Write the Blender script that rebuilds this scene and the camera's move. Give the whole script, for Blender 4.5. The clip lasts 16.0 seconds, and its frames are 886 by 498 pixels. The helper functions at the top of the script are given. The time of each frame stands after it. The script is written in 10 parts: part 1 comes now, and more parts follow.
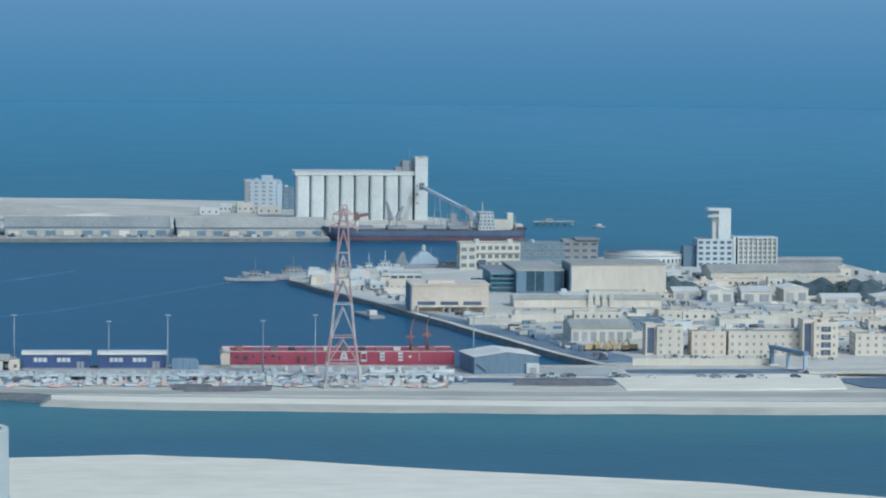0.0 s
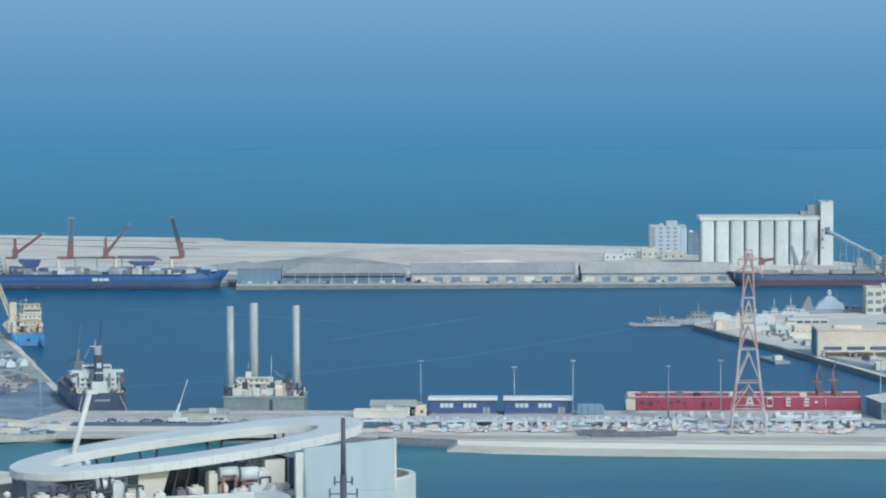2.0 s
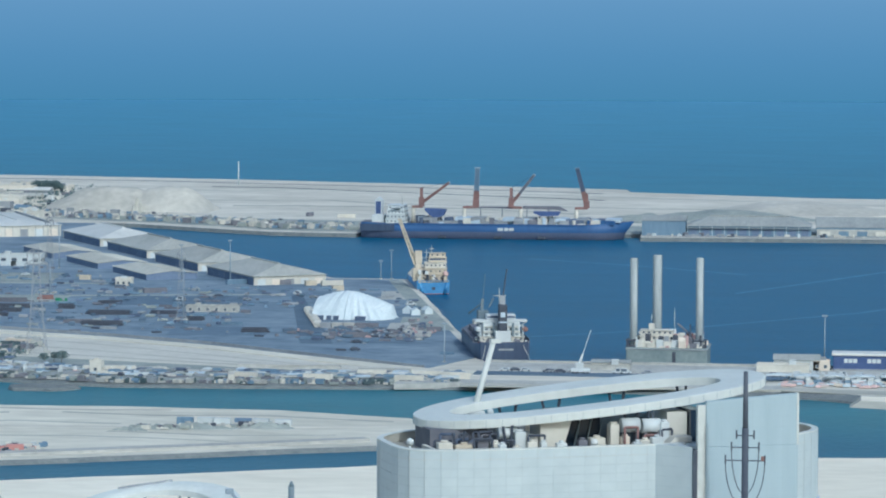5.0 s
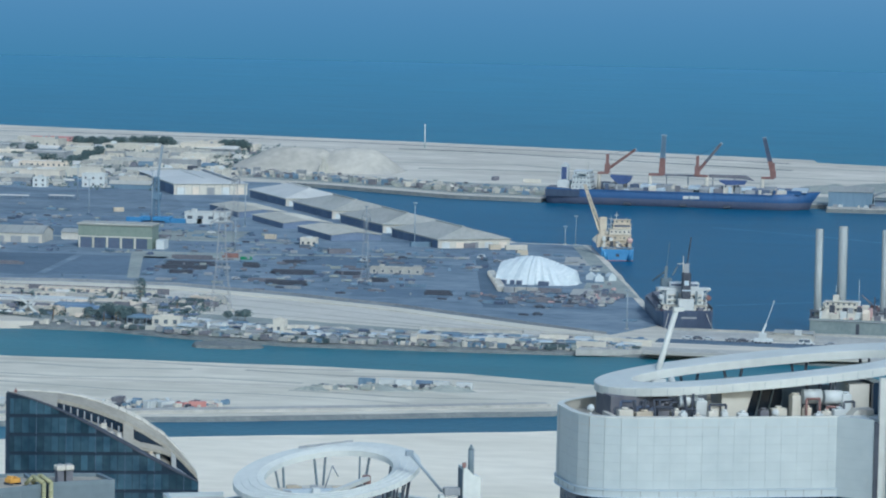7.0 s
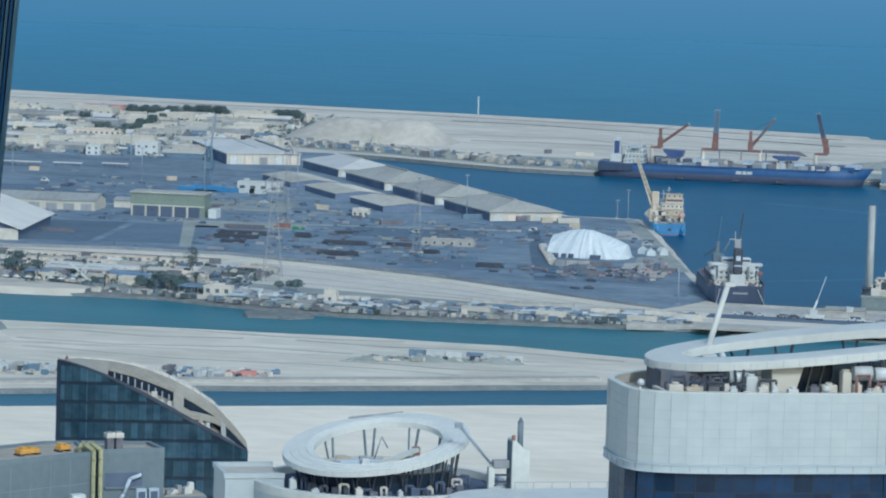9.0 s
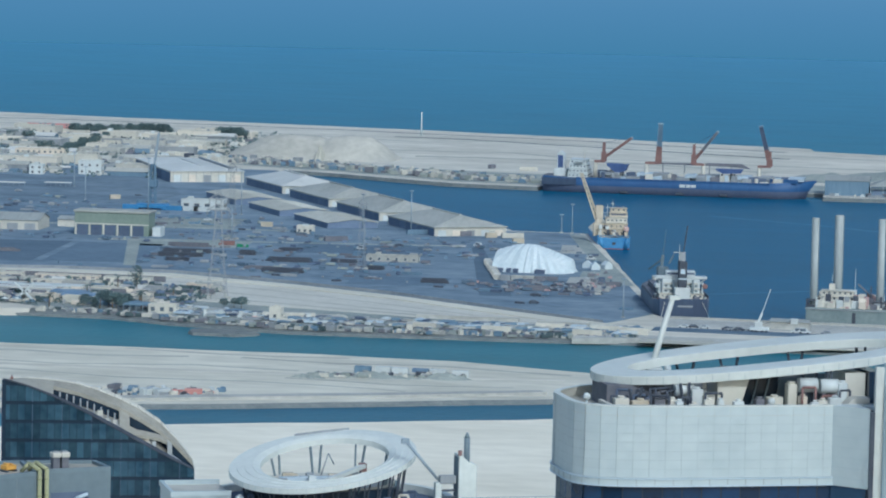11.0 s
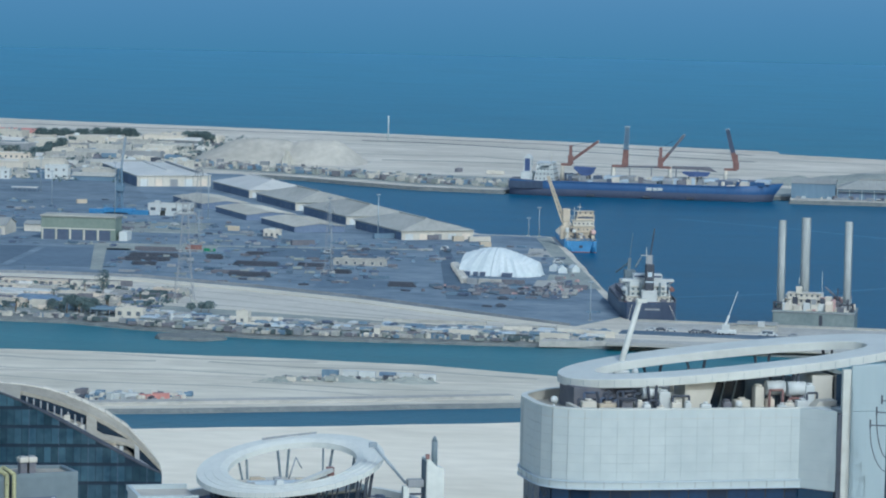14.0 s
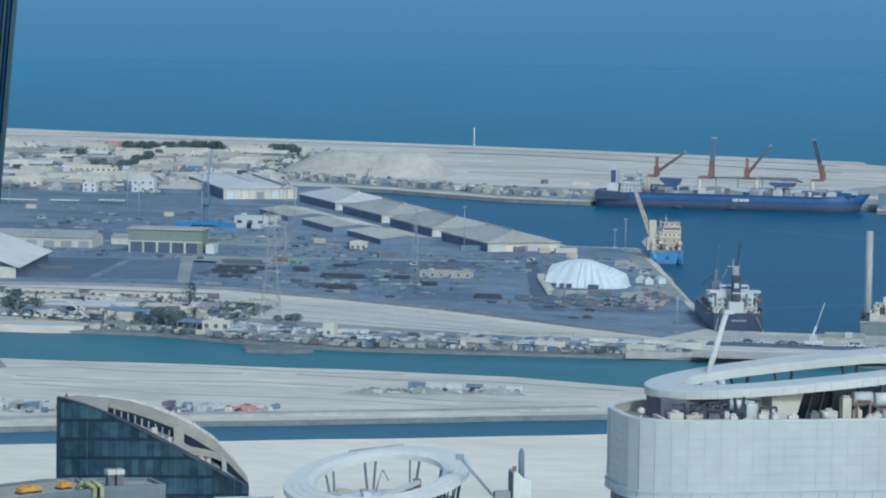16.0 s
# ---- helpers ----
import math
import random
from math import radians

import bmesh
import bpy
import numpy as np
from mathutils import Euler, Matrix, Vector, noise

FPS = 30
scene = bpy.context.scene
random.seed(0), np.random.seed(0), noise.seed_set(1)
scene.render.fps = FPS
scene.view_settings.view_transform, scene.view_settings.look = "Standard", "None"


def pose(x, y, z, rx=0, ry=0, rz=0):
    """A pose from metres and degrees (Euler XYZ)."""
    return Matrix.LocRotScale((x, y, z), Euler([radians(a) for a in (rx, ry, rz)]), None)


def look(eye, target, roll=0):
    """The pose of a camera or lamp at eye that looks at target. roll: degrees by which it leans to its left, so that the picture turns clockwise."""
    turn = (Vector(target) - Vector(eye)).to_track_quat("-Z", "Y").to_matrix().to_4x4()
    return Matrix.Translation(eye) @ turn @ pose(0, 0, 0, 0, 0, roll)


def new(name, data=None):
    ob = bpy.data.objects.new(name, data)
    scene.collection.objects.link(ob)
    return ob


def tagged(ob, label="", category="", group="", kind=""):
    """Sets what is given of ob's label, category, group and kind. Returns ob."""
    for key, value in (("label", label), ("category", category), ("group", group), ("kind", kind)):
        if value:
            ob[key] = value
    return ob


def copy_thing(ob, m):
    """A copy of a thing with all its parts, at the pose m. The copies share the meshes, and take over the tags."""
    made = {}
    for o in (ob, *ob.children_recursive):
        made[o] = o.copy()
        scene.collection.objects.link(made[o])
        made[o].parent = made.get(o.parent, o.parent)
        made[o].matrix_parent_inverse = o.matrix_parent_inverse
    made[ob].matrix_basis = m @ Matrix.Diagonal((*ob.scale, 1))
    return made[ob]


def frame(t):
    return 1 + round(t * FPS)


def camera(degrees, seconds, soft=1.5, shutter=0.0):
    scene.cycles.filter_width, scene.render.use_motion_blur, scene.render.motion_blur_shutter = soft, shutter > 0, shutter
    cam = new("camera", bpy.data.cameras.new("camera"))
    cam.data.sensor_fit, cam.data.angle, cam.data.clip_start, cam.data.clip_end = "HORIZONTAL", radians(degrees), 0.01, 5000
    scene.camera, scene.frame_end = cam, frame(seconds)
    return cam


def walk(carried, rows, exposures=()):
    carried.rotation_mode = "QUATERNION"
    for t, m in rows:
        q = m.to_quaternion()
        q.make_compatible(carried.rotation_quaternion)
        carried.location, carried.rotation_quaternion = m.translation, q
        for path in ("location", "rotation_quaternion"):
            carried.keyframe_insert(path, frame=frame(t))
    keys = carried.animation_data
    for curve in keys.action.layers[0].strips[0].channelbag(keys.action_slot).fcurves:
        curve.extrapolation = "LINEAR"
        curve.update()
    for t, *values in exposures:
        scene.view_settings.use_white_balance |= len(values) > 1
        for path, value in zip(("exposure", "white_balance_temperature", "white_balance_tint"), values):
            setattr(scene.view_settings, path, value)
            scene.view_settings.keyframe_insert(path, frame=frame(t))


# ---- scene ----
cam = camera(14.0, 16.0, soft=2.0)
EYE = (0.0, 0.0, 170.0)
# seconds, bearing to the right of north, pitch, roll (degrees): a hand-held pan from one high window
ROWS = [
    (0, 5.120, -4.304, 0.549),
    (0.5, 3.183, -3.784, 0.319),
    (1, 1.468, -3.461, 0.166),
    (1.5, 0.000, -3.460, 0.000),
    (2, -1.317, -3.604, -0.159),
    (2.5, -2.599, -3.735, -0.203),
    (3, -3.843, -3.965, -0.114),
    (3.5, -4.840, -4.111, -0.006),
    (4, -5.604, -4.290, 0.025),
    (4.5, -6.587, -4.393, 0.045),
    (5, -7.750, -4.372, 0.189),
    (5.2, -8.197, -4.399, 0.275),
    (7.3, -11.042, -5.000, 1.285),
    (7.5, -11.318, -4.944, 1.364),
    (8, -11.933, -4.932, 1.516),
    (8.5, -11.932, -5.103, 1.629),
    (9, -11.494, -5.425, 1.759),
    (9.2, -11.288, -5.537, 1.819),
    (11.3, -10.533, -4.993, 1.222),
    (11.5, -10.537, -4.889, 1.126),
    (12, -10.388, -4.858, 1.063),
    (12.5, -10.317, -5.041, 0.975),
    (13, -10.103, -4.986, 1.059),
    (13.5, -10.062, -4.981, 1.131),
    (14, -10.094, -5.084, 1.186),
    (14.5, -10.349, -5.161, 1.173),
    (15, -10.672, -5.223, 1.148),
    (15.5, -11.135, -5.123, 1.039),
    (16, -11.471, -4.920, 0.893),
]
walk(cam, [(t, pose(*EYE, 90 + p, 0, -b) @ pose(0, 0, 0, 0, 0, r)) for t, b, p, r in ROWS],
     exposures=[(0, -0.06, 5390, 1), (0.5, -0.09, 5310, 1), (1, 0.03, 5390, 1), (2, 0.15, 5560, 1), (2.5, 0.14, 5550, 1), (3.5, 0.1, 5520, 1), (4.5, 0.1, 5500, 1), (5.2, 0.1, 5390, 1), (7.3, -0.04, 5330, 1), (9, -0.06, 5370, 1), (14.5, -0.06, 5350, 1), (16, -0.1, 5290, 1)])

# ---- light: a hazy bright noon over the Gulf, the sun high behind the right shoulder ----
SUN_DIR = Vector((0.55, -0.85, 0.8)).normalized()
world = bpy.data.worlds.new("world")
scene.world = world
world.use_nodes = True
wn = world.node_tree.nodes
sky = wn.new("ShaderNodeTexSky")
sky.sky_type = "NISHITA"
sky.sun_disc = False
sky.sun_elevation = math.asin(SUN_DIR.z)
sky.sun_rotation = math.atan2(SUN_DIR.x, SUN_DIR.y)
sky.dust_density = 3.0
sky.air_density = 1.3
wn["Background"].inputs["Strength"].default_value = 0.12
world.node_tree.links.new(sky.outputs["Color"], wn["Background"].inputs["Color"])
sun_data = bpy.data.lights.new("sun", "SUN")
sun_data.energy = 1.4
sun_data.angle = radians(0.6)
sun_data.color = (1.0, 0.965, 0.91)
sun = new("sun", sun_data)
sun.matrix_world = look(SUN_DIR * 500 + Vector((0, 1500, 0)), (0, 1500, 0))


# ---- materials ----
def srgb(r, g, b):
    return tuple(((c / 255 + 0.055) / 1.055) ** 2.4 if c > 10 else c / 255 / 12.92 for c in (r, g, b)) + (1.0,)


def material(name, low, high, rough=0.75, metal=0.0, coarse=0.03, fine=0.6, bump=0.15, stretch=(1, 1, 1), spread=0.18, gloss_var=0.1, vary=(0.9, 1.07)):
    """Two-scale mottled surface between the colours low and high; coarse and fine in 1/m."""
    m = bpy.data.materials.new(name)
    m.use_nodes = True
    nt = m.node_tree
    n, l = nt.nodes, nt.links
    b = n["Principled BSDF"]
    geo = n.new("ShaderNodeNewGeometry")
    mp = n.new("ShaderNodeMapping")
    mp.inputs["Scale"].default_value = stretch
    l.new(geo.outputs["Position"], mp.inputs["Vector"])
    n1 = n.new("ShaderNodeTexNoise")
    n1.inputs["Scale"].default_value = coarse
    n1.inputs["Detail"].default_value = 6
    n1.inputs["Roughness"].default_value = 0.62
    n2 = n.new("ShaderNodeTexNoise")
    n2.inputs["Scale"].default_value = fine
    n2.inputs["Detail"].default_value = 4
    for t in (n1, n2):
        l.new(mp.outputs["Vector"], t.inputs["Vector"])
    add = n.new("ShaderNodeMath")
    add.operation = "MULTIPLY_ADD"
    add.inputs[1].default_value = 0.4
    l.new(n2.outputs["Fac"], add.inputs[0])
    sc = n.new("ShaderNodeMath")
    sc.operation = "MULTIPLY"
    sc.inputs[1].default_value = 0.6
    l.new(n1.outputs["Fac"], sc.inputs[0])
    l.new(sc.outputs[0], add.inputs[2])
    ramp = n.new("ShaderNodeValToRGB")
    ramp.color_ramp.elements[0].position = 0.5 - spread
    ramp.color_ramp.elements[1].position = 0.5 + spread
    ramp.color_ramp.elements[0].color = low
    ramp.color_ramp.elements[1].color = high
    l.new(add.outputs[0], ramp.inputs["Fac"])
    # each object of a kind differs a little in tone
    info = n.new("ShaderNodeObjectInfo")
    hsv = n.new("ShaderNodeHueSaturation")
    rr = n.new("ShaderNodeMapRange")
    rr.inputs["To Min"].default_value = vary[0]
    rr.inputs["To Max"].default_value = vary[1]
    l.new(info.outputs["Random"], rr.inputs["Value"])
    l.new(rr.outputs["Result"], hsv.inputs["Value"])
    l.new(ramp.outputs["Color"], hsv.inputs["Color"])
    l.new(hsv.outputs["Color"], b.inputs["Base Color"])
    gl = n.new("ShaderNodeMapRange")
    gl.inputs["To Min"].default_value = max(0.02, rough - gloss_var)
    gl.inputs["To Max"].default_value = min(1.0, rough + gloss_var)
    l.new(n2.outputs["Fac"], gl.inputs["Value"])
    l.new(gl.outputs["Result"], b.inputs["Roughness"])
    b.inputs["Metallic"].default_value = metal
    if bump:
        bp = n.new("ShaderNodeBump")
        bp.inputs["Strength"].default_value = bump
        bp.inputs["Distance"].default_value = 0.3
        l.new(n2.outputs["Fac"], bp.inputs["Height"])
        l.new(bp.outputs["Normal"], b.inputs["Normal"])
    return m


# far ground, buildings and hulls lean cool and pale: some haze in their colours
SAND = material("sand", srgb(178, 174, 163), srgb(220, 215, 203), 0.95, coarse=0.02, fine=0.16, stretch=(0.35, 1.0, 1), spread=0.17)
SCRAPED = material("scraped_sand", srgb(158, 158, 150), srgb(192, 190, 180), 0.95, coarse=0.03, fine=0.2, stretch=(0.4, 1.0, 1))
BRIGHT_SAND = material("bright_sand", srgb(218, 211, 193), srgb(246, 239, 222), 0.95, coarse=0.012, fine=0.14, stretch=(0.5, 1.0, 1), spread=0.18)
RAKED_SAND = material("raked_sand", srgb(178, 175, 162), srgb(228, 223, 208), 0.95, coarse=0.025, fine=0.14, stretch=(0.4, 1.0, 1), spread=0.2)
DREDGED = material("dredged_sand", srgb(168, 166, 158), srgb(206, 203, 194), 0.95, coarse=0.02, fine=0.2, bump=0.4)
WET_SAND = material("wet_sand", srgb(120, 124, 118), srgb(158, 160, 150), 0.6, coarse=0.05, fine=0.3)
BLEACHED = material("bleached_concrete", srgb(206, 202, 188), srgb(230, 226, 211), 0.9, coarse=0.03, fine=0.3, stretch=(0.5, 1, 1))
GRAVEL = material("grey_gravel", srgb(124, 134, 134), srgb(170, 175, 169), 0.95, coarse=0.03, fine=0.3)
ASPHALT = material("asphalt", srgb(80, 99, 118), srgb(105, 123, 140), 0.9, coarse=0.015, fine=0.25, spread=0.14)
YARD = material("yard_paving", srgb(88, 107, 125), srgb(134, 149, 162), 0.9, coarse=0.035, fine=0.22, stretch=(0.6, 1, 1), spread=0.14)
CONCRETE = material("concrete", srgb(152, 153, 150), srgb(192, 192, 187), 0.9, coarse=0.05, fine=0.4)
PALE_CONCRETE = material("pale_concrete", srgb(180, 178, 169), srgb(211, 208, 199), 0.9, coarse=0.04, fine=0.4)
ROCK = material("rock_armour", srgb(94, 103, 108), srgb(134, 138, 136), 0.95, coarse=0.2, fine=1.0, bump=0.6)
WHITE = material("white_paint", srgb(184, 191, 193), srgb(211, 216, 216), 0.55, coarse=0.06, fine=0.5, bump=0.05)
OFFWHITE = material("offwhite_render", srgb(188, 185, 175), srgb(216, 213, 203), 0.8, coarse=0.07, fine=0.5)
BEIGE = material("beige_render", srgb(202, 191, 177), srgb(222, 212, 198), 0.85, coarse=0.07, fine=0.5)
CREAM = material("cream_cladding", srgb(196, 190, 178), srgb(218, 212, 200), 0.7, coarse=0.05, fine=0.5, stretch=(1, 1, 0.3))
ROOF_GREY = material("sheet_roof_grey", srgb(136, 140, 139), srgb(172, 175, 172), 0.6, coarse=0.05, fine=0.5, stretch=(1, 0.3, 1))
ROOF_TAN = material("sheet_roof_tan", srgb(156, 157, 151), srgb(188, 188, 181), 0.7, coarse=0.05, fine=0.5, stretch=(1, 0.3, 1))
ROOF_WHITE = material("sheet_roof_white", srgb(194, 195, 191), srgb(220, 220, 216), 0.6, coarse=0.05, fine=0.5)
CLAD_GREY = material("grey_cladding", srgb(128, 134, 140), srgb(164, 168, 172), 0.6, coarse=0.05, fine=0.6, stretch=(1, 1, 0.2))
SITE_BLUE = material("faded_blue_paint", srgb(98, 124, 154), srgb(130, 152, 174), 0.6, coarse=0.1, fine=0.6)
CLAD_PALE = material("pale_bluish_cladding", srgb(168, 184, 198), srgb(194, 207, 217), 0.6, coarse=0.05, fine=0.6, stretch=(1, 1, 0.2))
CLAD_BLUEGREY = material("bluegrey_cladding", srgb(92, 118, 140), srgb(122, 146, 166), 0.6, coarse=0.05, fine=0.6, stretch=(1, 1, 0.2))
BLUE_SHED = material("blue_cladding", srgb(56, 76, 120), srgb(80, 100, 146), 0.55, coarse=0.08, fine=0.6)
BLUE = material("blue_paint", srgb(60, 118, 168), srgb(84, 144, 190), 0.5, coarse=0.1, fine=0.6)
HULL_BLUE = material("hull_blue", srgb(36, 75, 125), srgb(50, 93, 142), 0.55, coarse=0.05, fine=0.4, stretch=(1, 1, 0.3))
HULL_BLACK = material("hull_black", srgb(50, 64, 90), srgb(72, 88, 112), 0.55, coarse=0.05, fine=0.4, stretch=(1, 1, 0.3))
BOOT_DULL = material("dull_bottom_paint", srgb(80, 94, 122), srgb(102, 108, 130), 0.75, coarse=0.06, fine=0.5)
BOOT_RED = material("antifouling_red", srgb(116, 84, 92), srgb(140, 104, 108), 0.7, coarse=0.06, fine=0.5)
BARGE_RED = material("barge_red", srgb(142, 60, 84), srgb(170, 80, 100), 0.6, coarse=0.06, fine=0.5, stretch=(1, 1, 0.4))
FADED_PINK = material("faded_pink_gelcoat", srgb(200, 168, 164), srgb(220, 194, 188), 0.6, coarse=0.1, fine=0.6)
PYLON_WHITE = material("weathered_white_steel", srgb(164, 160, 164), srgb(190, 186, 188), 0.7, coarse=0.3, fine=1.2)
PYLON_RED = material("weathered_red_steel", srgb(164, 138, 138), srgb(186, 160, 158), 0.7, coarse=0.3, fine=1.2)
RUST = material("crane_orange", srgb(122, 94, 93), srgb(148, 114, 107), 0.7, coarse=0.3, fine=1.2)
RED = material("red_paint", srgb(184, 128, 124), srgb(204, 152, 144), 0.6, coarse=0.2, fine=1.0)
YELLOW = material("yellow_paint", srgb(178, 156, 108), srgb(200, 178, 132), 0.6, coarse=0.2, fine=1.0)
TAN_STEEL = material("tan_steel", srgb(176, 166, 148), srgb(204, 194, 176), 0.65, coarse=0.2, fine=1.0)
GREEN = material("green_paint", srgb(32, 120, 84), srgb(56, 146, 104), 0.6, coarse=0.2, fine=1.0)
GREEN_SHED = material("green_cladding", srgb(116, 132, 124), srgb(140, 152, 142), 0.6, coarse=0.08, fine=0.6)
GREEN_GREY = material("greengrey_hull", srgb(112, 128, 132), srgb(146, 158, 158), 0.7, coarse=0.1, fine=0.6)
LEG_GREY = material("weathered_leg_paint", srgb(144, 152, 154), srgb(178, 184, 184), 0.7, coarse=0.15, fine=0.7, stretch=(1, 1, 0.3))
STEEL = material("galvanised_steel", srgb(134, 148, 160), srgb(168, 180, 190), 0.5, 0.1, coarse=0.2, fine=1.0)
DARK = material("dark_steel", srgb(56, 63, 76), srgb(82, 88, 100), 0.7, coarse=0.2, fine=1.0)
BROWN = material("rusty_stock", srgb(98, 102, 114), srgb(128, 128, 134), 0.9, coarse=0.2, fine=0.8)
# shade of open shed sides as a colour; plain blue-grey on loose goods
PALE_SHADE = material("shade_bluegrey_paint", srgb(98, 114, 140), srgb(120, 136, 160), 0.85, coarse=0.06, fine=0.5)
# shade inside openings as a dark colour; plain dark on pipes, jibs and goods
SHADE = material("shade_dark_paint", srgb(74, 88, 112), srgb(96, 108, 130), 0.8, coarse=0.1, fine=0.6)
MEMBRANE = material("white_membrane", srgb(184, 196, 202), srgb(212, 220, 223), 0.6, coarse=0.1, fine=0.6)
TOWER_WHITE = material("white_aluminium_panel", srgb(172, 184, 189), srgb(190, 200, 203), 0.4, 0.0, coarse=0.05, fine=0.7, bump=0.02, vary=(0.985, 1.012))
TOWER_JOINT = material("panel_joint", srgb(154, 169, 177), srgb(170, 183, 189), 0.7, coarse=0.3, fine=1.0)
# white fin cladding darkened in colour to look partly in shade
FIN_METAL = material("brushed_shaded_fin_cladding", srgb(150, 168, 178), srgb(168, 185, 193), 0.5, coarse=0.1, fine=0.7, bump=0.03, stretch=(1, 1, 0.2))
PIPE_OLIVE = material("lagged_olive_pipe", srgb(146, 148, 116), srgb(176, 176, 140), 0.8, coarse=0.3, fine=1.4)
CRADLE_ORANGE = material("orange_yellow_paint", srgb(196, 144, 62), srgb(220, 172, 90), 0.6, coarse=0.3, fine=1.2)
RING_WHITE = material("white_ring_cladding", srgb(192, 197, 194), srgb(212, 216, 212), 0.5, coarse=0.2, fine=1.0, bump=0.03)
ROOF_GRIT = material("roof_grit", srgb(146, 143, 133), srgb(178, 174, 163), 0.95, coarse=0.2, fine=1.0)
PANEL_GREY = material("grey_wall_panel", srgb(100, 115, 125), srgb(120, 134, 142), 0.6, coarse=0.08, fine=0.8)
LEAF = material("leaf", srgb(78, 99, 106), srgb(106, 125, 124), 0.8, coarse=0.3, fine=1.5)
TRUNK = material("trunk", srgb(86, 70, 52), srgb(120, 100, 76), 0.9, coarse=0.5, fine=2.0)
SCRUB = material("scrub", srgb(58, 76, 84), srgb(90, 104, 106), 0.9, coarse=0.1, fine=0.5)


def glass(name, low, high, rough=0.12, vary=(0.9, 1.07)):
    m = material(name, low, high, rough, coarse=0.15, fine=0.5, bump=0.02, gloss_var=0.05, vary=vary)
    b = m.node_tree.nodes["Principled BSDF"]
    b.inputs["IOR"].default_value = 1.55
    b.inputs["Coat Weight"].default_value = 0.1
    return m


GLASS = glass("window_glass", srgb(82, 92, 104), srgb(110, 120, 132), 0.25)
TOWER_GLASS = glass("dark_blue_glass", srgb(14, 48, 78), srgb(28, 70, 102), 0.2)
TEAL_GLASS = glass("teal_curtain_glass", srgb(46, 70, 88), srgb(76, 100, 114), 0.15)
TOWER_PANE = glass("navy_pane", srgb(7, 34, 68), srgb(24, 62, 98), 0.2, (0.5, 1.25))
# wide tone spread from pane to pane paints uneven reflections
TEAL_PANE = glass("teal_pane", srgb(32, 56, 74), srgb(68, 94, 108), 0.15, (0.62, 1.35))
BLACK_GLASS = glass("black_glass", srgb(32, 44, 60), srgb(46, 60, 76), 0.2)


def sea_material():
    """Harbour blue in the basins, turquoise in the shallow channels and along the outer shore; haze painted into the
    far sea.
    """
    m = material("sea_water", (0, 0, 0, 1), (1, 1, 1, 1), 0.3, bump=0)
    nt = m.node_tree
    n, l = nt.nodes, nt.links
    b = n["Principled BSDF"]
    geo = n["Geometry"]
    sep = n.new("ShaderNodeSeparateXYZ")
    l.new(geo.outputs["Position"], sep.inputs["Vector"])
    nz = n.new("ShaderNodeTexNoise")
    nz.inputs["Scale"].default_value = 0.004
    nz.inputs["Detail"].default_value = 5
    l.new(geo.outputs["Position"], nz.inputs["Vector"])
    mr = n.new("ShaderNodeMapRange")
    mr.inputs["To Min"].default_value = -90
    mr.inputs["To Max"].default_value = 90
    l.new(nz.outputs["Fac"], mr.inputs["Value"])
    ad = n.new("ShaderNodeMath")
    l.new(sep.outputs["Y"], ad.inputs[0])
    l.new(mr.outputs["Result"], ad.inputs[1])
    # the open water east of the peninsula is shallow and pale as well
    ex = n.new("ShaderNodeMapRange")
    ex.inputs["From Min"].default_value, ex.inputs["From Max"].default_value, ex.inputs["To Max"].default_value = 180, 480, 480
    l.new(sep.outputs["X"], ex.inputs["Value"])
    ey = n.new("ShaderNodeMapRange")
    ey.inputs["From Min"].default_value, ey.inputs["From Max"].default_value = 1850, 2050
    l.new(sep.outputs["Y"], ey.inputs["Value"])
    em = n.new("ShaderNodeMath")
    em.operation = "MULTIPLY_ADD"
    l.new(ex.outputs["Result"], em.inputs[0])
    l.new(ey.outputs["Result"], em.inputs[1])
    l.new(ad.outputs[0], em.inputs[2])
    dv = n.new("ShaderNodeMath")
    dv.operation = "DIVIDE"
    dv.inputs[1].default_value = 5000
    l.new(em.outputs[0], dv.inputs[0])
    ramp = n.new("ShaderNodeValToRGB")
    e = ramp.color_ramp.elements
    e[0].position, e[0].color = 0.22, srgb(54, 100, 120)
    # the last stops pale northward: haze in the colour, to meet the backdrop
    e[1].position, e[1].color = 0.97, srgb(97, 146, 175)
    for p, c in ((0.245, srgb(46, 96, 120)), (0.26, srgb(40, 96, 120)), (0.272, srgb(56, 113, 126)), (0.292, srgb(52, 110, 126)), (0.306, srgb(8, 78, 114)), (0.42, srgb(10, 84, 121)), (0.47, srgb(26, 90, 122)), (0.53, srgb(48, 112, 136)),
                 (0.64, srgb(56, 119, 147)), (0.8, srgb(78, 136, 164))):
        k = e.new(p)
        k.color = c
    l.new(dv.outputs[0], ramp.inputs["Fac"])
    # wind streaks and slicks
    mp2 = n.new("ShaderNodeMapping")
    mp2.inputs["Scale"].default_value = (0.3, 1.0, 1.0)
    l.new(geo.outputs["Position"], mp2.inputs["Vector"])
    st = n.new("ShaderNodeTexNoise")
    st.inputs["Scale"].default_value = 0.03
    st.inputs["Detail"].default_value = 9
    st.inputs["Roughness"].default_value = 0.68
    l.new(mp2.outputs["Vector"], st.inputs["Vector"])
    sm = n.new("ShaderNodeMapRange")
    sm.inputs["From Min"].default_value, sm.inputs["From Max"].default_value = 0.3, 0.7
    sm.inputs["To Min"].default_value, sm.inputs["To Max"].default_value = 0.86, 1.14
    l.new(st.outputs["Fac"], sm.inputs["Value"])
    hv = n.new("ShaderNodeHueSaturation")
    l.new(sm.outputs["Result"], hv.inputs["Value"])
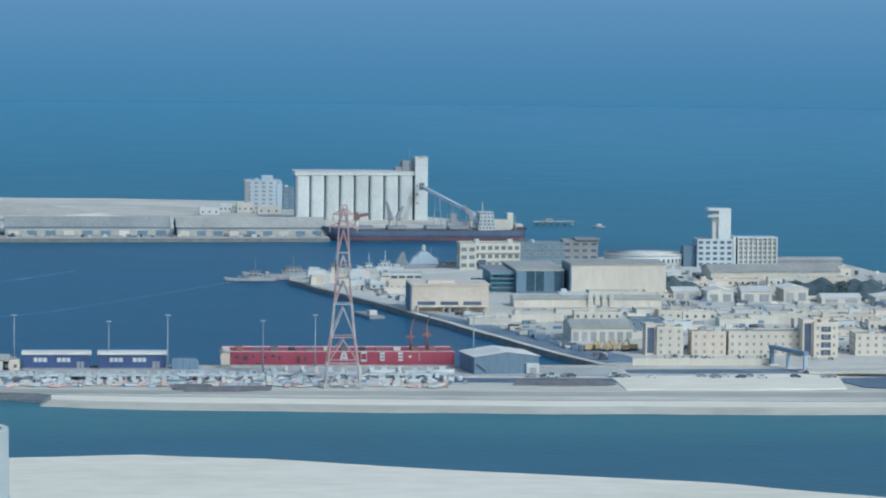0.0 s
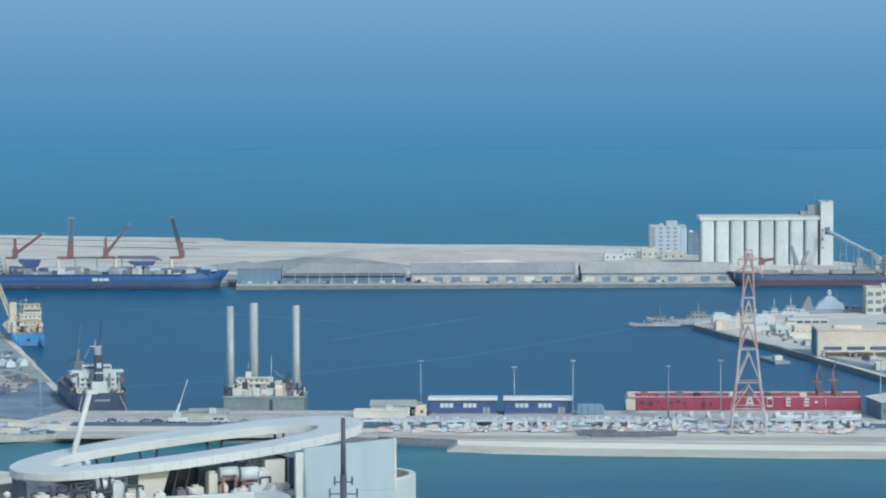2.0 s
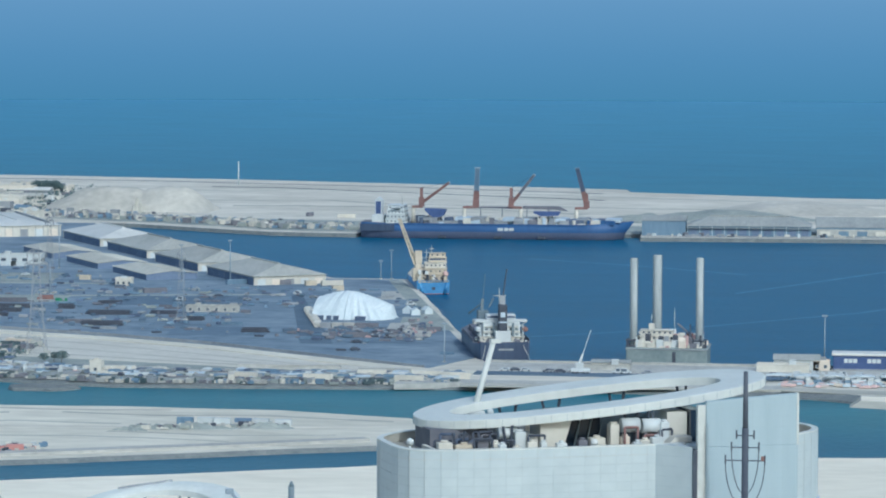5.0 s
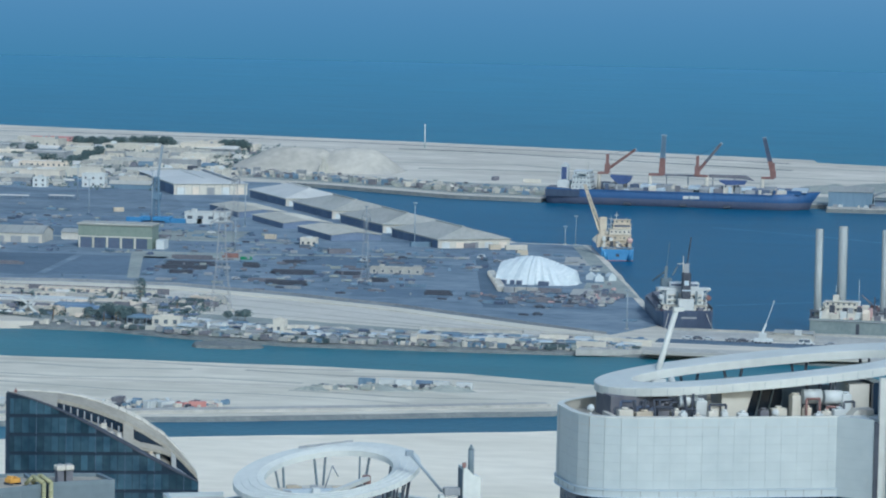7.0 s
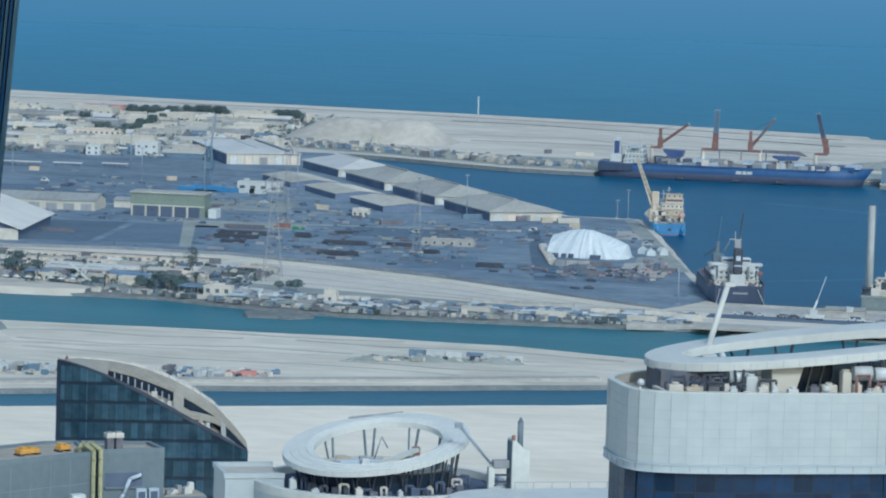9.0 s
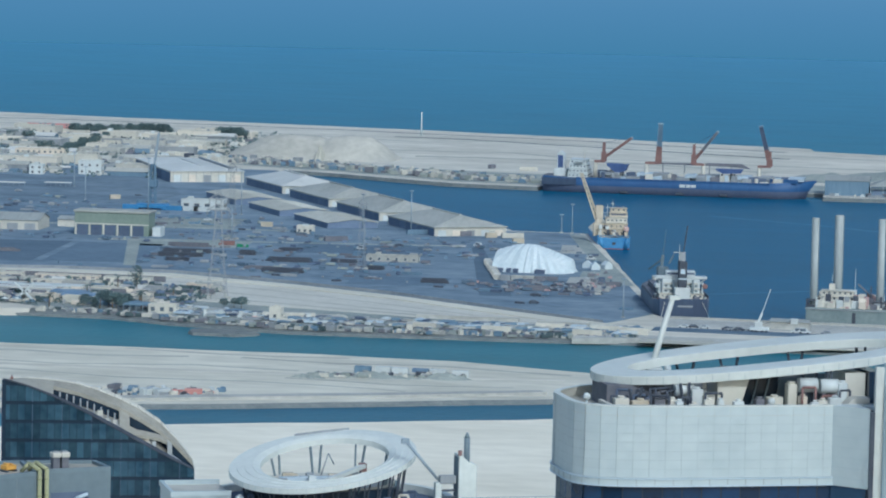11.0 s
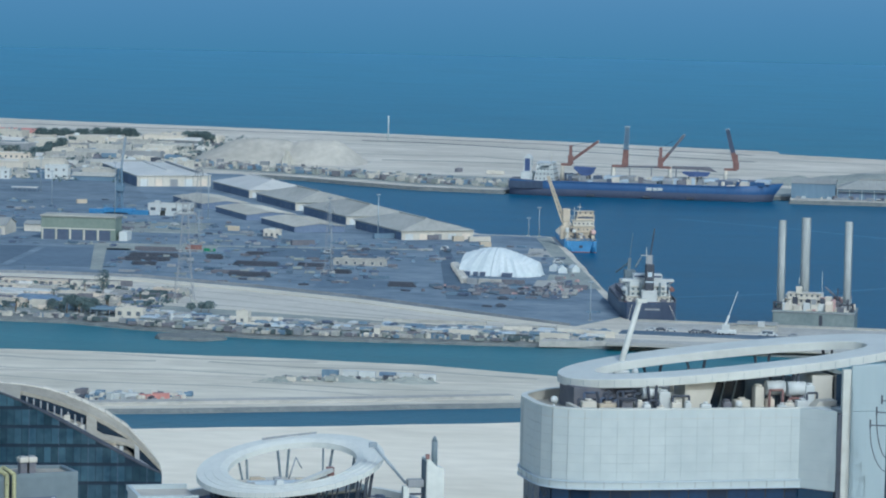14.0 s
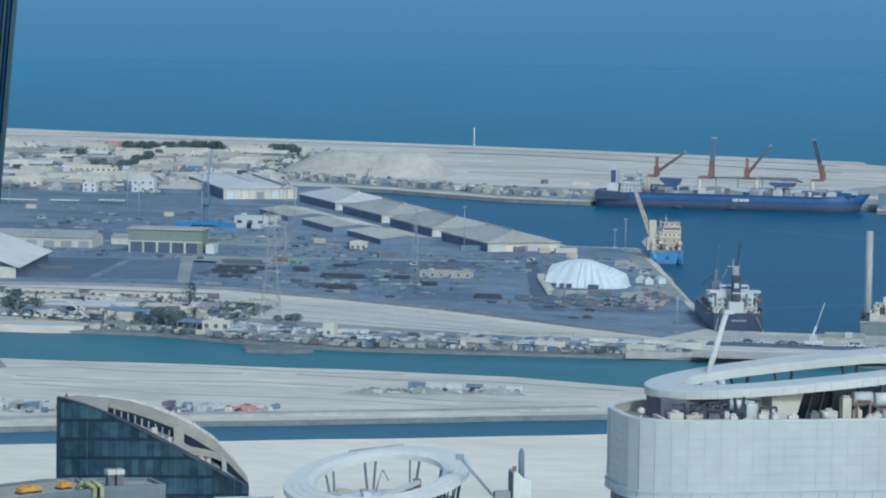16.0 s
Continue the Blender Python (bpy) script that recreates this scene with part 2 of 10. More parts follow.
    l.new(ramp.outputs["Color"], hv.inputs["Color"])
    l.new(hv.outputs["Color"], b.inputs["Base Color"])
    wv = n.new("ShaderNodeTexNoise")
    wv.inputs["Scale"].default_value = 0.25
    wv.inputs["Detail"].default_value = 5
    l.new(geo.outputs["Position"], wv.inputs["Vector"])
    bp = n.new("ShaderNodeBump")
    bp.inputs["Strength"].default_value = 0.5
    bp.inputs["Distance"].default_value = 0.6
    l.new(wv.outputs["Fac"], bp.inputs["Height"])
    l.new(bp.outputs["Normal"], b.inputs["Normal"])
    b.inputs["Roughness"].default_value = 0.35
    for k in list(b.inputs["Roughness"].links):
        l.remove(k)
    b.inputs["IOR"].default_value = 1.33
    b.inputs["Specular IOR Level"].default_value = 0.14
    return m


SEA = sea_material()


# painted haze: an emitting colour that pales with height
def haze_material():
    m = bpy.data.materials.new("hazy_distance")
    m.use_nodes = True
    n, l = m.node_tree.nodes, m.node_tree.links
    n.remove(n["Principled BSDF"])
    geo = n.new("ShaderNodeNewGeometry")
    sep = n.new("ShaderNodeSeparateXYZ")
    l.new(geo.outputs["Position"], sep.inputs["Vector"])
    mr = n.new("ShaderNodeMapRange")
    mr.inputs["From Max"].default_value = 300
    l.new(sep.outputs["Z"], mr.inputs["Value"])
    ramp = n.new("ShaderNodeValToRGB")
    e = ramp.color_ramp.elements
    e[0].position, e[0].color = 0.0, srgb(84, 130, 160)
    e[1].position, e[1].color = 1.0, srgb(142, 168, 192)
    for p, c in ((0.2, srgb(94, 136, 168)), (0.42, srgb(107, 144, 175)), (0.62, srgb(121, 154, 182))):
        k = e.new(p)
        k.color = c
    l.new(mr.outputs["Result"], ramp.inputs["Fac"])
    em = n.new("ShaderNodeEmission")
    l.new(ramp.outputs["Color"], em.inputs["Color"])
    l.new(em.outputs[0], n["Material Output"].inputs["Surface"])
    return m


# ---- mesh helpers ----
def link(name, bm, mats, parent=None, label=""):
    me = bpy.data.meshes.new(name)
    bm.normal_update()
    bm.to_mesh(me)
    bm.free()
    for m in mats if isinstance(mats, (list, tuple)) else [mats]:
        me.materials.append(m)
    ob = new(name, me)
    ob.parent = parent
    if label:
        ob["label"] = label
    return ob


def part(name, bm, mat, parent, label=""):
    return link(name, bm, mat, parent, label)


def share(name, src, parent, m, label=""):
    """Another object on the mesh of src."""
    ob = new(name, src.data)
    ob.parent = parent
    ob.matrix_basis = m
    if label:
        ob["label"] = label
    return ob


def thing(name, x, y, z, turn, label, category, group="", kind=""):
    ob = new(name)
    ob.matrix_basis = pose(x, y, z, 0, 0, turn)
    return tagged(ob, label, category, group, kind)


def box(bm, x0, x1, y0, y1, z0, z1, mi=0):
    v = [bm.verts.new(p) for p in ((x0, y0, z0), (x1, y0, z0), (x1, y1, z0), (x0, y1, z0), (x0, y0, z1), (x1, y0, z1), (x1, y1, z1), (x0, y1, z1))]
    for q in ((3, 2, 1, 0), (4, 5, 6, 7), (0, 1, 5, 4), (1, 2, 6, 5), (2, 3, 7, 6), (3, 0, 4, 7)):
        bm.faces.new([v[i] for i in q]).material_index = mi
    return v


def boxes(*rows):
    bm = bmesh.new()
    for r in rows:
        box(bm, *r)
    return bm


def beam(bm, a, b, w, d=None, mi=0):
    """A square bar from a to b."""
    a, b = Vector(a), Vector(b)
    d = w if d is None else d
    ax = (b - a).normalized()
    side = ax.cross(Vector((0, 0, 1)))
    if side.length < 1e-3:
        side = Vector((1, 0, 0))
    side.normalize()
    up = side.cross(ax)
    v = []
    for p in (a, b):
        for i, j in ((-1, -1), (1, -1), (1, 1), (-1, 1)):
            v.append(bm.verts.new(p + side * (i * w / 2) + up * (j * d / 2)))
    for q in ((3, 2, 1, 0), (4, 5, 6, 7), (0, 1, 5, 4), (1, 2, 6, 5), (2, 3, 7, 6), (3, 0, 4, 7)):
        bm.faces.new([v[i] for i in q]).material_index = mi


def tube(bm, a, b, r0, r1=None, n=10, cap=True, mi=0):
    a, b = Vector(a), Vector(b)
    r1 = r0 if r1 is None else r1
    ax = (b - a).normalized()
    s = ax.cross(Vector((0, 0, 1)))
    if s.length < 1e-3:
        s = Vector((1, 0, 0))
    s.normalize()
    u = ax.cross(s)
    rings = []
    for p, r in ((a, r0), (b, r1)):
        rings.append([bm.verts.new(p + (s * math.cos(2 * math.pi * i / n) + u * math.sin(2 * math.pi * i / n)) * r) for i in range(n)])
    for i in range(n):
        f = bm.faces.new((rings[0][i], rings[0][(i + 1) % n], rings[1][(i + 1) % n], rings[1][i]))
        f.smooth = True
        f.material_index = mi
    if cap:
        bm.faces.new(rings[0]).material_index = mi
        bm.faces.new(rings[1][::-1]).material_index = mi
    bmesh.ops.recalc_face_normals(bm, faces=bm.faces)


def prism(bm, pts, z0, z1, mi=0):
    """An upright block on the outline pts."""
    lo = [bm.verts.new((x, y, z0)) for x, y in pts]
    hi = [bm.verts.new((x, y, z1)) for x, y in pts]
    n = len(pts)
    fs = [bm.faces.new(hi), bm.faces.new(lo[::-1])]
    for i in range(n):
        fs.append(bm.faces.new((lo[i], lo[(i + 1) % n], hi[(i + 1) % n], hi[i])))
    for f in fs:
        f.material_index = mi
    bmesh.ops.recalc_face_normals(bm, faces=fs)
    bmesh.ops.triangulate(bm, faces=fs[:2])


def profile(bm, pts, y0, y1, mi=0):
    """A block with the outline pts in x, z, from y0 to y1."""
    a = [bm.verts.new((x, y0, z)) for x, z in pts]
    b = [bm.verts.new((x, y1, z)) for x, z in pts]
    n = len(pts)
    fs = [bm.faces.new(a), bm.faces.new(b[::-1])]
    for i in range(n):
        fs.append(bm.faces.new((a[i], b[i], b[(i + 1) % n], a[(i + 1) % n])))
    for f in fs:
        f.material_index = mi
    bmesh.ops.recalc_face_normals(bm, faces=fs)


def bevelled(bm, w=0.1, seg=1):
    bmesh.ops.bevel(bm, geom=list(bm.edges), offset=w, segments=seg, affect="EDGES", profile=0.6)
    return bm


def shore(name, pts, top, slope, mat, edge_mat, label, rough=3.0, step=14.0, bottom=-3.0, lip=None):
    """Land on an outline: the edge wanders a little and slopes down into the water."""
    line = []
    n = len(pts)
    for i in range(n):
        a, b = Vector(pts[i]), Vector(pts[(i + 1) % n])
        k = max(1, min(40, int((b - a).length / step)))
        for j in range(k):
            p = a.lerp(b, j / k)
            w = noise.noise_vector((p.x * 0.03, p.y * 0.03, 1.7)) * rough
            line.append(Vector((p.x + w.x, p.y + w.y)))
    m = len(line)
    area = sum(line[i].x * line[(i + 1) % m].y - line[(i + 1) % m].x * line[i].y for i in range(m))
    s = 1 if area > 0 else -1
    bm = bmesh.new()
    hi, lo, rim = [], [], []
    for i in range(m):
        d = (line[(i + 1) % m] - line[i - 1]).normalized()
        out = Vector((d.y, -d.x)) * s
        drop = lip(line[i].x, line[i].y) if lip else 0
        inn = line[i] - out * (9 if drop else 0.05)
        hi.append(bm.verts.new((inn.x, inn.y, top)))
        rim.append(bm.verts.new((line[i].x, line[i].y, top - drop)))
        q = line[i] + out * slope
        lo.append(bm.verts.new((q.x, q.y, bottom)))
    f = bm.faces.new(hi)
    sides = []
    for i in range(m):
        g = bm.faces.new((lo[i], lo[(i + 1) % m], rim[(i + 1) % m], rim[i]))
        g.material_index = 1
        sides.append(g)
        sides.append(bm.faces.new((rim[i], rim[(i + 1) % m], hi[(i + 1) % m], hi[i])))
        sides[-1].material_index = 1 if lip else 0
    bmesh.ops.recalc_face_normals(bm, faces=[f] + sides)
    if f.normal.z < 0:
        bmesh.ops.reverse_faces(bm, faces=[f] + sides)
    bmesh.ops.triangulate(bm, faces=[f])
    ob = link(name, bm, [mat, edge_mat])
    return tagged(ob, label, name.replace("_", " "), kind="structure")


def slab(name, pts, top, thick, mat, label, category="ground"):
    bm = bmesh.new()
    prism(bm, pts, top - thick, top)
    return tagged(link(name, bm, mat), label, category, kind="structure")


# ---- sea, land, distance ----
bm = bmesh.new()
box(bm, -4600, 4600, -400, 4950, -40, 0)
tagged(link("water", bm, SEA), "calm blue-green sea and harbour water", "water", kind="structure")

# curved backdrop added to carry the painted haze
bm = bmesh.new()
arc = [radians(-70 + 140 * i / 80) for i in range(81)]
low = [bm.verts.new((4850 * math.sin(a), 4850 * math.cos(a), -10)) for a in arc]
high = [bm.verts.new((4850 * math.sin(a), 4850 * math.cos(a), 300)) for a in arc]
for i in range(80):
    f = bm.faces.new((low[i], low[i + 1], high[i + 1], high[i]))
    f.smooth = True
tagged(link("backdrop", bm, haze_material()), "glowing backdrop painted as pale blue haze where sea and sky merge", "backdrop", kind="structure")

LAND = 2.5
OUTER = [(240, 2346), (244, 2400), (232, 2490), (216, 2516), (90, 2685), (-6, 2710), (-90, 2716), (-231, 2764), (-236, 2795), (-414, 2842), (-560, 2875), (-680, 2896), (-831, 2915), (-1000, 2955), (-1600, 3050)]
CHANNEL = [(-1600, 1440), (-700, 1458), (-492, 1467), (-422, 1467), (-387, 1453), (-335, 1440), (-240, 1448), (-190, 1455), (-60, 1448), (-42, 1441), (-30, 1432), (19, 1424), (107, 1415), (173, 1410), (299, 1405), (700, 1390)]
EAST = [(900, 1900), (470, 1985), (436, 2050), (425, 2140), (300, 2160), (250, 2130), (193, 2075), (160, 2062), (112, 2042), (94, 2004)]
DOCK = [(93, 1985), (115, 1901), (134, 1835), (164, 1717), (190, 1612), (208, 1554), (216, 1541), (-191, 1541), (-235, 1737), (-285, 1953), (-327, 1953), (-360, 2018), (-396, 2085), (-441, 2163), (-491, 2253), (-554, 2363),
        (-520, 2350), (-474, 2322), (-425, 2296), (-368, 2290), (-364, 2318), (-186, 2318), (-184, 2289), (85, 2304), (133, 2308), (133, 2340)]
shore("ground", OUTER + CHANNEL + EAST + DOCK, LAND, 1.5, SAND, ROCK, "pale reclaimed sand of the port peninsula", rough=1.5, lip=lambda x, y: 1.55 if y < 1475 else 0)
shore("beach", [(-27, 1445), (-27, 1424), (19, 1413), (107, 1404), (173, 1399), (299, 1394), (700, 1379), (700, 1420), (299, 1426), (19, 1440)], LAND - 0.1, 12, BRIGHT_SAND, SCRAPED, "pale sloping sand beach on the channel", rough=2.0)
shore("sand_island", [(-700, 1350), (-460, 1357), (-408, 1360), (-318, 1364), (-247, 1362), (-194, 1345), (-150, 1310), (-165, 1284), (-197, 1266), (-250, 1238), (-284, 1222), (-338, 1197), (-390, 1168), (-600, 1080), (-900, 1000)],
      1.6, 7, RAKED_SAND, ROCK, "raked pale sand island between two channels")
shore("foreshore", [(-700, 990), (-376, 1127), (-290, 1165), (-189, 1214), (-40, 1258), (7, 1264), (76, 1242), (151, 1208), (205, 1187), (244, 1159), (400, 1050), (600, 700), (600, -300), (-900, -300)],
      1.6, 5, BRIGHT_SAND, WET_SAND, "bright bare building sand on the near shore")

# ---- kinds of things ----
def sweep(bm, pts, ws, mats=None):
    """One unbroken square bar along pts; ws its widths."""
    rows = []
    for p, w in zip(pts, ws):
        rows.append([bm.verts.new((p[0] + i * w / 2, p[1] + j * w / 2, p[2])) for i, j in ((-1, -1), (1, -1), (1, 1), (-1, 1))])
    for k, (r0, r1) in enumerate(zip(rows, rows[1:])):
        for i in range(4):
            bm.faces.new((r0[i], r0[(i + 1) % 4], r1[(i + 1) % 4], r1[i])).material_index = mats[k] if mats else 0
    bm.faces.new(rows[0][::-1])
    bm.faces.new(rows[-1])


WINDOWS = {}


def window_mesh(w, h, frame_mat, pane_mat):
    """A window: frame of four bars round a set-back pane, shared by all of its size."""
    key = (w, h, frame_mat.name, pane_mat.name)
    if key not in WINDOWS:
        bm = bmesh.new()
        box(bm, -w / 2, w / 2, -0.03, 0.05, 0, h, 1)
        for x0, x1, z0, z1 in ((-w / 2 - 0.12, -w / 2, -0.1, h + 0.1), (w / 2, w / 2 + 0.12, -0.1, h + 0.1), (-w / 2, w / 2, h, h + 0.1), (-w / 2, w / 2, -0.1, 0)):
            box(bm, x0, x1, -0.18, 0.05, z0, z1, 0)
        me = bpy.data.meshes.new("window")
        bm.to_mesh(me)
        bm.free()
        me.materials.append(frame_mat)
        me.materials.append(pane_mat)
        WINDOWS[key] = me
    return WINDOWS[key]


def add_window(parent, x, y, z, turn, w, h, frame_mat=None, pane_mat=None):
    ob = new("window", window_mesh(w, h, frame_mat or OFFWHITE, pane_mat or GLASS))
    ob.parent = parent
    ob.matrix_basis = pose(x, y, z, 0, 0, turn)
    return ob


def building(name, x, y, w, d, h, mat, label, category="building", turn=0, storeys=3, bays=6, side_bays=2, ww=1.3, wh=1.4, roof_mat=None, group="", parapet=0.7, boxes_on_roof=1, base=LAND, skip=(), pane=None):
    """A flat-roofed block; x, y is the middle of its front at the ground."""
    t = thing(name, x, y, base, turn, label, category, group)
    bm = bmesh.new()
    box(bm, -w / 2, w / 2, 0, d, 0, h)
    part("wall", bevelled(bm, 0.06), mat, t)
    bm = bmesh.new()
    for r in ((-w / 2 - 0.1, w / 2 + 0.1, -0.1, 0.25), (-w / 2 - 0.1, w / 2 + 0.1, d - 0.25, d + 0.1)):
        box(bm, *r, h, h + parapet)
    for r in ((-w / 2 - 0.1, -w / 2 + 0.25), (w / 2 - 0.25, w / 2 + 0.1)):
        box(bm, *r, 0.25, d - 0.25, h, h + parapet)
    part("parapet", bm, mat, t)
    part("roof", boxes((-w / 2 + 0.25, w / 2 - 0.25, 0.25, d - 0.25, h, h + 0.12)), roof_mat or ROOF_GRIT, t)
    rnd = random.Random(int(x * 7 + y))
    for i in range(boxes_on_roof):
        bw = rnd.uniform(1.5, 3.5)
        cx, cy = rnd.uniform(-w / 2 + 2.5, w / 2 - 2.5) if w > 6 else 0, rnd.uniform(d * 0.3, d * 0.75)
        bm = boxes((cx - bw / 2, cx + bw / 2, cy - bw / 2, cy + bw / 2, h + 0.1, h + rnd.uniform(1.2, 2.6)))
        part("roof_unit", bevelled(bm, 0.08), rnd.choice((WHITE, mat, CLAD_GREY)), t)
    if storeys:
        sh = h / storeys
        for s in range(storeys):
            z = s * sh + sh * 0.32
            for b in range(bays):
                if (s, b) in skip:
                    continue
                add_window(t, -w / 2 + (b + 0.5) * w / bays, 0, z, 0, ww, min(wh, sh * 0.6), pane_mat=pane)
            for b in range(side_bays):
                yy = (b + 0.5) * d / side_bays
                add_window(t, -w / 2, yy, z, -90, ww, min(wh, sh * 0.6), pane_mat=pane)
                add_window(t, w / 2, yy, z, 90, ww, min(wh, sh * 0.6), pane_mat=pane)
    return t


def shed(name, x, y, w, d, eave, ridge, wall_mat, roof_mat, label, turn=0, along="x", doors=0, open_front=False, group="", category="shed", base=LAND, door_mat=None, over=0.5, seams=True, open_left=False):
    """A gabled shed; x, y is its near left corner. along: the ridge's axis."""
    t = thing(name, x, y, base, turn, label, category, group)
    bm = bmesh.new()
    if along == "x":
        pr = [(0, 0), (d, 0), (d, eave), (d / 2, ridge), (0, eave)]
        pts = [[(0, a, b) for a, b in pr], [(w, a, b) for a, b in pr]]
    else:
        pr = [(0, 0), (w, 0), (w, eave), (w / 2, ridge), (0, eave)]
        pts = [[(a, 0, b) for a, b in pr], [(a, d, b) for a, b in pr]]
    A, B = ([bm.verts.new(p) for p in q] for q in pts)
    fs = [bm.faces.new(A), bm.faces.new(B[::-1])] + [bm.faces.new((A[i], B[i], B[(i + 1) % 5], A[(i + 1) % 5])) for i in range(5)]
    bmesh.ops.recalc_face_normals(bm, faces=fs)
    part("wall", bm, wall_mat, t)
    rise = ridge - eave
    half = (d if along == "x" else w) / 2
    s = rise / half
    for side in (0, 1):
        bm = bmesh.new()
        lo, hi = (-over, half) if side == 0 else (half, 2 * half + over)
        zlo = eave - s * over + 0.05 if side == 0 else ridge + 0.05
        zhi = ridge + 0.05 if side == 0 else eave - s * over + 0.05
        n = w if along == "x" else d
        k = max(2, int(n / 6)) if seams else 1
        cuts = [(-over, 0)]
        for i in range(k + 1 if seams else 0):
            e = n * i / k
            cuts += [(e - 0.14, 0), (e - 0.08, 0.16), (e + 0.08, 0.16), (e + 0.14, 0)]
        cuts.append((n + over, 0))
        rows = []
        for e, dz in cuts:
            q4 = [(lo, zlo), (lo, zlo + 0.22 + dz), (hi, zhi + 0.22 + dz), (hi, zhi)]
            rows.append([bm.verts.new((e, q, z) if along == "x" else (q, e, z)) for q, z in q4])
        for r0, r1 in zip(rows, rows[1:]):
            for i in range(4):
                bm.faces.new((r0[i], r0[(i + 1) % 4], r1[(i + 1) % 4], r1[i]))
        bm.faces.new(rows[0])
        bm.faces.new(rows[-1][::-1])
        bmesh.ops.recalc_face_normals(bm, faces=bm.faces)
        part("roof", bm, roof_mat, t)
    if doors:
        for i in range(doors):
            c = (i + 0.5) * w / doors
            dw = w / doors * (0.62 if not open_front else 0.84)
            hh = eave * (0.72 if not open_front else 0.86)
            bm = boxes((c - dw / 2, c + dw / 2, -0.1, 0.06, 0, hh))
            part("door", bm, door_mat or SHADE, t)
    if open_left:
        # flat panel on the wall, coloured like the shade inside
        part("bay_opening", boxes((-0.12, 0.06, 1.5, d - 1.5, 0.2, eave * 0.84)), PALE_SHADE, t)
    return t


def hull(L, B, deck, band, bow=0.2, sheer=1.5, stern=0.86):
    """A ship's hull, stern at -L/2 and bow at L/2; slot 0 topsides, 1 bottom paint, 2 deck."""
    bm = bmesh.new()
    n = 28
    rows = []
    for i in range(n + 1):
        u = i / n
        x = -L / 2 + L * u
        half = B / 2 * (stern + (1 - stern) * min(1, u / 0.12))
        if u > 1 - bow:
            k = (u - 1 + bow) / bow
            half = B / 2 * max(0.02, 1 - k ** 2.2)
        up = deck + (sheer * max(0, (u - 0.8) / 0.2) ** 1.5 if u > 0.8 else 0) + (0.35 * sheer * max(0, (0.12 - u) / 0.12))
        rake = 0.045 * L * max(0, (u - 1 + bow) / bow) ** 2
        ring = []
        for z, q, dx in ((-1.5, 0.9, 0), (band, 0.97, 0.3), (up, 1.0, 1.0)):
            hw = half * q
            ring.append((x + rake * dx, hw, z))
        rows.append(ring)
    P = [[bm.verts.new((x, y, z)) for x, y, z in r] for r in rows]
    S = [[bm.verts.new((x, -y, z)) for x, y, z in r] for r in rows]
    for i in range(n):
        for j in range(2):
            for Q in (P, S):
                f = bm.faces.new((Q[i][j], Q[i + 1][j], Q[i + 1][j + 1], Q[i][j + 1]))
                f.material_index = 1 if j == 0 else 0
                f.smooth = True
        bm.faces.new((P[i][2], P[i + 1][2], S[i + 1][2], S[i][2])).material_index = 2
        bm.faces.new((P[i][0], P[i + 1][0], S[i + 1][0], S[i][0])).material_index = 1
    for e in (0, n):
        for j in range(2):
            bm.faces.new((P[e][j], P[e][j + 1], S[e][j + 1], S[e][j])).material_index = 1 if j == 0 else 0
    bmesh.ops.recalc_face_normals(bm, faces=bm.faces)
    return bm


def deckhouse(ship, x, y, z, w, d, tiers, mat=None, tier=2.7, shrink=0.8):
    """A ship's accommodation block with rows of dark windows; each tier a part."""
    for i in range(tiers):
        ww, dd = w * (1 - (1 - shrink) * i / max(1, tiers)), d * (1 - (1 - shrink) * i / max(1, tiers))
        bm = boxes((x - ww / 2, x + ww / 2, y - dd / 2, y + dd / 2, z + i * tier, z + (i + 1) * tier - 0.15), (x - ww / 2 - 0.5, x + ww / 2 + 0.5, y - dd / 2 - 0.5, y + dd / 2 + 0.5, z + (i + 1) * tier - 0.15, z + (i + 1) * tier))
        tr = part("deckhouse_tier", bm, mat or WHITE, ship)
        bm = bmesh.new()
        zz = z + i * tier + 1.0
        k = max(3, int(dd / 2.2))
        for j in range(k):
            c = y - dd / 2 + (j + 0.5) * dd / k
            for s in (-1, 1):
                xx = x + s * ww / 2
                box(bm, min(xx, xx + s * 0.06), max(xx, xx + s * 0.06), c - 0.45, c + 0.45, zz, zz + 0.9)
        k = max(3, int(ww / 2.2))
        for j in range(k):
            c = x - ww / 2 + (j + 0.5) * ww / k
            for s in (-1, 1):
                yy = y + s * dd / 2
                box(bm, c - 0.45, c + 0.45, min(yy, yy + s * 0.06), max(yy, yy + s * 0.06), zz, zz + 0.9)
        tagged(part("glazing", bm, GLASS, tr), kind="stuff")


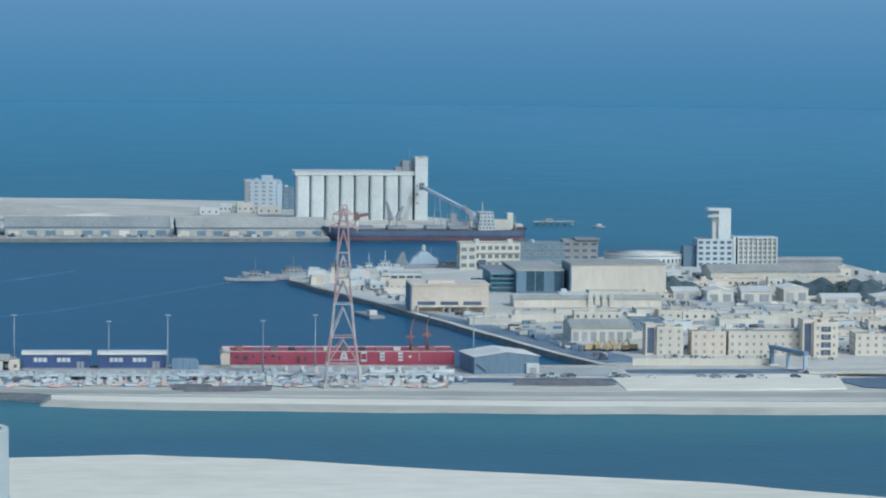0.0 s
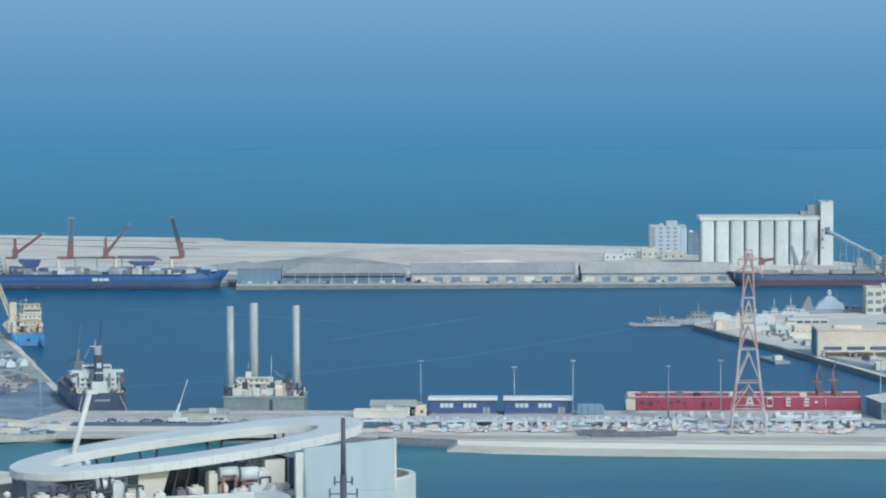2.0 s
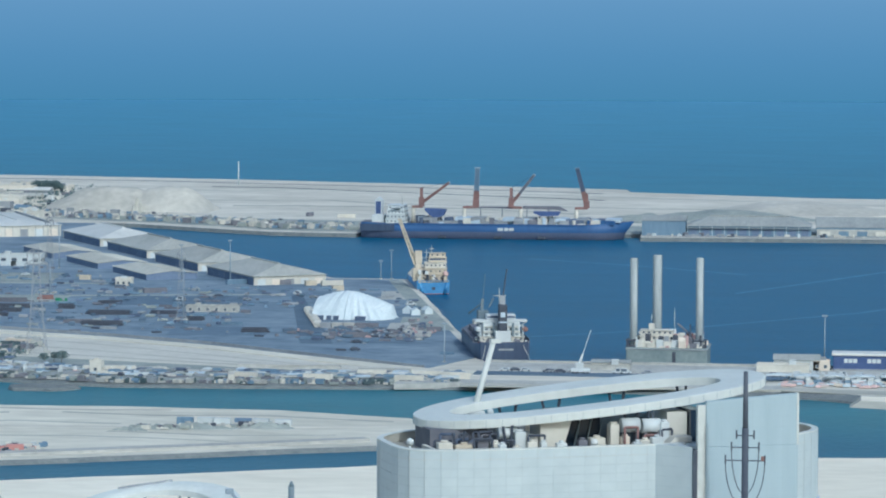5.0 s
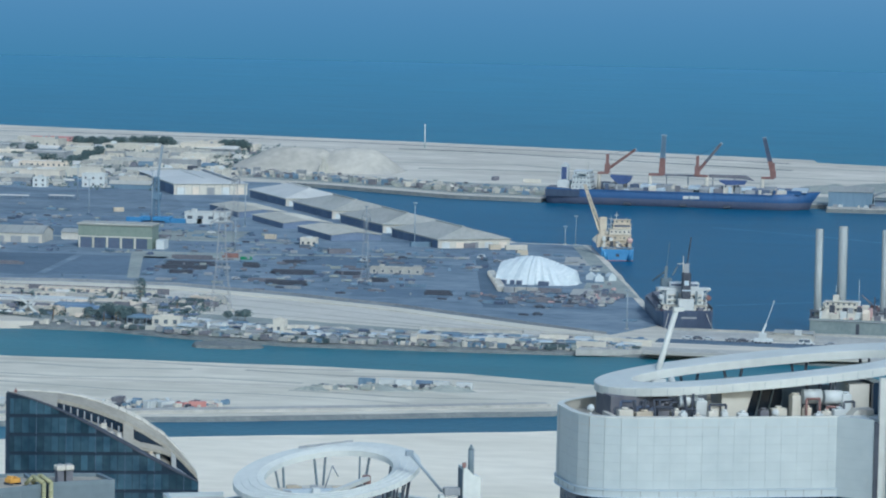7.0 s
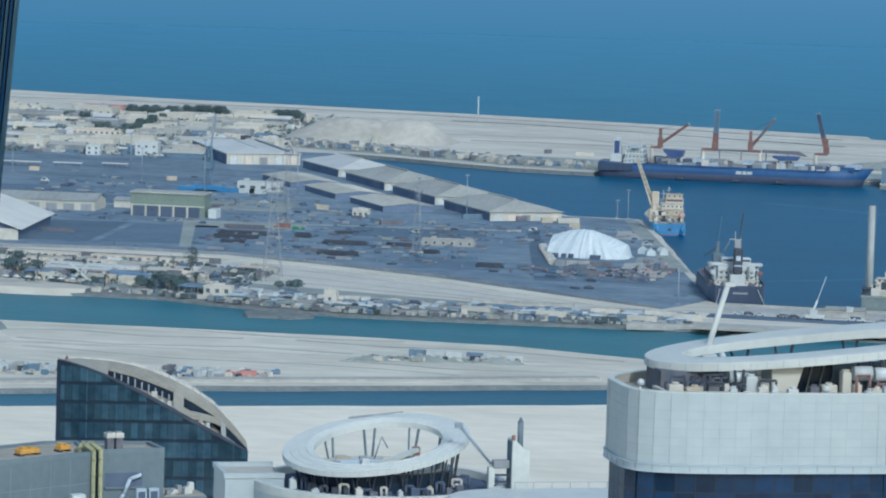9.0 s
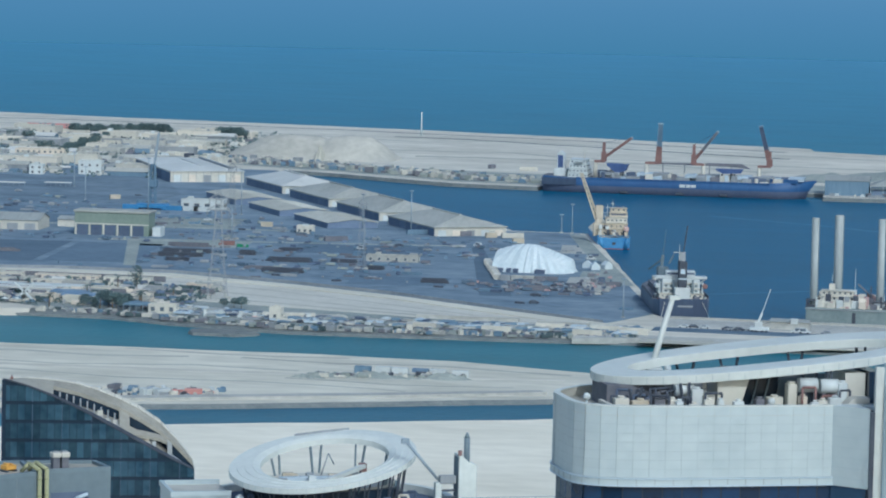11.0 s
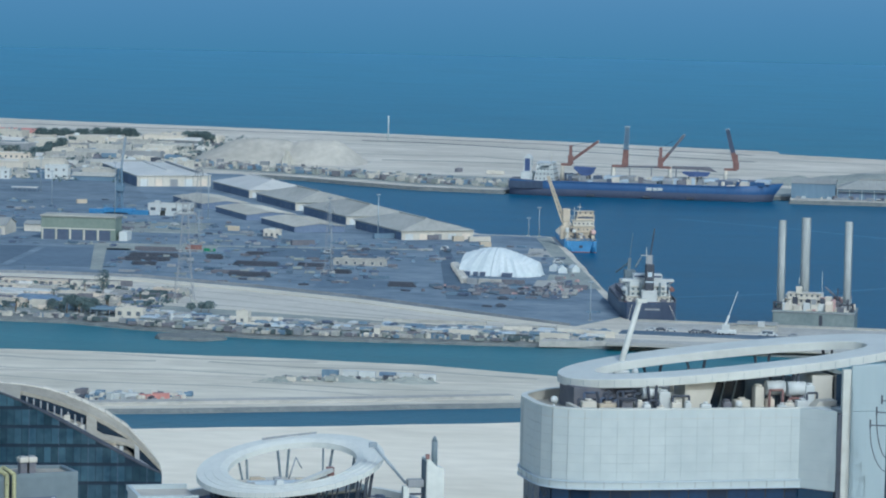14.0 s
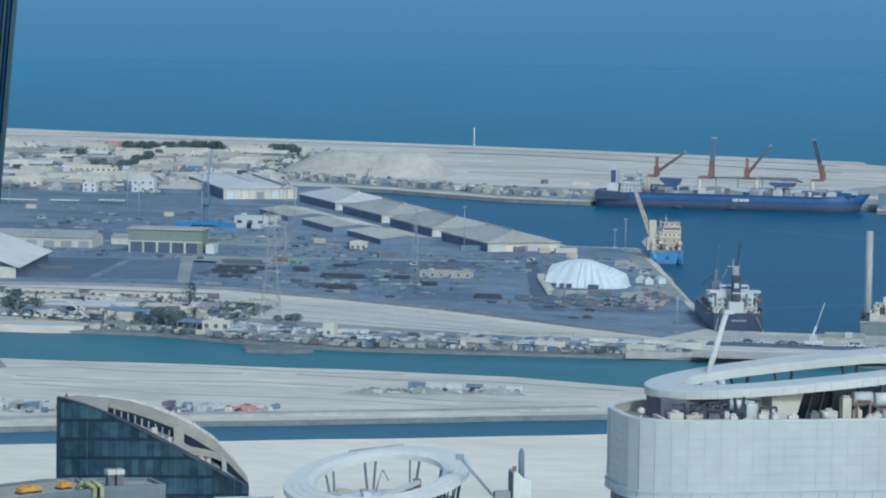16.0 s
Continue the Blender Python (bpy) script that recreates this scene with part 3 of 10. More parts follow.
def ship_crane(ship, x, y, z, h, tip, mat=None, tall=6.0, jib=None, bracket=0, broad=1.0):
    """A deck crane: pedestal, cab, lattice jib to the point tip (lower third in the crane's colour), hoist."""
    mat = mat or RUST
    bm = bmesh.new()
    tube(bm, (x + bracket, y, z), (x + bracket, y, z + h), 1.5, 1.2, 12)
    ped = part("crane_pedestal", bm, OFFWHITE, ship)
    k = 0.8 + 0.2 * broad
    bm = boxes((x - 1.6 * k, x + 1.6 * k, y - 1.6, y + 1.6, z + h, z + h + tall * 0.45), (x - 0.9 * k, x + 0.9 * k, y - 1.0, y + 1.0, z + h + tall * 0.45, z + h + tall), (x - 1.9, x + 1.9, y - 2.1, y + 2.1, z + h - 0.6, z + h))
    part("crane_cab", bm, mat, ped)
    a, b = Vector((x, y, z + h + 1.4)), Vector(tip)
    d = (b - a).normalized()
    s = d.cross(Vector((0, 1, 0))).normalized() * 0.75 * broad
    for f0, f1, m in ((0, 0.36, mat), (0.36, 1, jib or mat)):
        bm = bmesh.new()
        p, q = a.lerp(b, f0), a.lerp(b, f1)
        w0, w1 = 1 - 0.3 * f0, 1 - 0.3 * f1
        for k in (-0.7, 0.7):
            beam(bm, p + Vector((0, k, 0)) + s * w0, q + Vector((0, k, 0)) + s * w1, 0.5)
            beam(bm, p + Vector((0, k, 0)) - s * w0, q + Vector((0, k, 0)) - s * w1, 0.5)
        beam(bm, p, q, 0.5, s.length * 1.5 * (w0 + w1) / 2)
        n = 4 if f0 == 0 else 7
        for i in range(n):
            g, e = p.lerp(q, i / n), p.lerp(q, (i + 1) / n)
            v = s * (w0 + (w1 - w0) * i / n)
            sg = 1 if i % 2 else -1
            for k in (-0.7, 0.7):
                beam(bm, g + Vector((0, k, 0)) + v * sg, e + Vector((0, k, 0)) - v * sg, 0.4)
                beam(bm, e + Vector((0, k, 0)) + v, e + Vector((0, k, 0)) - v, 0.35)
        part("crane_jib", bm, m, ped)
    bm = bmesh.new()
    beam(bm, b - s * 1.1, b + s * 1.1, 1.0)
    part("jib_head", bm, CLAD_PALE, ped)
    if bracket:
        part("crane_bracket", boxes((min(x, x + bracket) - 0.8, max(x, x + bracket) + 0.8, y - 1.4, y + 1.4, z + h - 1.6, z + h - 0.1)), mat, ped)
    bm = bmesh.new()
    beam(bm, (x, y, z + h + tall), b, 0.14)
    part("hoist_rope", bm, DARK, ped)


def light_mast(x, y, h, label="tall galvanised floodlight mast on the quay", head=0.9):
    t = thing("light_mast", x, y, LAND, 0, label, "light mast", "floodlight masts")
    bm = bmesh.new()
    tube(bm, (0, 0, 0), (0, 0, h), 0.34, 0.2, 8)
    part("pole", bm, STEEL, t)
    bm = bmesh.new()
    for i in range(8):
        a = i * math.pi / 4
        beam(bm, (0, 0, h), (head * math.cos(a), head * math.sin(a), h), 0.14)
        box(bm, head * math.cos(a) - 0.3, head * math.cos(a) + 0.3, head * math.sin(a) - 0.3, head * math.sin(a) + 0.3, h - 0.35, h + 0.15)
    tagged(part("lamp_ring", bm, STEEL, t), kind="stuff")
    part("foot", boxes((-0.9, 0.9, -0.9, 0.9, 0, 0.5)), CONCRETE, t)
    return t


def lattice_tower(name, x, y, h, base, waist, label, arms=(), red=True, turn=0, base_z=LAND):
    """A four-legged lattice pylon: splayed legs to the waist, straight shaft above, cross-arms."""
    t = thing(name, x, y, base_z, turn, label, "pylon", "transmission pylons")
    hw = h * 0.46
    red_from = 0.8
    prof = [(0, base), (h * 0.14, base * 0.86), (h * 0.28, base * 0.66), (hw, waist * 1.3), (h * 0.6, waist), (h * 0.74, waist * 0.85), (h * 0.88, waist * 0.7), (h, waist * 0.5)]
    thick = base * 0.05 if base > 12 else base * 0.024
    for sx, sy in ((-1, -1), (1, -1), (1, 1), (-1, 1)):
        bm = bmesh.new()
        sweep(bm, [(sx * w / 2, sy * w / 2, z) for z, w in prof], [thick * (1 - 0.5 * z / h) for z, w in prof], [1 if red and (z >= h * red_from or k % 2) else 0 for k, (z, w) in enumerate(prof)])
        part("leg", bm, [PYLON_WHITE if red else CLAD_GREY, PYLON_RED], t)
        part("footing", boxes((sx * base / 2 - 1, sx * base / 2 + 1, sy * base / 2 - 1, sy * base / 2 + 1, 0, 1.2)), CONCRETE, t)
    for lev, ((z0, w0), (z1, w1)) in enumerate(zip(prof, prof[1:])):
        bm = bmesh.new()
        mi = 1 if red and (z0 >= h * red_from or lev % 2) else 0
        c0 = [(-w0 / 2, -w0 / 2), (w0 / 2, -w0 / 2), (w0 / 2, w0 / 2), (-w0 / 2, w0 / 2)]
        c1 = [(-w1 / 2, -w1 / 2), (w1 / 2, -w1 / 2), (w1 / 2, w1 / 2), (-w1 / 2, w1 / 2)]
        for k in range(4):
            a0, b0, a1, b1 = c0[k], c0[(k + 1) % 4], c1[k], c1[(k + 1) % 4]
            top = ((a1[0] + b1[0]) / 2, (a1[1] + b1[1]) / 2, z1 - (z1 - z0) * 0.1)
            beam(bm, (*a0, z0), top, thick * 0.55, mi=mi)
            beam(bm, (*b0, z0), top, thick * 0.55, mi=mi)
            beam(bm, (*a1, z1), (*b1, z1), thick * 0.5, mi=mi)
        tagged(part("bracing", bm, [PYLON_WHITE if red else CLAD_GREY, PYLON_RED], t), kind="stuff")
    for z, reach in arms:
        for s in (-1, 1):
            bm = bmesh.new()
            beam(bm, (0, -waist * 0.3, z), (s * reach, 0, z + 0.4), 0.5)
            beam(bm, (0, waist * 0.3, z), (s * reach, 0, z + 0.4), 0.5)
            beam(bm, (0, 0, z + 2.6), (s * reach, 0, z + 0.4), 0.4)
            tube(bm, (s * reach, 0, z + 0.4), (s * reach, 0, z - 2.2), 0.25, 0.25, 6)
            part("cross_arm", bm, PYLON_RED if red else CLAD_GREY, t)
    return t


def membrane_hall(bm, L, W, H, nu=56, nv=26):
    """A tent-like membrane: an upright arched end, the rest draped down in folds from the peak."""
    rows = []
    for i in range(nu + 1):
        u = i / nu
        top = H * (0.74 + 0.26 * math.sin(min(1, u / 0.42) * math.pi / 2)) * (1 if u < 0.42 else 1 - 0.54 * ((u - 0.42) / 0.58) ** 1.3 if u < 0.96 else 0.46 * (1 - u) / 0.04 + 0.05)
        half = W * (1 if u < 0.55 else math.sqrt(max(0.12, 1 - ((u - 0.55) / 0.45) ** 3.0)))
        row = []
        for j in range(nv + 1):
            c = math.cos(math.pi * j / nv)
            low = abs(c)
            # folds fan out from the peak towards the hem
            w = 0.42 + (u - 0.42) / (0.35 + 0.65 * low)
            tri = abs(((w * (5.0 if u < 0.42 else 8.5) + 0.35 * noise.noise((w * 3, 0.3, 1.1))) % 1.0) * 2 - 1)
            f = 1 - (0.035 if u < 0.5 else 0.09) * tri * min(1, 0.1 + low)
            z = top * (1 - low ** 1.9) * (1 - 0.05 * tri)
            hem = 0.8 * (1 - tri) if j in (0, nv) else 0
            row.append(bm.verts.new((-L / 2 + L * u, -half * f * c, z + hem)))
        rows.append(row)
    for a, b in zip(rows, rows[1:]):
        for j in range(nv):
            bm.faces.new((a[j], a[j + 1], b[j + 1], b[j]))
    bm.faces.new(rows[0])
    bmesh.ops.recalc_face_normals(bm, faces=bm.faces)


def clutter(name, label, category, spots, mats, size=(1.0, 5.0), tall=(0.6, 2.6), seed=1, kind="stuff", group=""):
    """Uncountable small goods strewn over the ground: crates, skips, tarpaulined loads, low huts, drums."""
    rnd = random.Random(seed)
    verts, faces, mi = [], [], []
    for x, y, z in spots:
        L, h = rnd.uniform(*size), rnd.uniform(*tall)
        W = L * rnd.uniform(0.35, 0.8)
        a = rnd.choice((0, 0, 0.1, -0.12, 1.5)) + rnd.uniform(-0.25, 0.25)
        c, q = math.cos(a), math.sin(a)
        m = rnd.randrange(len(mats))
        b = len(verts)
        k = rnd.random()
        if k < 0.45:
            pts = [(-1, -1, 0), (1, -1, 0), (1, 1, 0), (-1, 1, 0), (-1, -1, 1), (1, -1, 1), (1, 1, 1), (-1, 1, 1)]
            fs = [(4, 5, 6, 7), (0, 1, 5, 4), (1, 2, 6, 5), (2, 3, 7, 6), (3, 0, 4, 7)]
        elif k < 0.7:
            pts = [(-1, -1, 0), (1, -1, 0), (1, 1, 0), (-1, 1, 0), (-1, -1, 0.65), (1, -1, 0.65), (1, 1, 0.65), (-1, 1, 0.65), (-1, 0, 1), (1, 0, 1)]
            fs = [(0, 1, 5, 4), (2, 3, 7, 6), (4, 5, 9, 8), (6, 7, 8, 9), (1, 2, 6, 9, 5), (3, 0, 4, 8, 7)]
        elif k < 0.88:
            pts = [(-1, -1, 0), (1, -1, 0), (1, 1, 0), (-1, 1, 0), (-0.6, -0.5, rnd.uniform(0.6, 1)), (0.5, -0.6, rnd.uniform(0.6, 1)), (0.6, 0.5, rnd.uniform(0.6, 1)), (-0.4, 0.6, rnd.uniform(0.6, 1))]
            fs = [(4, 5, 6, 7), (0, 1, 5, 4), (1, 2, 6, 5), (2, 3, 7, 6), (3, 0, 4, 7)]
        else:
            pts = [(math.cos(i * math.pi / 4), math.sin(i * math.pi / 4), zz) for zz in (0, 1) for i in range(8)]
            fs = [(i, (i + 1) % 8, (i + 1) % 8 + 8, i + 8) for i in range(8)] + [tuple(range(8, 16))]
            W = L = min(L, 2.4)
        for px, py, pz in pts:
            px, py = px * L / 2, py * W / 2
            verts.append((x + px * c - py * q, y + px * q + py * c, z + pz * h))
        faces += [tuple(b + i for i in f) for f in fs]
        mi += [m] * len(fs)
    me = bpy.data.meshes.new(name)
    me.from_pydata(verts, [], faces)
    for m in mats:
        me.materials.append(m)
    me.polygons.foreach_set("material_index", mi)
    return tagged(new(name, me), label, category, group, kind)


def strew(n, line, depth, z, seed):
    """n spots along a broken line, up to depth behind it."""
    rnd = random.Random(seed)
    out = []
    L = [(Vector(b) - Vector(a)).length for a, b in zip(line, line[1:])]
    for _ in range(n):
        i = rnd.choices(range(len(L)), L)[0]
        p = Vector(line[i]).lerp(Vector(line[i + 1]), rnd.random())
        out.append((p.x, p.y + depth * rnd.random(), z))
    return out


def tree_meshes(seed, h, r):
    rnd = random.Random(seed)
    bm = bmesh.new()
    tube(bm, (0, 0, 0), (0.1, 0.05, h * 0.55), 0.22, 0.12, 7)
    for i in range(4):
        a = rnd.uniform(0, 6.28)
        tube(bm, (0.1, 0.05, h * 0.45), (0.1 + r * 0.6 * math.cos(a), r * 0.6 * math.sin(a), h * 0.75), 0.1, 0.04, 5)
    trunk = bm
    bm = bmesh.new()
    for i in range(420):
        u, v = rnd.uniform(0, 6.28), rnd.uniform(-0.7, 1)
        q = rnd.uniform(0.45, 1.05) * (0.8 + 0.3 * math.sin(3 * u + seed))
        c = Vector((r * q * math.cos(u) * math.sqrt(max(0, 1 - v * v * 0.8)), r * q * math.sin(u) * math.sqrt(max(0, 1 - v * v * 0.8)), h * 0.66 + v * h * 0.34))
        s = rnd.uniform(0.08, 0.16) * r
        vs = [bm.verts.new(c + Vector((rnd.uniform(-s, s), rnd.uniform(-s, s), rnd.uniform(-s, s)))) for _ in range(4)]
        for q in ((0, 1, 2), (0, 2, 3), (0, 3, 1), (1, 3, 2)):
            bm.faces.new([vs[i] for i in q])
    return trunk, bm


def make_tree(name, seed, h, r, label):
    t = thing(name, 0, 0, -500, 0, label, "tree", "town trees")
    a, b = tree_meshes(seed, h, r)
    part("trunk", a, TRUNK, t)
    part("crown", b, LEAF, t)
    return t


def palm(seed, h):
    rnd = random.Random(seed)
    t = thing("date_palm", 0, 0, -500, 0, "grey-green date palm on the shore", "palm", "shore palms")
    bm = bmesh.new()
    tube(bm, (0, 0, 0), (0.3, 0, h), 0.28, 0.2, 7)
    part("trunk", bm, TRUNK, t)
    bm = bmesh.new()
    for i in range(22):
        a = rnd.uniform(0, 6.28)
        L = rnd.uniform(2.4, 3.4)
        e = rnd.uniform(-0.3, 1.0)
        prev = Vector((0.3, 0, h))
        wv = None
        for j in range(1, 5):
            p = Vector((0.3 + L * j / 4 * math.cos(a), L * j / 4 * math.sin(a), h + e * L * j / 4 - 0.9 * (j / 4) ** 2 * L * 0.6))
            s = Vector((-math.sin(a), math.cos(a), 0)) * 0.4 * (1 - j / 5)
            q = [bm.verts.new(prev - s), bm.verts.new(prev + s), bm.verts.new(p + s * 0.8), bm.verts.new(p - s * 0.8)]
            bm.faces.new(q)
            prev = p
    part("crown", bm, LEAF, t)
    return t


def parked_boat(mat, label, L=8.0):
    """A motor boat on its trailer."""
    t = thing("motor_boat", 0, 0, -500, 0, label, "boat", "boats in the yard")
    part("hull", hull(L, L * 0.3, 1.7, 0.6, 0.4, 0.4), [mat, WHITE, OFFWHITE], t)
    bm = boxes((-L * 0.15, L * 0.12, -L * 0.1, L * 0.1, 1.7, 2.9), (-L * 0.18, L * 0.16, -L * 0.12, L * 0.12, 2.9, 3.05))
    part("cabin", bm, WHITE, t)
    part("windscreen", boxes((L * 0.12, L * 0.14, -L * 0.09, L * 0.09, 2.0, 2.7)), GLASS, t)
    return t


def car(mat, label, L=4.6, h=1.5):
    t = thing("car", 0, 0, -500, 0, label, "car", "parked cars")
    bm = bmesh.new()
    profile(bm, [(-L / 2, 0.35), (L / 2, 0.35), (L / 2, 0.8), (L * 0.3, 0.95), (L * 0.14, h), (-L * 0.3, h), (-L * 0.46, 1.0), (-L / 2, 0.9)], -0.9, 0.9)
    part("body", bevelled(bm, 0.08), mat, t)
    bm = boxes((-L * 0.3, L * 0.16, -0.93, 0.93, 1.0, h - 0.12))
    part("side_glass", bm, GLASS, t)
    for sx in (-0.31, 0.31):
        for sy in (-0.85, 0.85):
            bm = bmesh.new()
            tube(bm, (sx * L, sy - 0.1, 0.34), (sx * L, sy + 0.1, 0.34), 0.34, 0.34, 10)
            part("wheel", bm, DARK, t)
    return t


def container(mat, label, L=12.2):
    t = thing("container", 0, 0, -500, 0, label, "container", "containers")
    # corrugated long sides
    k = int(L / 0.6)
    side = [(-L / 2, -1.22)]
    for i in range(k):
        c = -L / 2 + (i + 0.5) * L / k
        side += [(c - 0.16, -1.22), (c - 0.1, -1.28), (c + 0.1, -1.28), (c + 0.16, -1.22)]
    side.append((L / 2, -1.22))
    bm = bmesh.new()
    prism(bm, side + [(-a, -b) for a, b in side], 0, 2.6)
    part("body", bm, mat, t)
    bm = boxes((-L / 2 - 0.05, -L / 2, -1.1, -0.03, 0.1, 2.5), (-L / 2 - 0.05, -L / 2, 0.03, 1.1, 0.1, 2.5))
    part("door", bm, mat, t)
    return t


def steel_stack(seed, L, W, H, mat, label):
    """Bundles of pipe and section laid in a heap."""
    rnd = random.Random(seed)
    t = thing("stock_pile", 0, 0, -500, 0, label, "stockpile", "yard stock")
    bm = bmesh.new()
    n = int(W / 0.9)
    for i in range(n):
        c = -W / 2 + (i + 0.5) * W / n
        top = H * rnd.uniform(0.5, 1.0)
        x0, x1 = -L / 2 * rnd.uniform(0.6, 1), L / 2 * rnd.uniform(0.6, 1)
        layers = max(1, int(top / 0.7))
        for j in range(layers):
            box(bm, x0 + rnd.uniform(0, 1), x1 - rnd.uniform(0, 1), c - 0.36, c + 0.36, j * top / layers, (j + 0.86) * top / layers)
    tagged(part("steelwork", bm, mat, t), kind="stuff")
    part("bearer", boxes(*[(x - 0.2, x + 0.2, -W / 2, W / 2, 0, 0.12) for x in (-L * 0.3, 0, L * 0.3)]), BROWN, t)
    return t


def heap(name, x, y, a, b, h, mat, label, seed=1, base=LAND, n=64, m=14, rough=0.16, category="heap"):
    """A tipped heap with an uneven crest."""
    bm = bmesh.new()
    rings = []
    for j in range(m + 1):
        v = j / m
        ring = []
        for i in range(n):
            u = 2 * math.pi * i / n
            w = 1 + rough * 1.6 * noise.noise((math.cos(u) * 2 + seed, math.sin(u) * 2, seed * 3.1))
            xx, yy = a * (1 - v) * w * math.cos(u), b * (1 - v) * w * math.sin(u)
            z = h * (1 - (1 - v) ** 1.6)
            z *= 1 + rough * 2.2 * noise.noise((xx / a * 3 + seed, yy / b * 3, 2.2)) * min(1, 3 * v)
            ring.append(bm.verts.new((xx, yy, max(-0.2, z) if j else -0.3)))
        rings.append(ring)
    for j in range(m):
        for i in range(n):
            f = bm.faces.new((rings[j][i], rings[j][(i + 1) % n], rings[j + 1][(i + 1) % n], rings[j + 1][i]))
            f.smooth = True
    bmesh.ops.remove_doubles(bm, verts=bm.verts, dist=0.001)
    ob = link(name, bm, mat)
    ob.matrix_basis = pose(x, y, base)
    return tagged(ob, label, category)


def hip_shed(name, x, y, w, d, eave, ridge, wall_mat, roof_mat, label, turn, group):
    """A wide shed with hipped ends; on one long side, panels of painted shade stand for open bays."""
    t = thing(name, x, y, LAND, turn, label, "shed", group)
    part("wall", boxes((0, w, 0, d, 0, eave)), wall_mat, t)
    o = 0.8
    q = w * 0.42
    z = eave
    for k, pts in enumerate((((-o, -o, z), (w + o, -o, z), (w / 2, q, ridge)), ((w + o, -o, z), (w + o, d + o, z), (w / 2, d - q, ridge), (w / 2, q, ridge)), ((w + o, d + o, z), (-o, d + o, z), (w / 2, d - q, ridge)), ((-o, d + o, z), (-o, -o, z), (w / 2, q, ridge), (w / 2, d - q, ridge)))):
        bm = bmesh.new()
        hi = [bm.verts.new((a, b, c + 0.3)) for a, b, c in pts]
        lo = [bm.verts.new((a, b, c)) for a, b, c in pts]
        n = len(pts)
        bm.faces.new(hi)
        bm.faces.new(lo[::-1])
        for i in range(n):
            bm.faces.new((lo[i], lo[(i + 1) % n], hi[(i + 1) % n], hi[i]))
        bmesh.ops.recalc_face_normals(bm, faces=bm.faces)
        part("roof", bm, roof_mat, t)
    for k in range(8):
        part("bay_opening", boxes((-0.12, 0.05, 1.0 + k * (d - 2) / 8, 0.5 + (k + 1) * (d - 2) / 8, 0.2, eave * 0.88)), PALE_SHADE, t)
    part("ridge_cap", boxes((w / 2 - 0.7, w / 2 + 0.7, q, d - q, ridge, ridge + 0.7)), roof_mat, t)
    part("clerestory", boxes((w * 0.86, w * 0.89, 8, d - 8, eave + 0.5, eave + 2.0)), CLAD_GREY, t)
    for k in range(5):
        part("door", boxes((2 + k * w / 5, 2 + (k + 0.55) * w / 5, -0.1, 0.05, 0, eave * 0.7)), (WHITE, BEIGE, CLAD_GREY)[k % 3], t)
    return t


def long_hip_shed(name, x, y, w, d, eave, ridge, hip, wall_mat, roof_mat, label, turn, bays, bay_mat, open_bays=False):
    """A long quay shed whose hipped ends lean back; x, y is its near left corner, the ridge runs along x."""
    t = thing(name, x, y, LAND, turn, label, "shed", "quay sheds")
    part("wall", boxes((0, w, 0, d, 0, eave)), wall_mat, t)
    o, z, m = 0.7, eave, d / 2
    for pts in (((-o, -o, z), (w + o, -o, z), (w - hip, m, ridge), (hip, m, ridge)), ((w + o, -o, z), (w + o, d + o, z), (w - hip, m, ridge)), ((w + o, d + o, z), (-o, d + o, z), (hip, m, ridge), (w - hip, m, ridge)), ((-o, d + o, z), (-o, -o, z), (hip, m, ridge))):
        bm = bmesh.new()
        hi = [bm.verts.new((a, b, c + 0.3)) for a, b, c in pts]
        lo = [bm.verts.new((a, b, c)) for a, b, c in pts]
        n = len(pts)
        bm.faces.new(hi)
        bm.faces.new(lo[::-1])
        for i in range(n):
            bm.faces.new((lo[i], lo[(i + 1) % n], hi[(i + 1) % n], hi[i]))
        bmesh.ops.recalc_face_normals(bm, faces=bm.faces)
        part("roof", bm, roof_mat, t)
    for k in range(12):
        u = hip + (w - 2 * hip) * (k + 0.5) / 12
        bm = bmesh.new()
        beam(bm, (u, -o, z + 0.34), (u, m, ridge + 0.34), 0.25, 0.1)
        part("roof_seam", bm, CLAD_GREY, t)
    part("ridge_vent", boxes((hip, w - hip, m - 0.8, m + 0.8, ridge + 0.2, ridge + 0.9)), roof_mat, t)
    p = w / bays
    for k in range(bays):
        # open bays are flat panels in a shade colour
        part("bay_opening" if open_bays else "door", boxes((k * p + 0.2 * p, k * p + 0.8 * p, -0.12, 0.05, 0, eave * 0.72)), bay_mat, t)
        part("pilaster", boxes((k * p - 0.25, k * p + 0.25, -0.3, 0, 0, eave - 0.2)), CLAD_PALE, t)
    part("canopy", boxes((0, w, -2.0, -0.1, eave * 0.8, eave * 0.8 + 0.25)), roof_mat, t)
    return t



# ---- near towers ----
def oval(a, b, n=96, p=2.0):
    out = []
    for i in range(n):
        u = 2 * math.pi * i / n
        c, s = math.cos(u), math.sin(u)
        out.append((a * abs(c) ** (2 / p) * (1 if c >= 0 else -1), b * abs(s) ** (2 / p) * (1 if s >= 0 else -1)))
    return out


def by_length(pts, k):
    """k points at equal steps along a closed outline, with the outward normal there."""
    P = [Vector(p) for p in pts]
    n = len(P)
    seg = [(P[(i + 1) % n] - P[i]).length for i in range(n)]
    L = sum(seg)
    out = []
    for j in range(k):
        s = (j + 0.5) * L / k
        i = 0
        while s > seg[i]:
            s -= seg[i]
            i += 1
        d = (P[(i + 1) % n] - P[i]).normalized()
        out.append((P[i] + d * s, Vector((d.y, -d.x))))
    return out, L


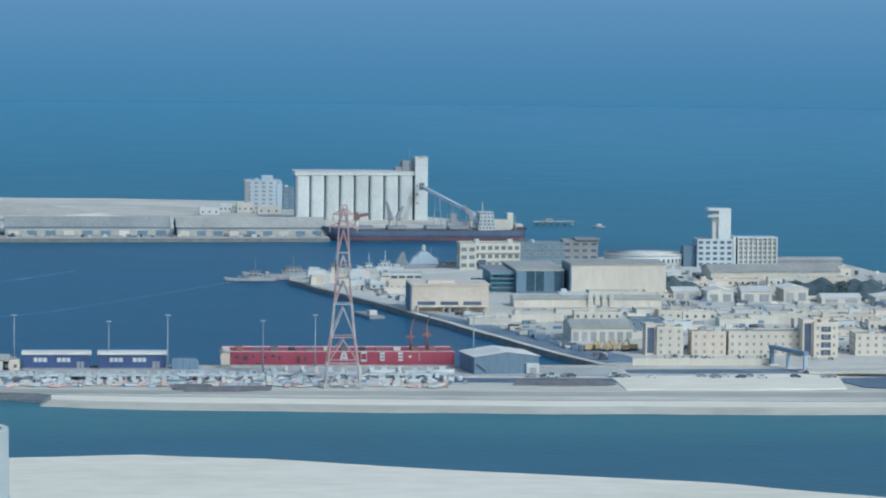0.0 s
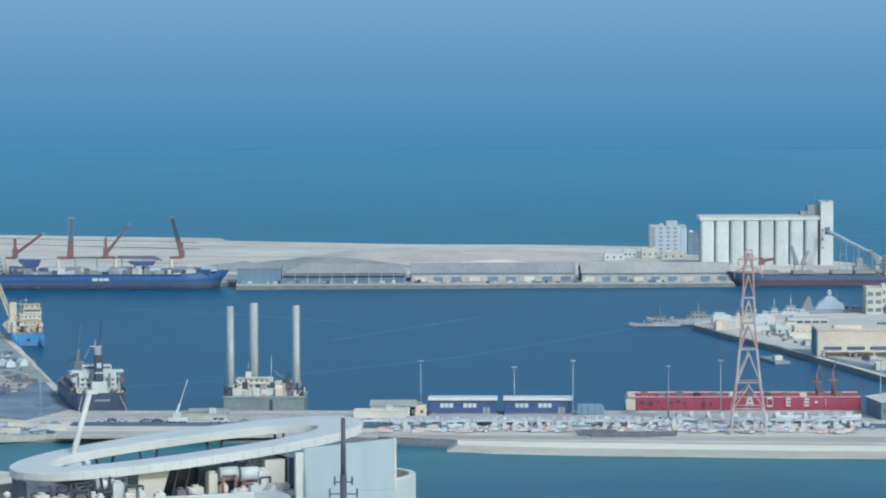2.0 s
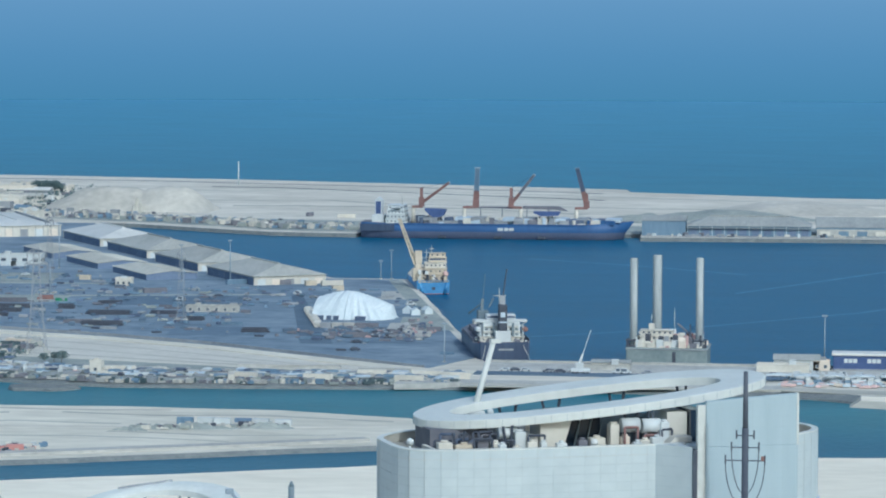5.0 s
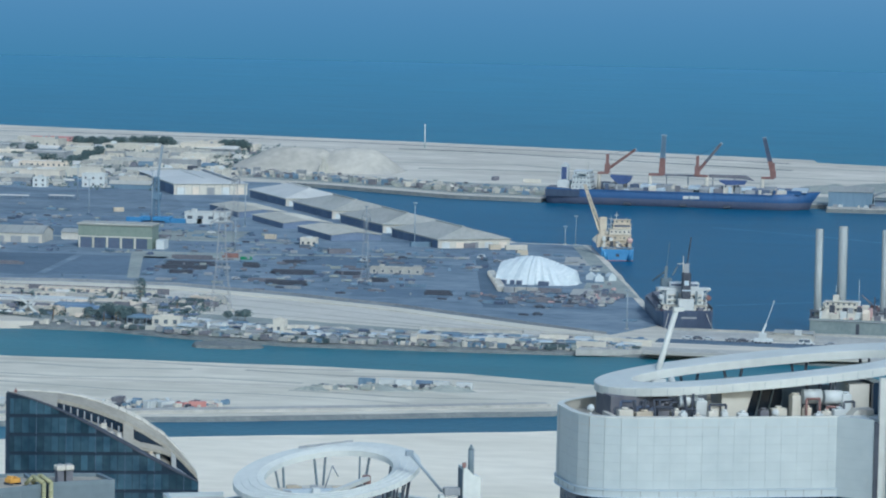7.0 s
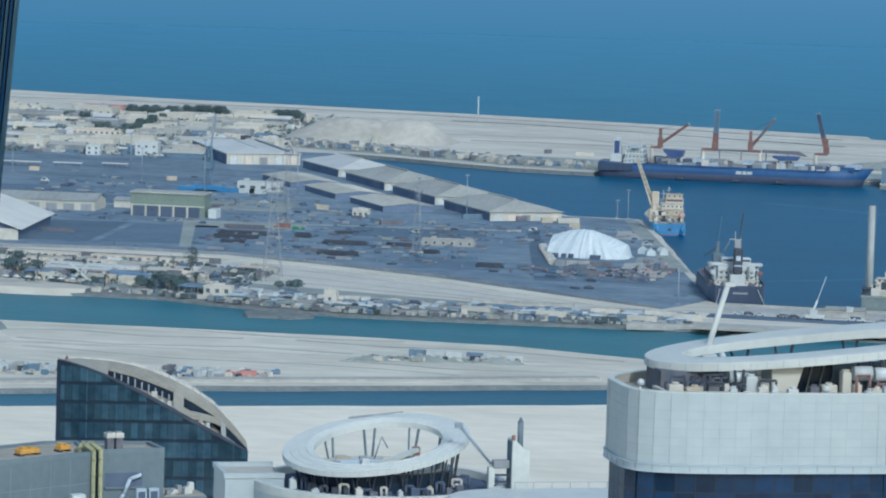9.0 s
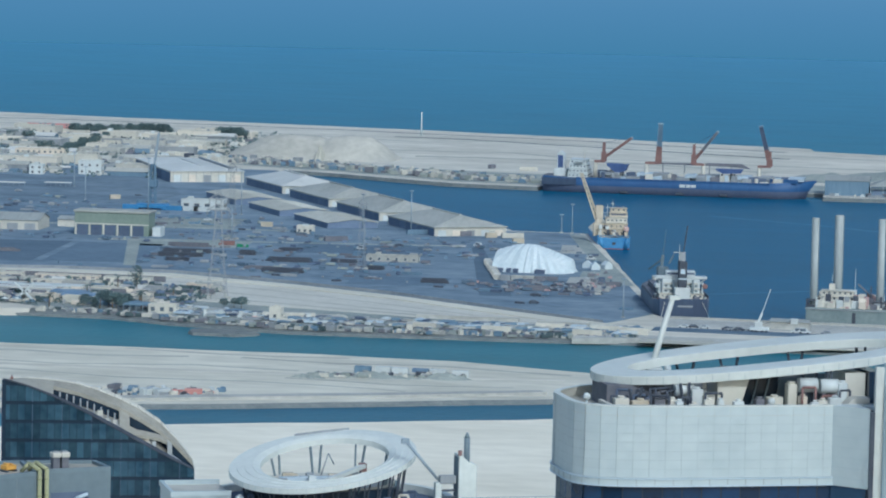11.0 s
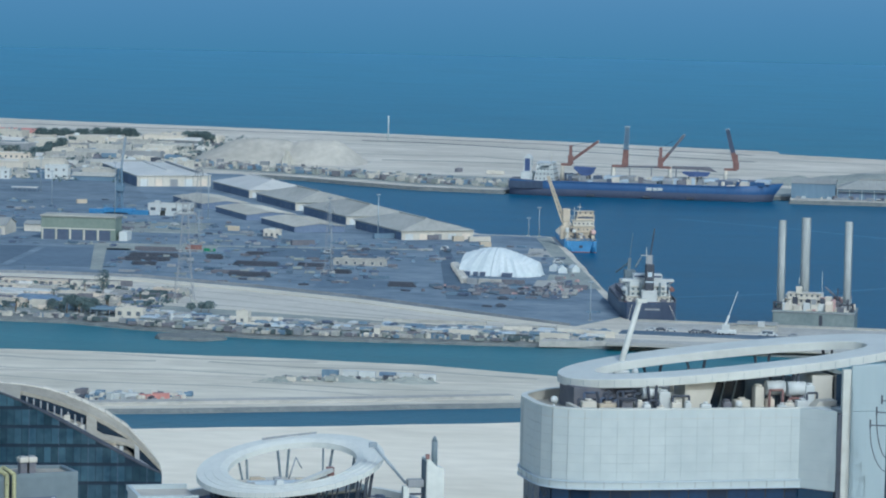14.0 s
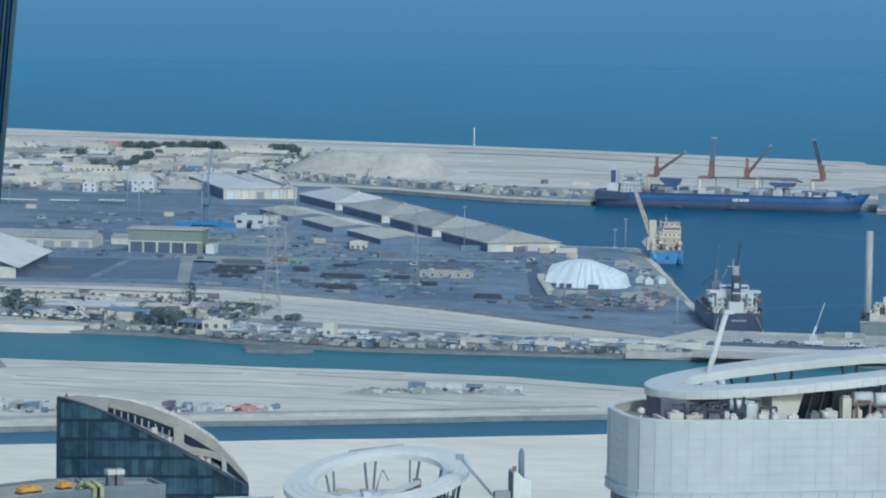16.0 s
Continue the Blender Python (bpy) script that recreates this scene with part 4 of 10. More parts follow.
def ring_plate(pts_out, pts_in, tilt, thick, steps=0, lip=0.0):
    """A tilted ring: tilt = (rise per metre in x, in y)."""
    bm = bmesh.new()
    zt = lambda p: tilt[0] * p[0] + tilt[1] * p[1]
    n = len(pts_out)
    ro = [[bm.verts.new((p[0], p[1], zt(p) + dz)) for p in pts_out] for dz in (0, thick)]
    ri = [[bm.verts.new((p[0], p[1], zt(p) + dz)) for p in pts_in] for dz in (0, thick)]
    mids = []
    for k in range(1, steps + 1):
        f = k / (steps + 1)
        for dz in (0.0, 0.12):
            q = f + (0.004 if dz else -0.004)
            mids.append([bm.verts.new((a[0] + (b[0] - a[0]) * q, a[1] + (b[1] - a[1]) * q, zt(a) + (zt(b) - zt(a)) * q + thick + 0.12 * (k - 1) + dz)) for a, b in zip(pts_out, pts_in)])
    if lip:
        for k, f in ((0, 0.03), (1, 0.97)):
            mids.append([bm.verts.new((a[0] + (b[0] - a[0]) * f, a[1] + (b[1] - a[1]) * f, zt(a) + (zt(b) - zt(a)) * f + thick + lip)) for a, b in zip(pts_out, pts_in)])
    loops = [ro[0], ro[1]] + mids + [ri[1], ri[0]]
    for A, B in zip(loops, loops[1:] + loops[:1]):
        for i in range(n):
            bm.faces.new((A[i], A[(i + 1) % n], B[(i + 1) % n], B[i]))
    bmesh.ops.recalc_face_normals(bm, faces=bm.faces)
    return bm


def panelled_drum(t, pts, z0, z1, rows, cols, keep, core_top=None):
    """Aluminium panels, one plate each, hung on a dark drum; keep picks the part of the wall that the plates cover."""
    bm = bmesh.new()
    prism(bm, pts, z0, core_top or z1)
    part("drum", bm, TOWER_JOINT, t)
    spots, L = by_length(pts, cols)
    w, h = L / cols, (z1 - z0) / rows
    bm = boxes((-w / 2 + 0.012, w / 2 - 0.012, -0.02, 0.0, 0.012, h - 0.012))
    src = None
    rest = bmesh.new()
    for c, (p, nrm) in enumerate(spots):
        a = math.degrees(math.atan2(nrm.y, nrm.x)) + 90
        for r in range(rows):
            m = pose(p.x + nrm.x * 0.02, p.y + nrm.y * 0.02, z0 + r * h, 0, 0, a)
            if keep(p, nrm):
                if src is None:
                    src = part("panel", bm, TOWER_WHITE, t)
                    src.matrix_basis = m
                else:
                    share("panel", src, t, m)
            else:
                v = box(rest, -w / 2 + 0.008, w / 2 - 0.008, -0.02, 0.0, 0.008, h - 0.008)
                bmesh.ops.transform(rest, matrix=m, verts=v)
    tagged(part("panel_rest", rest, TOWER_WHITE, t), kind="stuff")


# the larger tower with the slanting oval ring
t1 = thing("round_tower", -31.5, 344.2, 1.6, 23, "white panelled oval tower with a slanting white roof ring", "tower")
G = 1.6
RIM = 125.95 - G
FOOT = 119.2 - G


def tower_plan(a, b, n=144):
    """An oval with one squarer shoulder, on the side of the city."""
    out = []
    for i in range(n):
        w = 2 * math.pi * i / n
        c, q = math.cos(w), math.sin(w)
        p = 5.5 if c < 0 and q < 0 else 2.05
        out.append((a * abs(c) ** (2 / p) * (1 if c >= 0 else -1), b * abs(q) ** (2 / p) * (1 if q >= 0 else -1)))
    return out


P1 = tower_plan(21.95, 9.8)
panelled_drum(t1, P1, FOOT, RIM - 0.1, 8, 70, lambda p, n: n.y < 0.25 and p.x < 19.5, core_top=RIM - 1.1)
bm = ring_plate([(x * 0.9995, y * 0.999) for x, y in P1], tower_plan(21.5, 9.35), (0, 0), 1.0)
bmesh.ops.translate(bm, verts=bm.verts, vec=(0, 0, RIM - 1.1))
part("parapet", bm, PALE_CONCRETE, t1, "pale parapet round the plant deck")
bm = ring_plate([(x * 1.003, y * 1.006) for x, y in P1], tower_plan(21.4, 9.25), (0, 0), 0.1)
bmesh.ops.translate(bm, verts=bm.verts, vec=(0, 0, RIM - 0.1))
part("coping", bm, RING_WHITE, t1, "thin white coping")
bm = bmesh.new()
prism(bm, tower_plan(21.55, 9.4), RIM - 1.1, RIM - 0.9)
part("plant_deck", bm, ROOF_GRIT, t1)
bm = bmesh.new()
prism(bm, [(x * 1.008, y * 1.016) for x, y in P1], 118.4 - G, FOOT)
part("band", bm, TOWER_WHITE, t1, "white ribbed band under the panels")
for z in (118.4, 119.08):
    bm = bmesh.new()
    prism(bm, [(x * 1.013, y * 1.026) for x, y in P1], z - G, z - G + 0.1)
    part("drip_ledge", bm, CLAD_PALE, t1)
spots, _ = by_length([(x * 1.0085, y * 1.017) for x, y in P1], 62)
bm = bmesh.new()
for p, nrm in spots:
    beam(bm, (p.x, p.y, 118.5 - G), (p.x, p.y, FOOT - 0.1), 0.05)
tagged(part("band_joint", bm, CLAD_GREY, t1), kind="stuff")
Q1 = [(x * 0.985, y * 0.965) for x, y in P1]
bm = bmesh.new()
prism(bm, Q1, 0, 118.4 - G)
gl = part("glazing", bm, BLACK_GLASS, t1, "dark blue glazed storeys below the panels")
spots, L1 = by_length(Q1, 56)
pane_w = L1 / 56
src = None
for p, nrm in spots:
    if nrm.y > 0.1:
        continue
    for r in range(5):
        m = pose(p.x + nrm.x * 0.03, p.y + nrm.y * 0.03, 118.4 - G - 1.9 * (r + 1), 0, 0, math.degrees(math.atan2(nrm.y, nrm.x)) + 90)
        if src is None:
            src = part("pane", boxes((-pane_w / 2 + 0.07, pane_w / 2 - 0.07, -0.03, 0.03, 0.08, 1.82)), TOWER_PANE, gl)
            src.matrix_basis = m
        else:
            share("pane", src, gl, m)
R1o = [(x - 0.77, y + 0.6) for x, y in oval(17.55, 7.4, 132, 2.25)]
R1i = [(x - 1.33, y + 0.3) for x, y in oval(13.5, 4.05, 132, 2.25)]
TILT1 = (0.093, 0.05)
RZ = 128.82 - G
under = lambda x, y: RZ + TILT1[0] * x + TILT1[1] * y
bm = ring_plate(R1o, R1i, TILT1, 0.75, lip=0.06)
bmesh.ops.translate(bm, verts=bm.verts, vec=(0, 0, RZ))
part("roof_ring", bm, RING_WHITE, t1, "slanting flat white ring over the plant deck")
spots, _ = by_length(R1o, 54)
bm = bmesh.new()
for p, nrm in spots:
    z = under(p.x, p.y)
    q = p + nrm * 0.012
    beam(bm, (q.x, q.y, z + 0.05), (q.x, q.y, z + 0.7), 0.03)
tagged(part("fascia_joint", bm, TOWER_JOINT, t1), kind="stuff")
DECK1 = RIM - 0.9
for c, half in ((-7.9, 0.95), (-3.5, 0.95), (3.2, 0.8), (9.9, 0.5)):
    for k in (-1, 1):
        bm = bmesh.new()
        beam(bm, (c + k * 0.12, 4.3, DECK1), (c + k * half, 4.9, under(c + k * half, 4.9) + 0.1), 0.2)
        part("strut", bm, DARK, t1)
for c, half in ((-11.0, 0.45), (1.2, 0.7), (3.1, 0.25), (-15.8, 0.6)):
    for k in (-1, 1):
        bm = bmesh.new()
        beam(bm, (c + k * 0.15, -6.3, DECK1), (c + k * half, -5.9, under(c + k * half, -5.9) + 0.1), 0.2)
        part("strut", bm, DARK, t1)
# stair and lift fin with its ribbed flank, the slot and the splayed wall beside it
fin = bmesh.new()
profile(fin, [(6.2, RIM), (15.35, RIM), (15.35, 130.8 - G), (6.2, 130.25 - G)], -13.0, -12.5)
box(fin, 6.2, 15.35, -13.0, -8.6, 30, RIM)
part("lift_fin", bevelled(fin, 0.06), FIN_METAL, t1, "flat white stair and lift fin")
bm = bmesh.new()
for z in [117.0 - G + 0.97 * k for k in range(14)]:
    box(bm, 6.25, 15.3, -13.008, -12.99, z, z + 0.02)
for k in range(1, 6):
    x = 6.2 + 1.525 * k
    box(bm, x, x + 0.02, -13.008, -12.99, 60, 130.1 - G)
part("fin_joint", bm, TOWER_JOINT, t1)
part("fin_edge", boxes((15.2, 15.4, -13.06, -12.46, RIM, 130.82 - G)), RING_WHITE, t1)
part("fin_return", boxes((5.42, 6.18, -12.9, -8.8, 30, RIM), (5.42, 6.18, -12.9, -12.4, RIM, 129.9 - G)), RING_WHITE, t1)
# the slot is a filled box, its shade given by dark colour
part("slot", boxes((4.98, 5.42, -12.9, -9.0, 30, 125.7 - G)), DARK, t1, "upright slot beside the fin filled with a dark shade colour")
bm = bmesh.new()
prism(bm, [(2.3, -9.75), (4.98, -12.7), (4.98, -9.0), (2.6, -9.0)], 118.4 - G, RIM - 0.02)
part("splayed_wall", bm, TOWER_WHITE, t1)
bm = bmesh.new()
prism(bm, [(2.4, -9.6), (4.9, -12.4), (4.9, -9.0), (2.6, -9.0)], 30, 118.4 - G)
part("splayed_glass", bm, TOWER_GLASS, t1)
bm = bmesh.new()
d = Vector((2.72, -2.95, 0))
for z in [FOOT + 0.96 * k for k in range(7)]:
    beam(bm, Vector((2.31, -9.79, z)), Vector((2.31, -9.79, z)) + d, 0.02)
part("panel_joint", bm, TOWER_JOINT, t1)
# plant under the ring
part("plant_room", boxes((-5.3, -1.1, -3.4, 2.0, DECK1, 128.2 - G)), BLACK_GLASS, t1, "black louvred plant room")
bm = bmesh.new()
for k in range(4):
    beam(bm, (-4.9 + 1.15 * k, -3.55, DECK1), (-4.2 + 1.15 * k, -3.55, 128.2 - G), 0.14)
part("louvre_frame", bm, PANEL_GREY, t1)
bm = bmesh.new()
profile(bm, [(-7.7, DECK1), (-5.5, DECK1), (-4.6, 128.0 - G), (-7.7, 128.0 - G)], -5.6, -2.0)
part("plant_room", bm, OFFWHITE, t1, "pale clad plant room with a slanting edge")
part("plant_room", boxes((-18.0, -12.4, -3.8, 1.6, DECK1, 127.2 - G)), BROWN, t1, "brown louvred plant room")
part("plant_room", boxes((-13.0, -7.8, -1.0, 2.4, DECK1, 127.6 - G)), CLAD_GREY, t1, "grey clad plant room")
part("plant_room", boxes((6.7, 7.9, -7.2, -2.0, DECK1, 128.75 - G)), BLACK_GLASS, t1, "dark glazed machine room")
part("plant_room", boxes((4.6, 6.6, -6.4, -1.0, DECK1, 128.5 - G)), OFFWHITE, t1, "pale clad plant room")
bm = bmesh.new()
profile(bm, [(3.1, DECK1), (6.2, DECK1), (6.2, 126.5 - G), (4.6, 126.45 - G)], -9.0, -7.4)
part("duct_hood", bevelled(bm, 0.06), OFFWHITE, t1, "pale wedge-shaped duct hood")
part("deck_screen", boxes((-1.0, 4.5, -1.6, -1.4, DECK1, 127.9 - G)), PANEL_GREY, t1)
part("deck_kerb", boxes((-18.6, -11.6, -7.6, -7.2, DECK1, DECK1 + 0.7), (-18.6, -18.2, -7.2, -3.0, DECK1, DECK1 + 0.7)), PALE_CONCRETE, t1)
rnd = random.Random(71)
for k in range(16):
    x, h = -18.0 + 0.36 * k, rnd.uniform(0.9, 2.0)
    bm = bmesh.new()
    tube(bm, (x, -5.4 + 0.3 * (k % 3), DECK1), (x, -5.4 + 0.3 * (k % 3), DECK1 + h), 0.13, n=8)
    tube(bm, (x, -5.4 + 0.3 * (k % 3), DECK1 + h), (x + rnd.uniform(0.5, 1.4), -5.0, DECK1 + h), 0.13, n=8)
    part("pipe", bm, (DARK, BROWN, SHADE, DARK)[k % 4], t1)
for x, y, w, d, h, m in ((-17.2, -6.0, 1.4, 1.0, 1.2, OFFWHITE), (-15.4, -6.3, 1.8, 1.0, 1.0, TAN_STEEL), (-13.6, -6.2, 1.1, 0.9, 1.3, BROWN), (-12.4, -6.4, 0.9, 0.9, 1.1, OFFWHITE), (-9.9, -6.0, 1.1, 1.1, 2.0, WHITE), (-8.7, -6.2, 0.9, 1.0, 1.5, OFFWHITE),
                         (-7.9, -7.2, 0.6, 0.7, 1.1, WHITE), (-11.9, -7.2, 0.7, 0.7, 1.0, WHITE), (-10.6, -7.6, 0.8, 0.6, 0.8, OFFWHITE), (-2.0, -5.2, 1.5, 1.0, 1.1, OFFWHITE), (-3.4, -5.0, 0.9, 0.9, 0.9, BROWN), (-0.5, -5.6, 0.9, 1.2, 2.4, OFFWHITE), (0.4, -6.4, 0.8, 0.8, 1.3, BEIGE), (4.2, -6.6, 0.9, 0.9, 2.6, WHITE), (2.2, -7.0, 1.1, 0.8, 1.0, OFFWHITE), (3.2, -7.6, 1.2, 0.8, 1.3, WHITE), (-6.2, -7.4, 1.0, 0.7, 1.0, WHITE), (-9.2, -7.7, 0.9, 0.6, 1.2, OFFWHITE), (1.2, -7.7, 0.8, 0.6, 0.9, WHITE)):
    bm = boxes((x - w / 2, x + w / 2, y - d / 2, y + d / 2, DECK1, DECK1 + h))
    bevelled(bm, 0.07)
    tube(bm, (x, y, DECK1 + h), (x, y, DECK1 + h + 0.2), d * 0.34, d * 0.34, 12)
    part("chiller", bm, m, t1)
for x, y, r, z0, z1 in ((1.0, -6.0, 0.85, 1.6, 3.0), (3.0, -6.2, 0.8, 1.5, 2.9), (-10.9, -5.2, 0.6, 1.2, 2.4)):
    bm = bmesh.new()
    tube(bm, (x - 0.9, y, DECK1 + (z0 + z1) / 2), (x + 0.9, y, DECK1 + (z0 + z1) / 2), (z1 - z0) / 2, n=16)
    tk = part("tank", bm, WHITE, t1, "white lagged tank")
    part("tank_saddle", boxes((x - 0.7, x - 0.5, y - 0.4, y + 0.4, DECK1, DECK1 + z0 + 0.2), (x + 0.5, x + 0.7, y - 0.4, y + 0.4, DECK1, DECK1 + z0 + 0.2)), BROWN, tk)
for x, z, dx in ((-9.3, 1.7, 1.6), (-11.6, 1.3, 0.9), (0.2, 2.2, 1.3), (2.2, 1.4, 1.2), (3.9, 1.9, 1.0), (-14.6, 1.5, 1.8)):
    bm = bmesh.new()
    for p, q in (((x, -7.0, DECK1), (x, -7.0, DECK1 + z)), ((x, -7.0, DECK1 + z), (x + dx, -7.0, DECK1 + z)), ((x + dx, -7.0, DECK1 + z), (x + dx, -7.0, DECK1))):
        tube(bm, p, q, 0.12, n=8)
    part("duct", bm, (BROWN, DARK, RUST, DARK)[int(z * 10) % 4], t1)
bm = bmesh.new()
tube(bm, (-12.3, 4.0, DECK1), (-9.55, 4.0, 134.7 - G), 0.33, 0.26, 10)
box(bm, -9.9, -8.9, 3.7, 4.3, 134.4 - G, 134.8 - G)
part("boom", bm, RING_WHITE, t1, "white leaning cradle boom")
part("boom_foot", bevelled(boxes((-12.2, -10.6, 3.2, 4.8, DECK1, 127.9 - G)), 0.08), WHITE, t1)
for x, y, z in ((-10.0, 3.6, 127.75), (-20.3, -5.2, 126.3), (-3.0, -7.6, 126.0)):
    bm = bmesh.new()
    bmesh.ops.create_uvsphere(bm, u_segments=12, v_segments=8, radius=0.36, matrix=Matrix.Translation((x, y, z - G)))
    tube(bm, (x, y, DECK1), (x, y, z - G - 0.3), 0.1, n=8)
    part("dome_light", bm, WHITE, t1)
# the dark antenna mast with its arms, fixed before the fin
mast = thing("antenna_mast", -16.75, 328.6, 1.6, 0, "dark steel antenna mast with curved arms and insulators", "mast")
bm = bmesh.new()
tube(bm, (0, 0, 0), (0, 0, 127), 0.6, 0.3, 10)
tube(bm, (0, 0, 127), (0, 0, 132.2), 0.26, 0.2, 10)
part("pole", bm, DARK, mast)
for z, r in ((126.3, 0.8), (125.2, 1.25), (124.0, 1.8)):
    bm = bmesh.new()
    beam(bm, (-r, 0, z), (r, 0, z), 0.1)
    for s in (-1, 1):
        beam(bm, (s * r, 0, z - 0.3), (s * r, 0, z + 0.5), 0.15)
    part("cross_arm", bm, DARK, mast)
for s in (-1, 1):
    for r, z in ((1.25, 125.1), (1.8, 123.9)):
        bm = bmesh.new()
        q = [Vector((s * r * math.cos(i / 8 * math.pi / 2), 0, z - 4.2 * math.sin(i / 8 * math.pi / 2))) for i in range(9)]
        sweep(bm, q, [0.09] * 9)
        part("hanger", bm, DARK, mast)
part("insulator", boxes((1.45, 1.75, -0.15, 0.15, 124.0, 124.4)), RUST, mast)

# the lower round tower
t2 = thing("round_tower", -121.2, 556.0, 1.6, 24, "white round tower with a ribbed white roof ring on slanting struts", "tower")
D2 = 76.0
P2 = [(x - 1.0, y) for x, y in oval(20.2, 17.8, 108, 2.0)]
panelled_drum(t2, P2, 60.0, 77.0, 9, 78, lambda p, n: n.y < -0.1, core_top=D2)
bm = ring_plate([(x * 1.004, y * 1.005) for x, y in P2], [((x + 1) * 0.95 - 1, y * 0.945) for x, y in P2], (0, 0), 1.3)
bmesh.ops.translate(bm, verts=bm.verts, vec=(0, 0, D2))
part("parapet", bm, RING_WHITE, t2, "white parapet round the plant deck")
bm = bmesh.new()
prism(bm, [((x + 1) * 0.955 - 1, y * 0.95) for x, y in P2], D2, D2 + 0.12)
part("plant_deck", bm, SHADE, t2)
bm = bmesh.new()
prism(bm, [(x * 0.985, y * 0.985) for x, y in P2], 0, 60.0)
part("glazing", bm, TOWER_GLASS, t2)
R2o = [(x - 1.5, y + 1.0) for x, y in oval(15.0, 12.0, 108)]
R2i = [(x - 1.3, y + 0.5) for x, y in oval(10.3, 8.9, 108)]
TILT2 = (0.135, 0.2)
RZ2 = 83.8 - 1.6
under2 = lambda x, y: RZ2 + TILT2[0] * x + TILT2[1] * y
bm = ring_plate(R2o, R2i, TILT2, 0.9, steps=3)
bmesh.ops.translate(bm, verts=bm.verts, vec=(0, 0, RZ2))
part("roof_ring", bm, RING_WHITE, t2, "ribbed white ring tilted towards the city")
spots, _ = by_length(R2o, 60)
bm = bmesh.new()
for p, nrm in spots:
    z, q = under2(p.x, p.y), p + nrm * 0.015
    beam(bm, (q.x, q.y, z + 0.05), (q.x, q.y, z + 0.85), 0.04)
tagged(part("fascia_joint", bm, TOWER_JOINT, t2), kind="stuff")
part("ring_ledge", ring_plate([(x * 0.3 + 1.0, y * 0.03 + 12.3) for x, y in R2o], [(x * 0.28 + 1.0, y * 0.02 + 12.3) for x, y in R2o], (0.1, 0), 0.3), CLAD_GREY, t2).location = (0, 0, under2(0, 12.3) + 0.9)
for k in range(9):
    w = math.tau * (k + 0.2) / 9
    for j in (-1, 1):
        e = w + j * 0.085
        p, q = Vector((10.9 * math.cos(e) - 1.3, 9.4 * math.sin(e) + 0.5)), Vector((9.6 * math.cos(w + j * 0.02) - 1.3, 8.2 * math.sin(w + j * 0.02) + 0.5))
        bm = bmesh.new()
        beam(bm, (q.x, q.y, D2), (p.x, p.y, under2(p.x, p.y) + 0.1), 0.3)
        part("strut", bm, PANEL_GREY, t2)
for k in range(15):
    w = math.pi * 1.02 + math.pi * 0.96 * (k + 0.5) / 15
    for j in (-1, 1):
        e = w + j * 0.045
        p, q = Vector((13.6 * math.cos(e) - 1.5, 10.8 * math.sin(e) + 1.0)), Vector((12.6 * math.cos(w) - 1.5, 9.9 * math.sin(w) + 1.0))
        bm = bmesh.new()
        beam(bm, (q.x, q.y, D2), (p.x, p.y, under2(p.x, p.y) + 0.1), 0.2)
        part("strut", bm, DARK, t2)
bm = bmesh.new()
prism(bm, [(x - 1.4, y + 1.0) for x, y in oval(12.4, 9.4, 64)], D2, 79.2)
part("plant_wall", bm, BLACK_GLASS, t2, "dark louvred plant wall")
bm = bmesh.new()
prism(bm, [(x - 1.4, y + 1.0) for x, y in oval(11.6, 8.6, 64)], 79.2, 79.5)
part("plant_roof", bm, PALE_CONCRETE, t2)
rnd = random.Random(21)
for k in range(30):
    w = math.pi * 1.06 + math.pi * 0.9 * (k + rnd.uniform(0.1, 0.9)) / 30
    q = rnd.uniform(0.94, 1.12)
    x, y, h, r = 13.4 * q * math.cos(w) - 1.4, 10.6 * q * math.sin(w) + 0.6, rnd.uniform(0.8, 2.2), rnd.uniform(0.3, 0.9)
    bm = bmesh.new()
    if k % 5 == 0:
        box(bm, x - r, x + r, y - 0.6, y + 0.6, D2 + 0.1, D2 + h)
        bevelled(bm, 0.08)
        tube(bm, (x, y, D2 + h), (x, y, D2 + h + 0.25), r * 0.5, n=12)
        part("chiller", bm, rnd.choice((WHITE, OFFWHITE, WHITE)), t2)
    elif k % 5 in (1, 3):
        tube(bm, (x, y, D2 + 0.1), (x, y, D2 + h), 0.22, n=8)
        tube(bm, (x, y, D2 + h), (x + r * 1.6, y - 0.3, D2 + h), 0.22, n=8)
        tube(bm, (x + r * 1.6, y - 0.3, D2 + h), (x + r * 1.6, y - 0.3, D2 + 0.1), 0.22, n=8)
        part("duct", bm, rnd.choice((OFFWHITE, SHADE, DARK, DARK)), t2)
    else:
        box(bm, x - r, x + r, y - 0.5, y + 0.5, D2 + 0.1, D2 + h * 0.7)
        part("louvre_box", bm, rnd.choice((DARK, SHADE, BROWN)), t2)
for k in range(18):
    x, y = rnd.uniform(-9, 6), rnd.uniform(-3.5, 5.0)
    h = rnd.uniform(0.3, 1.2)
    part("roof_unit", bevelled(boxes((x - rnd.uniform(0.4, 1.2), x + 0.7, y - 0.5, y + 0.5, 79.5, 79.5 + h)), 0.06), rnd.choice((WHITE, OFFWHITE, CLAD_PALE, CLAD_GREY, TAN_STEEL)), t2)
bm = bmesh.new()
beam(bm, (-3.5, -5.0, 79.9), (5.5, 2.5, 81.6), 0.9, 0.6)
part("cradle_jib", bm, RING_WHITE, t2)
part("cradle_jib", bevelled(boxes((-8.5, 1.0, 0.2, 1.4, 79.5, 80.3)), 0.06), CLAD_PALE, t2)
bm = bmesh.new()
tube(bm, (-1.5, 3.2, 79.5), (-0.2, 3.2, 83.6), 0.14, 0.1, 8)
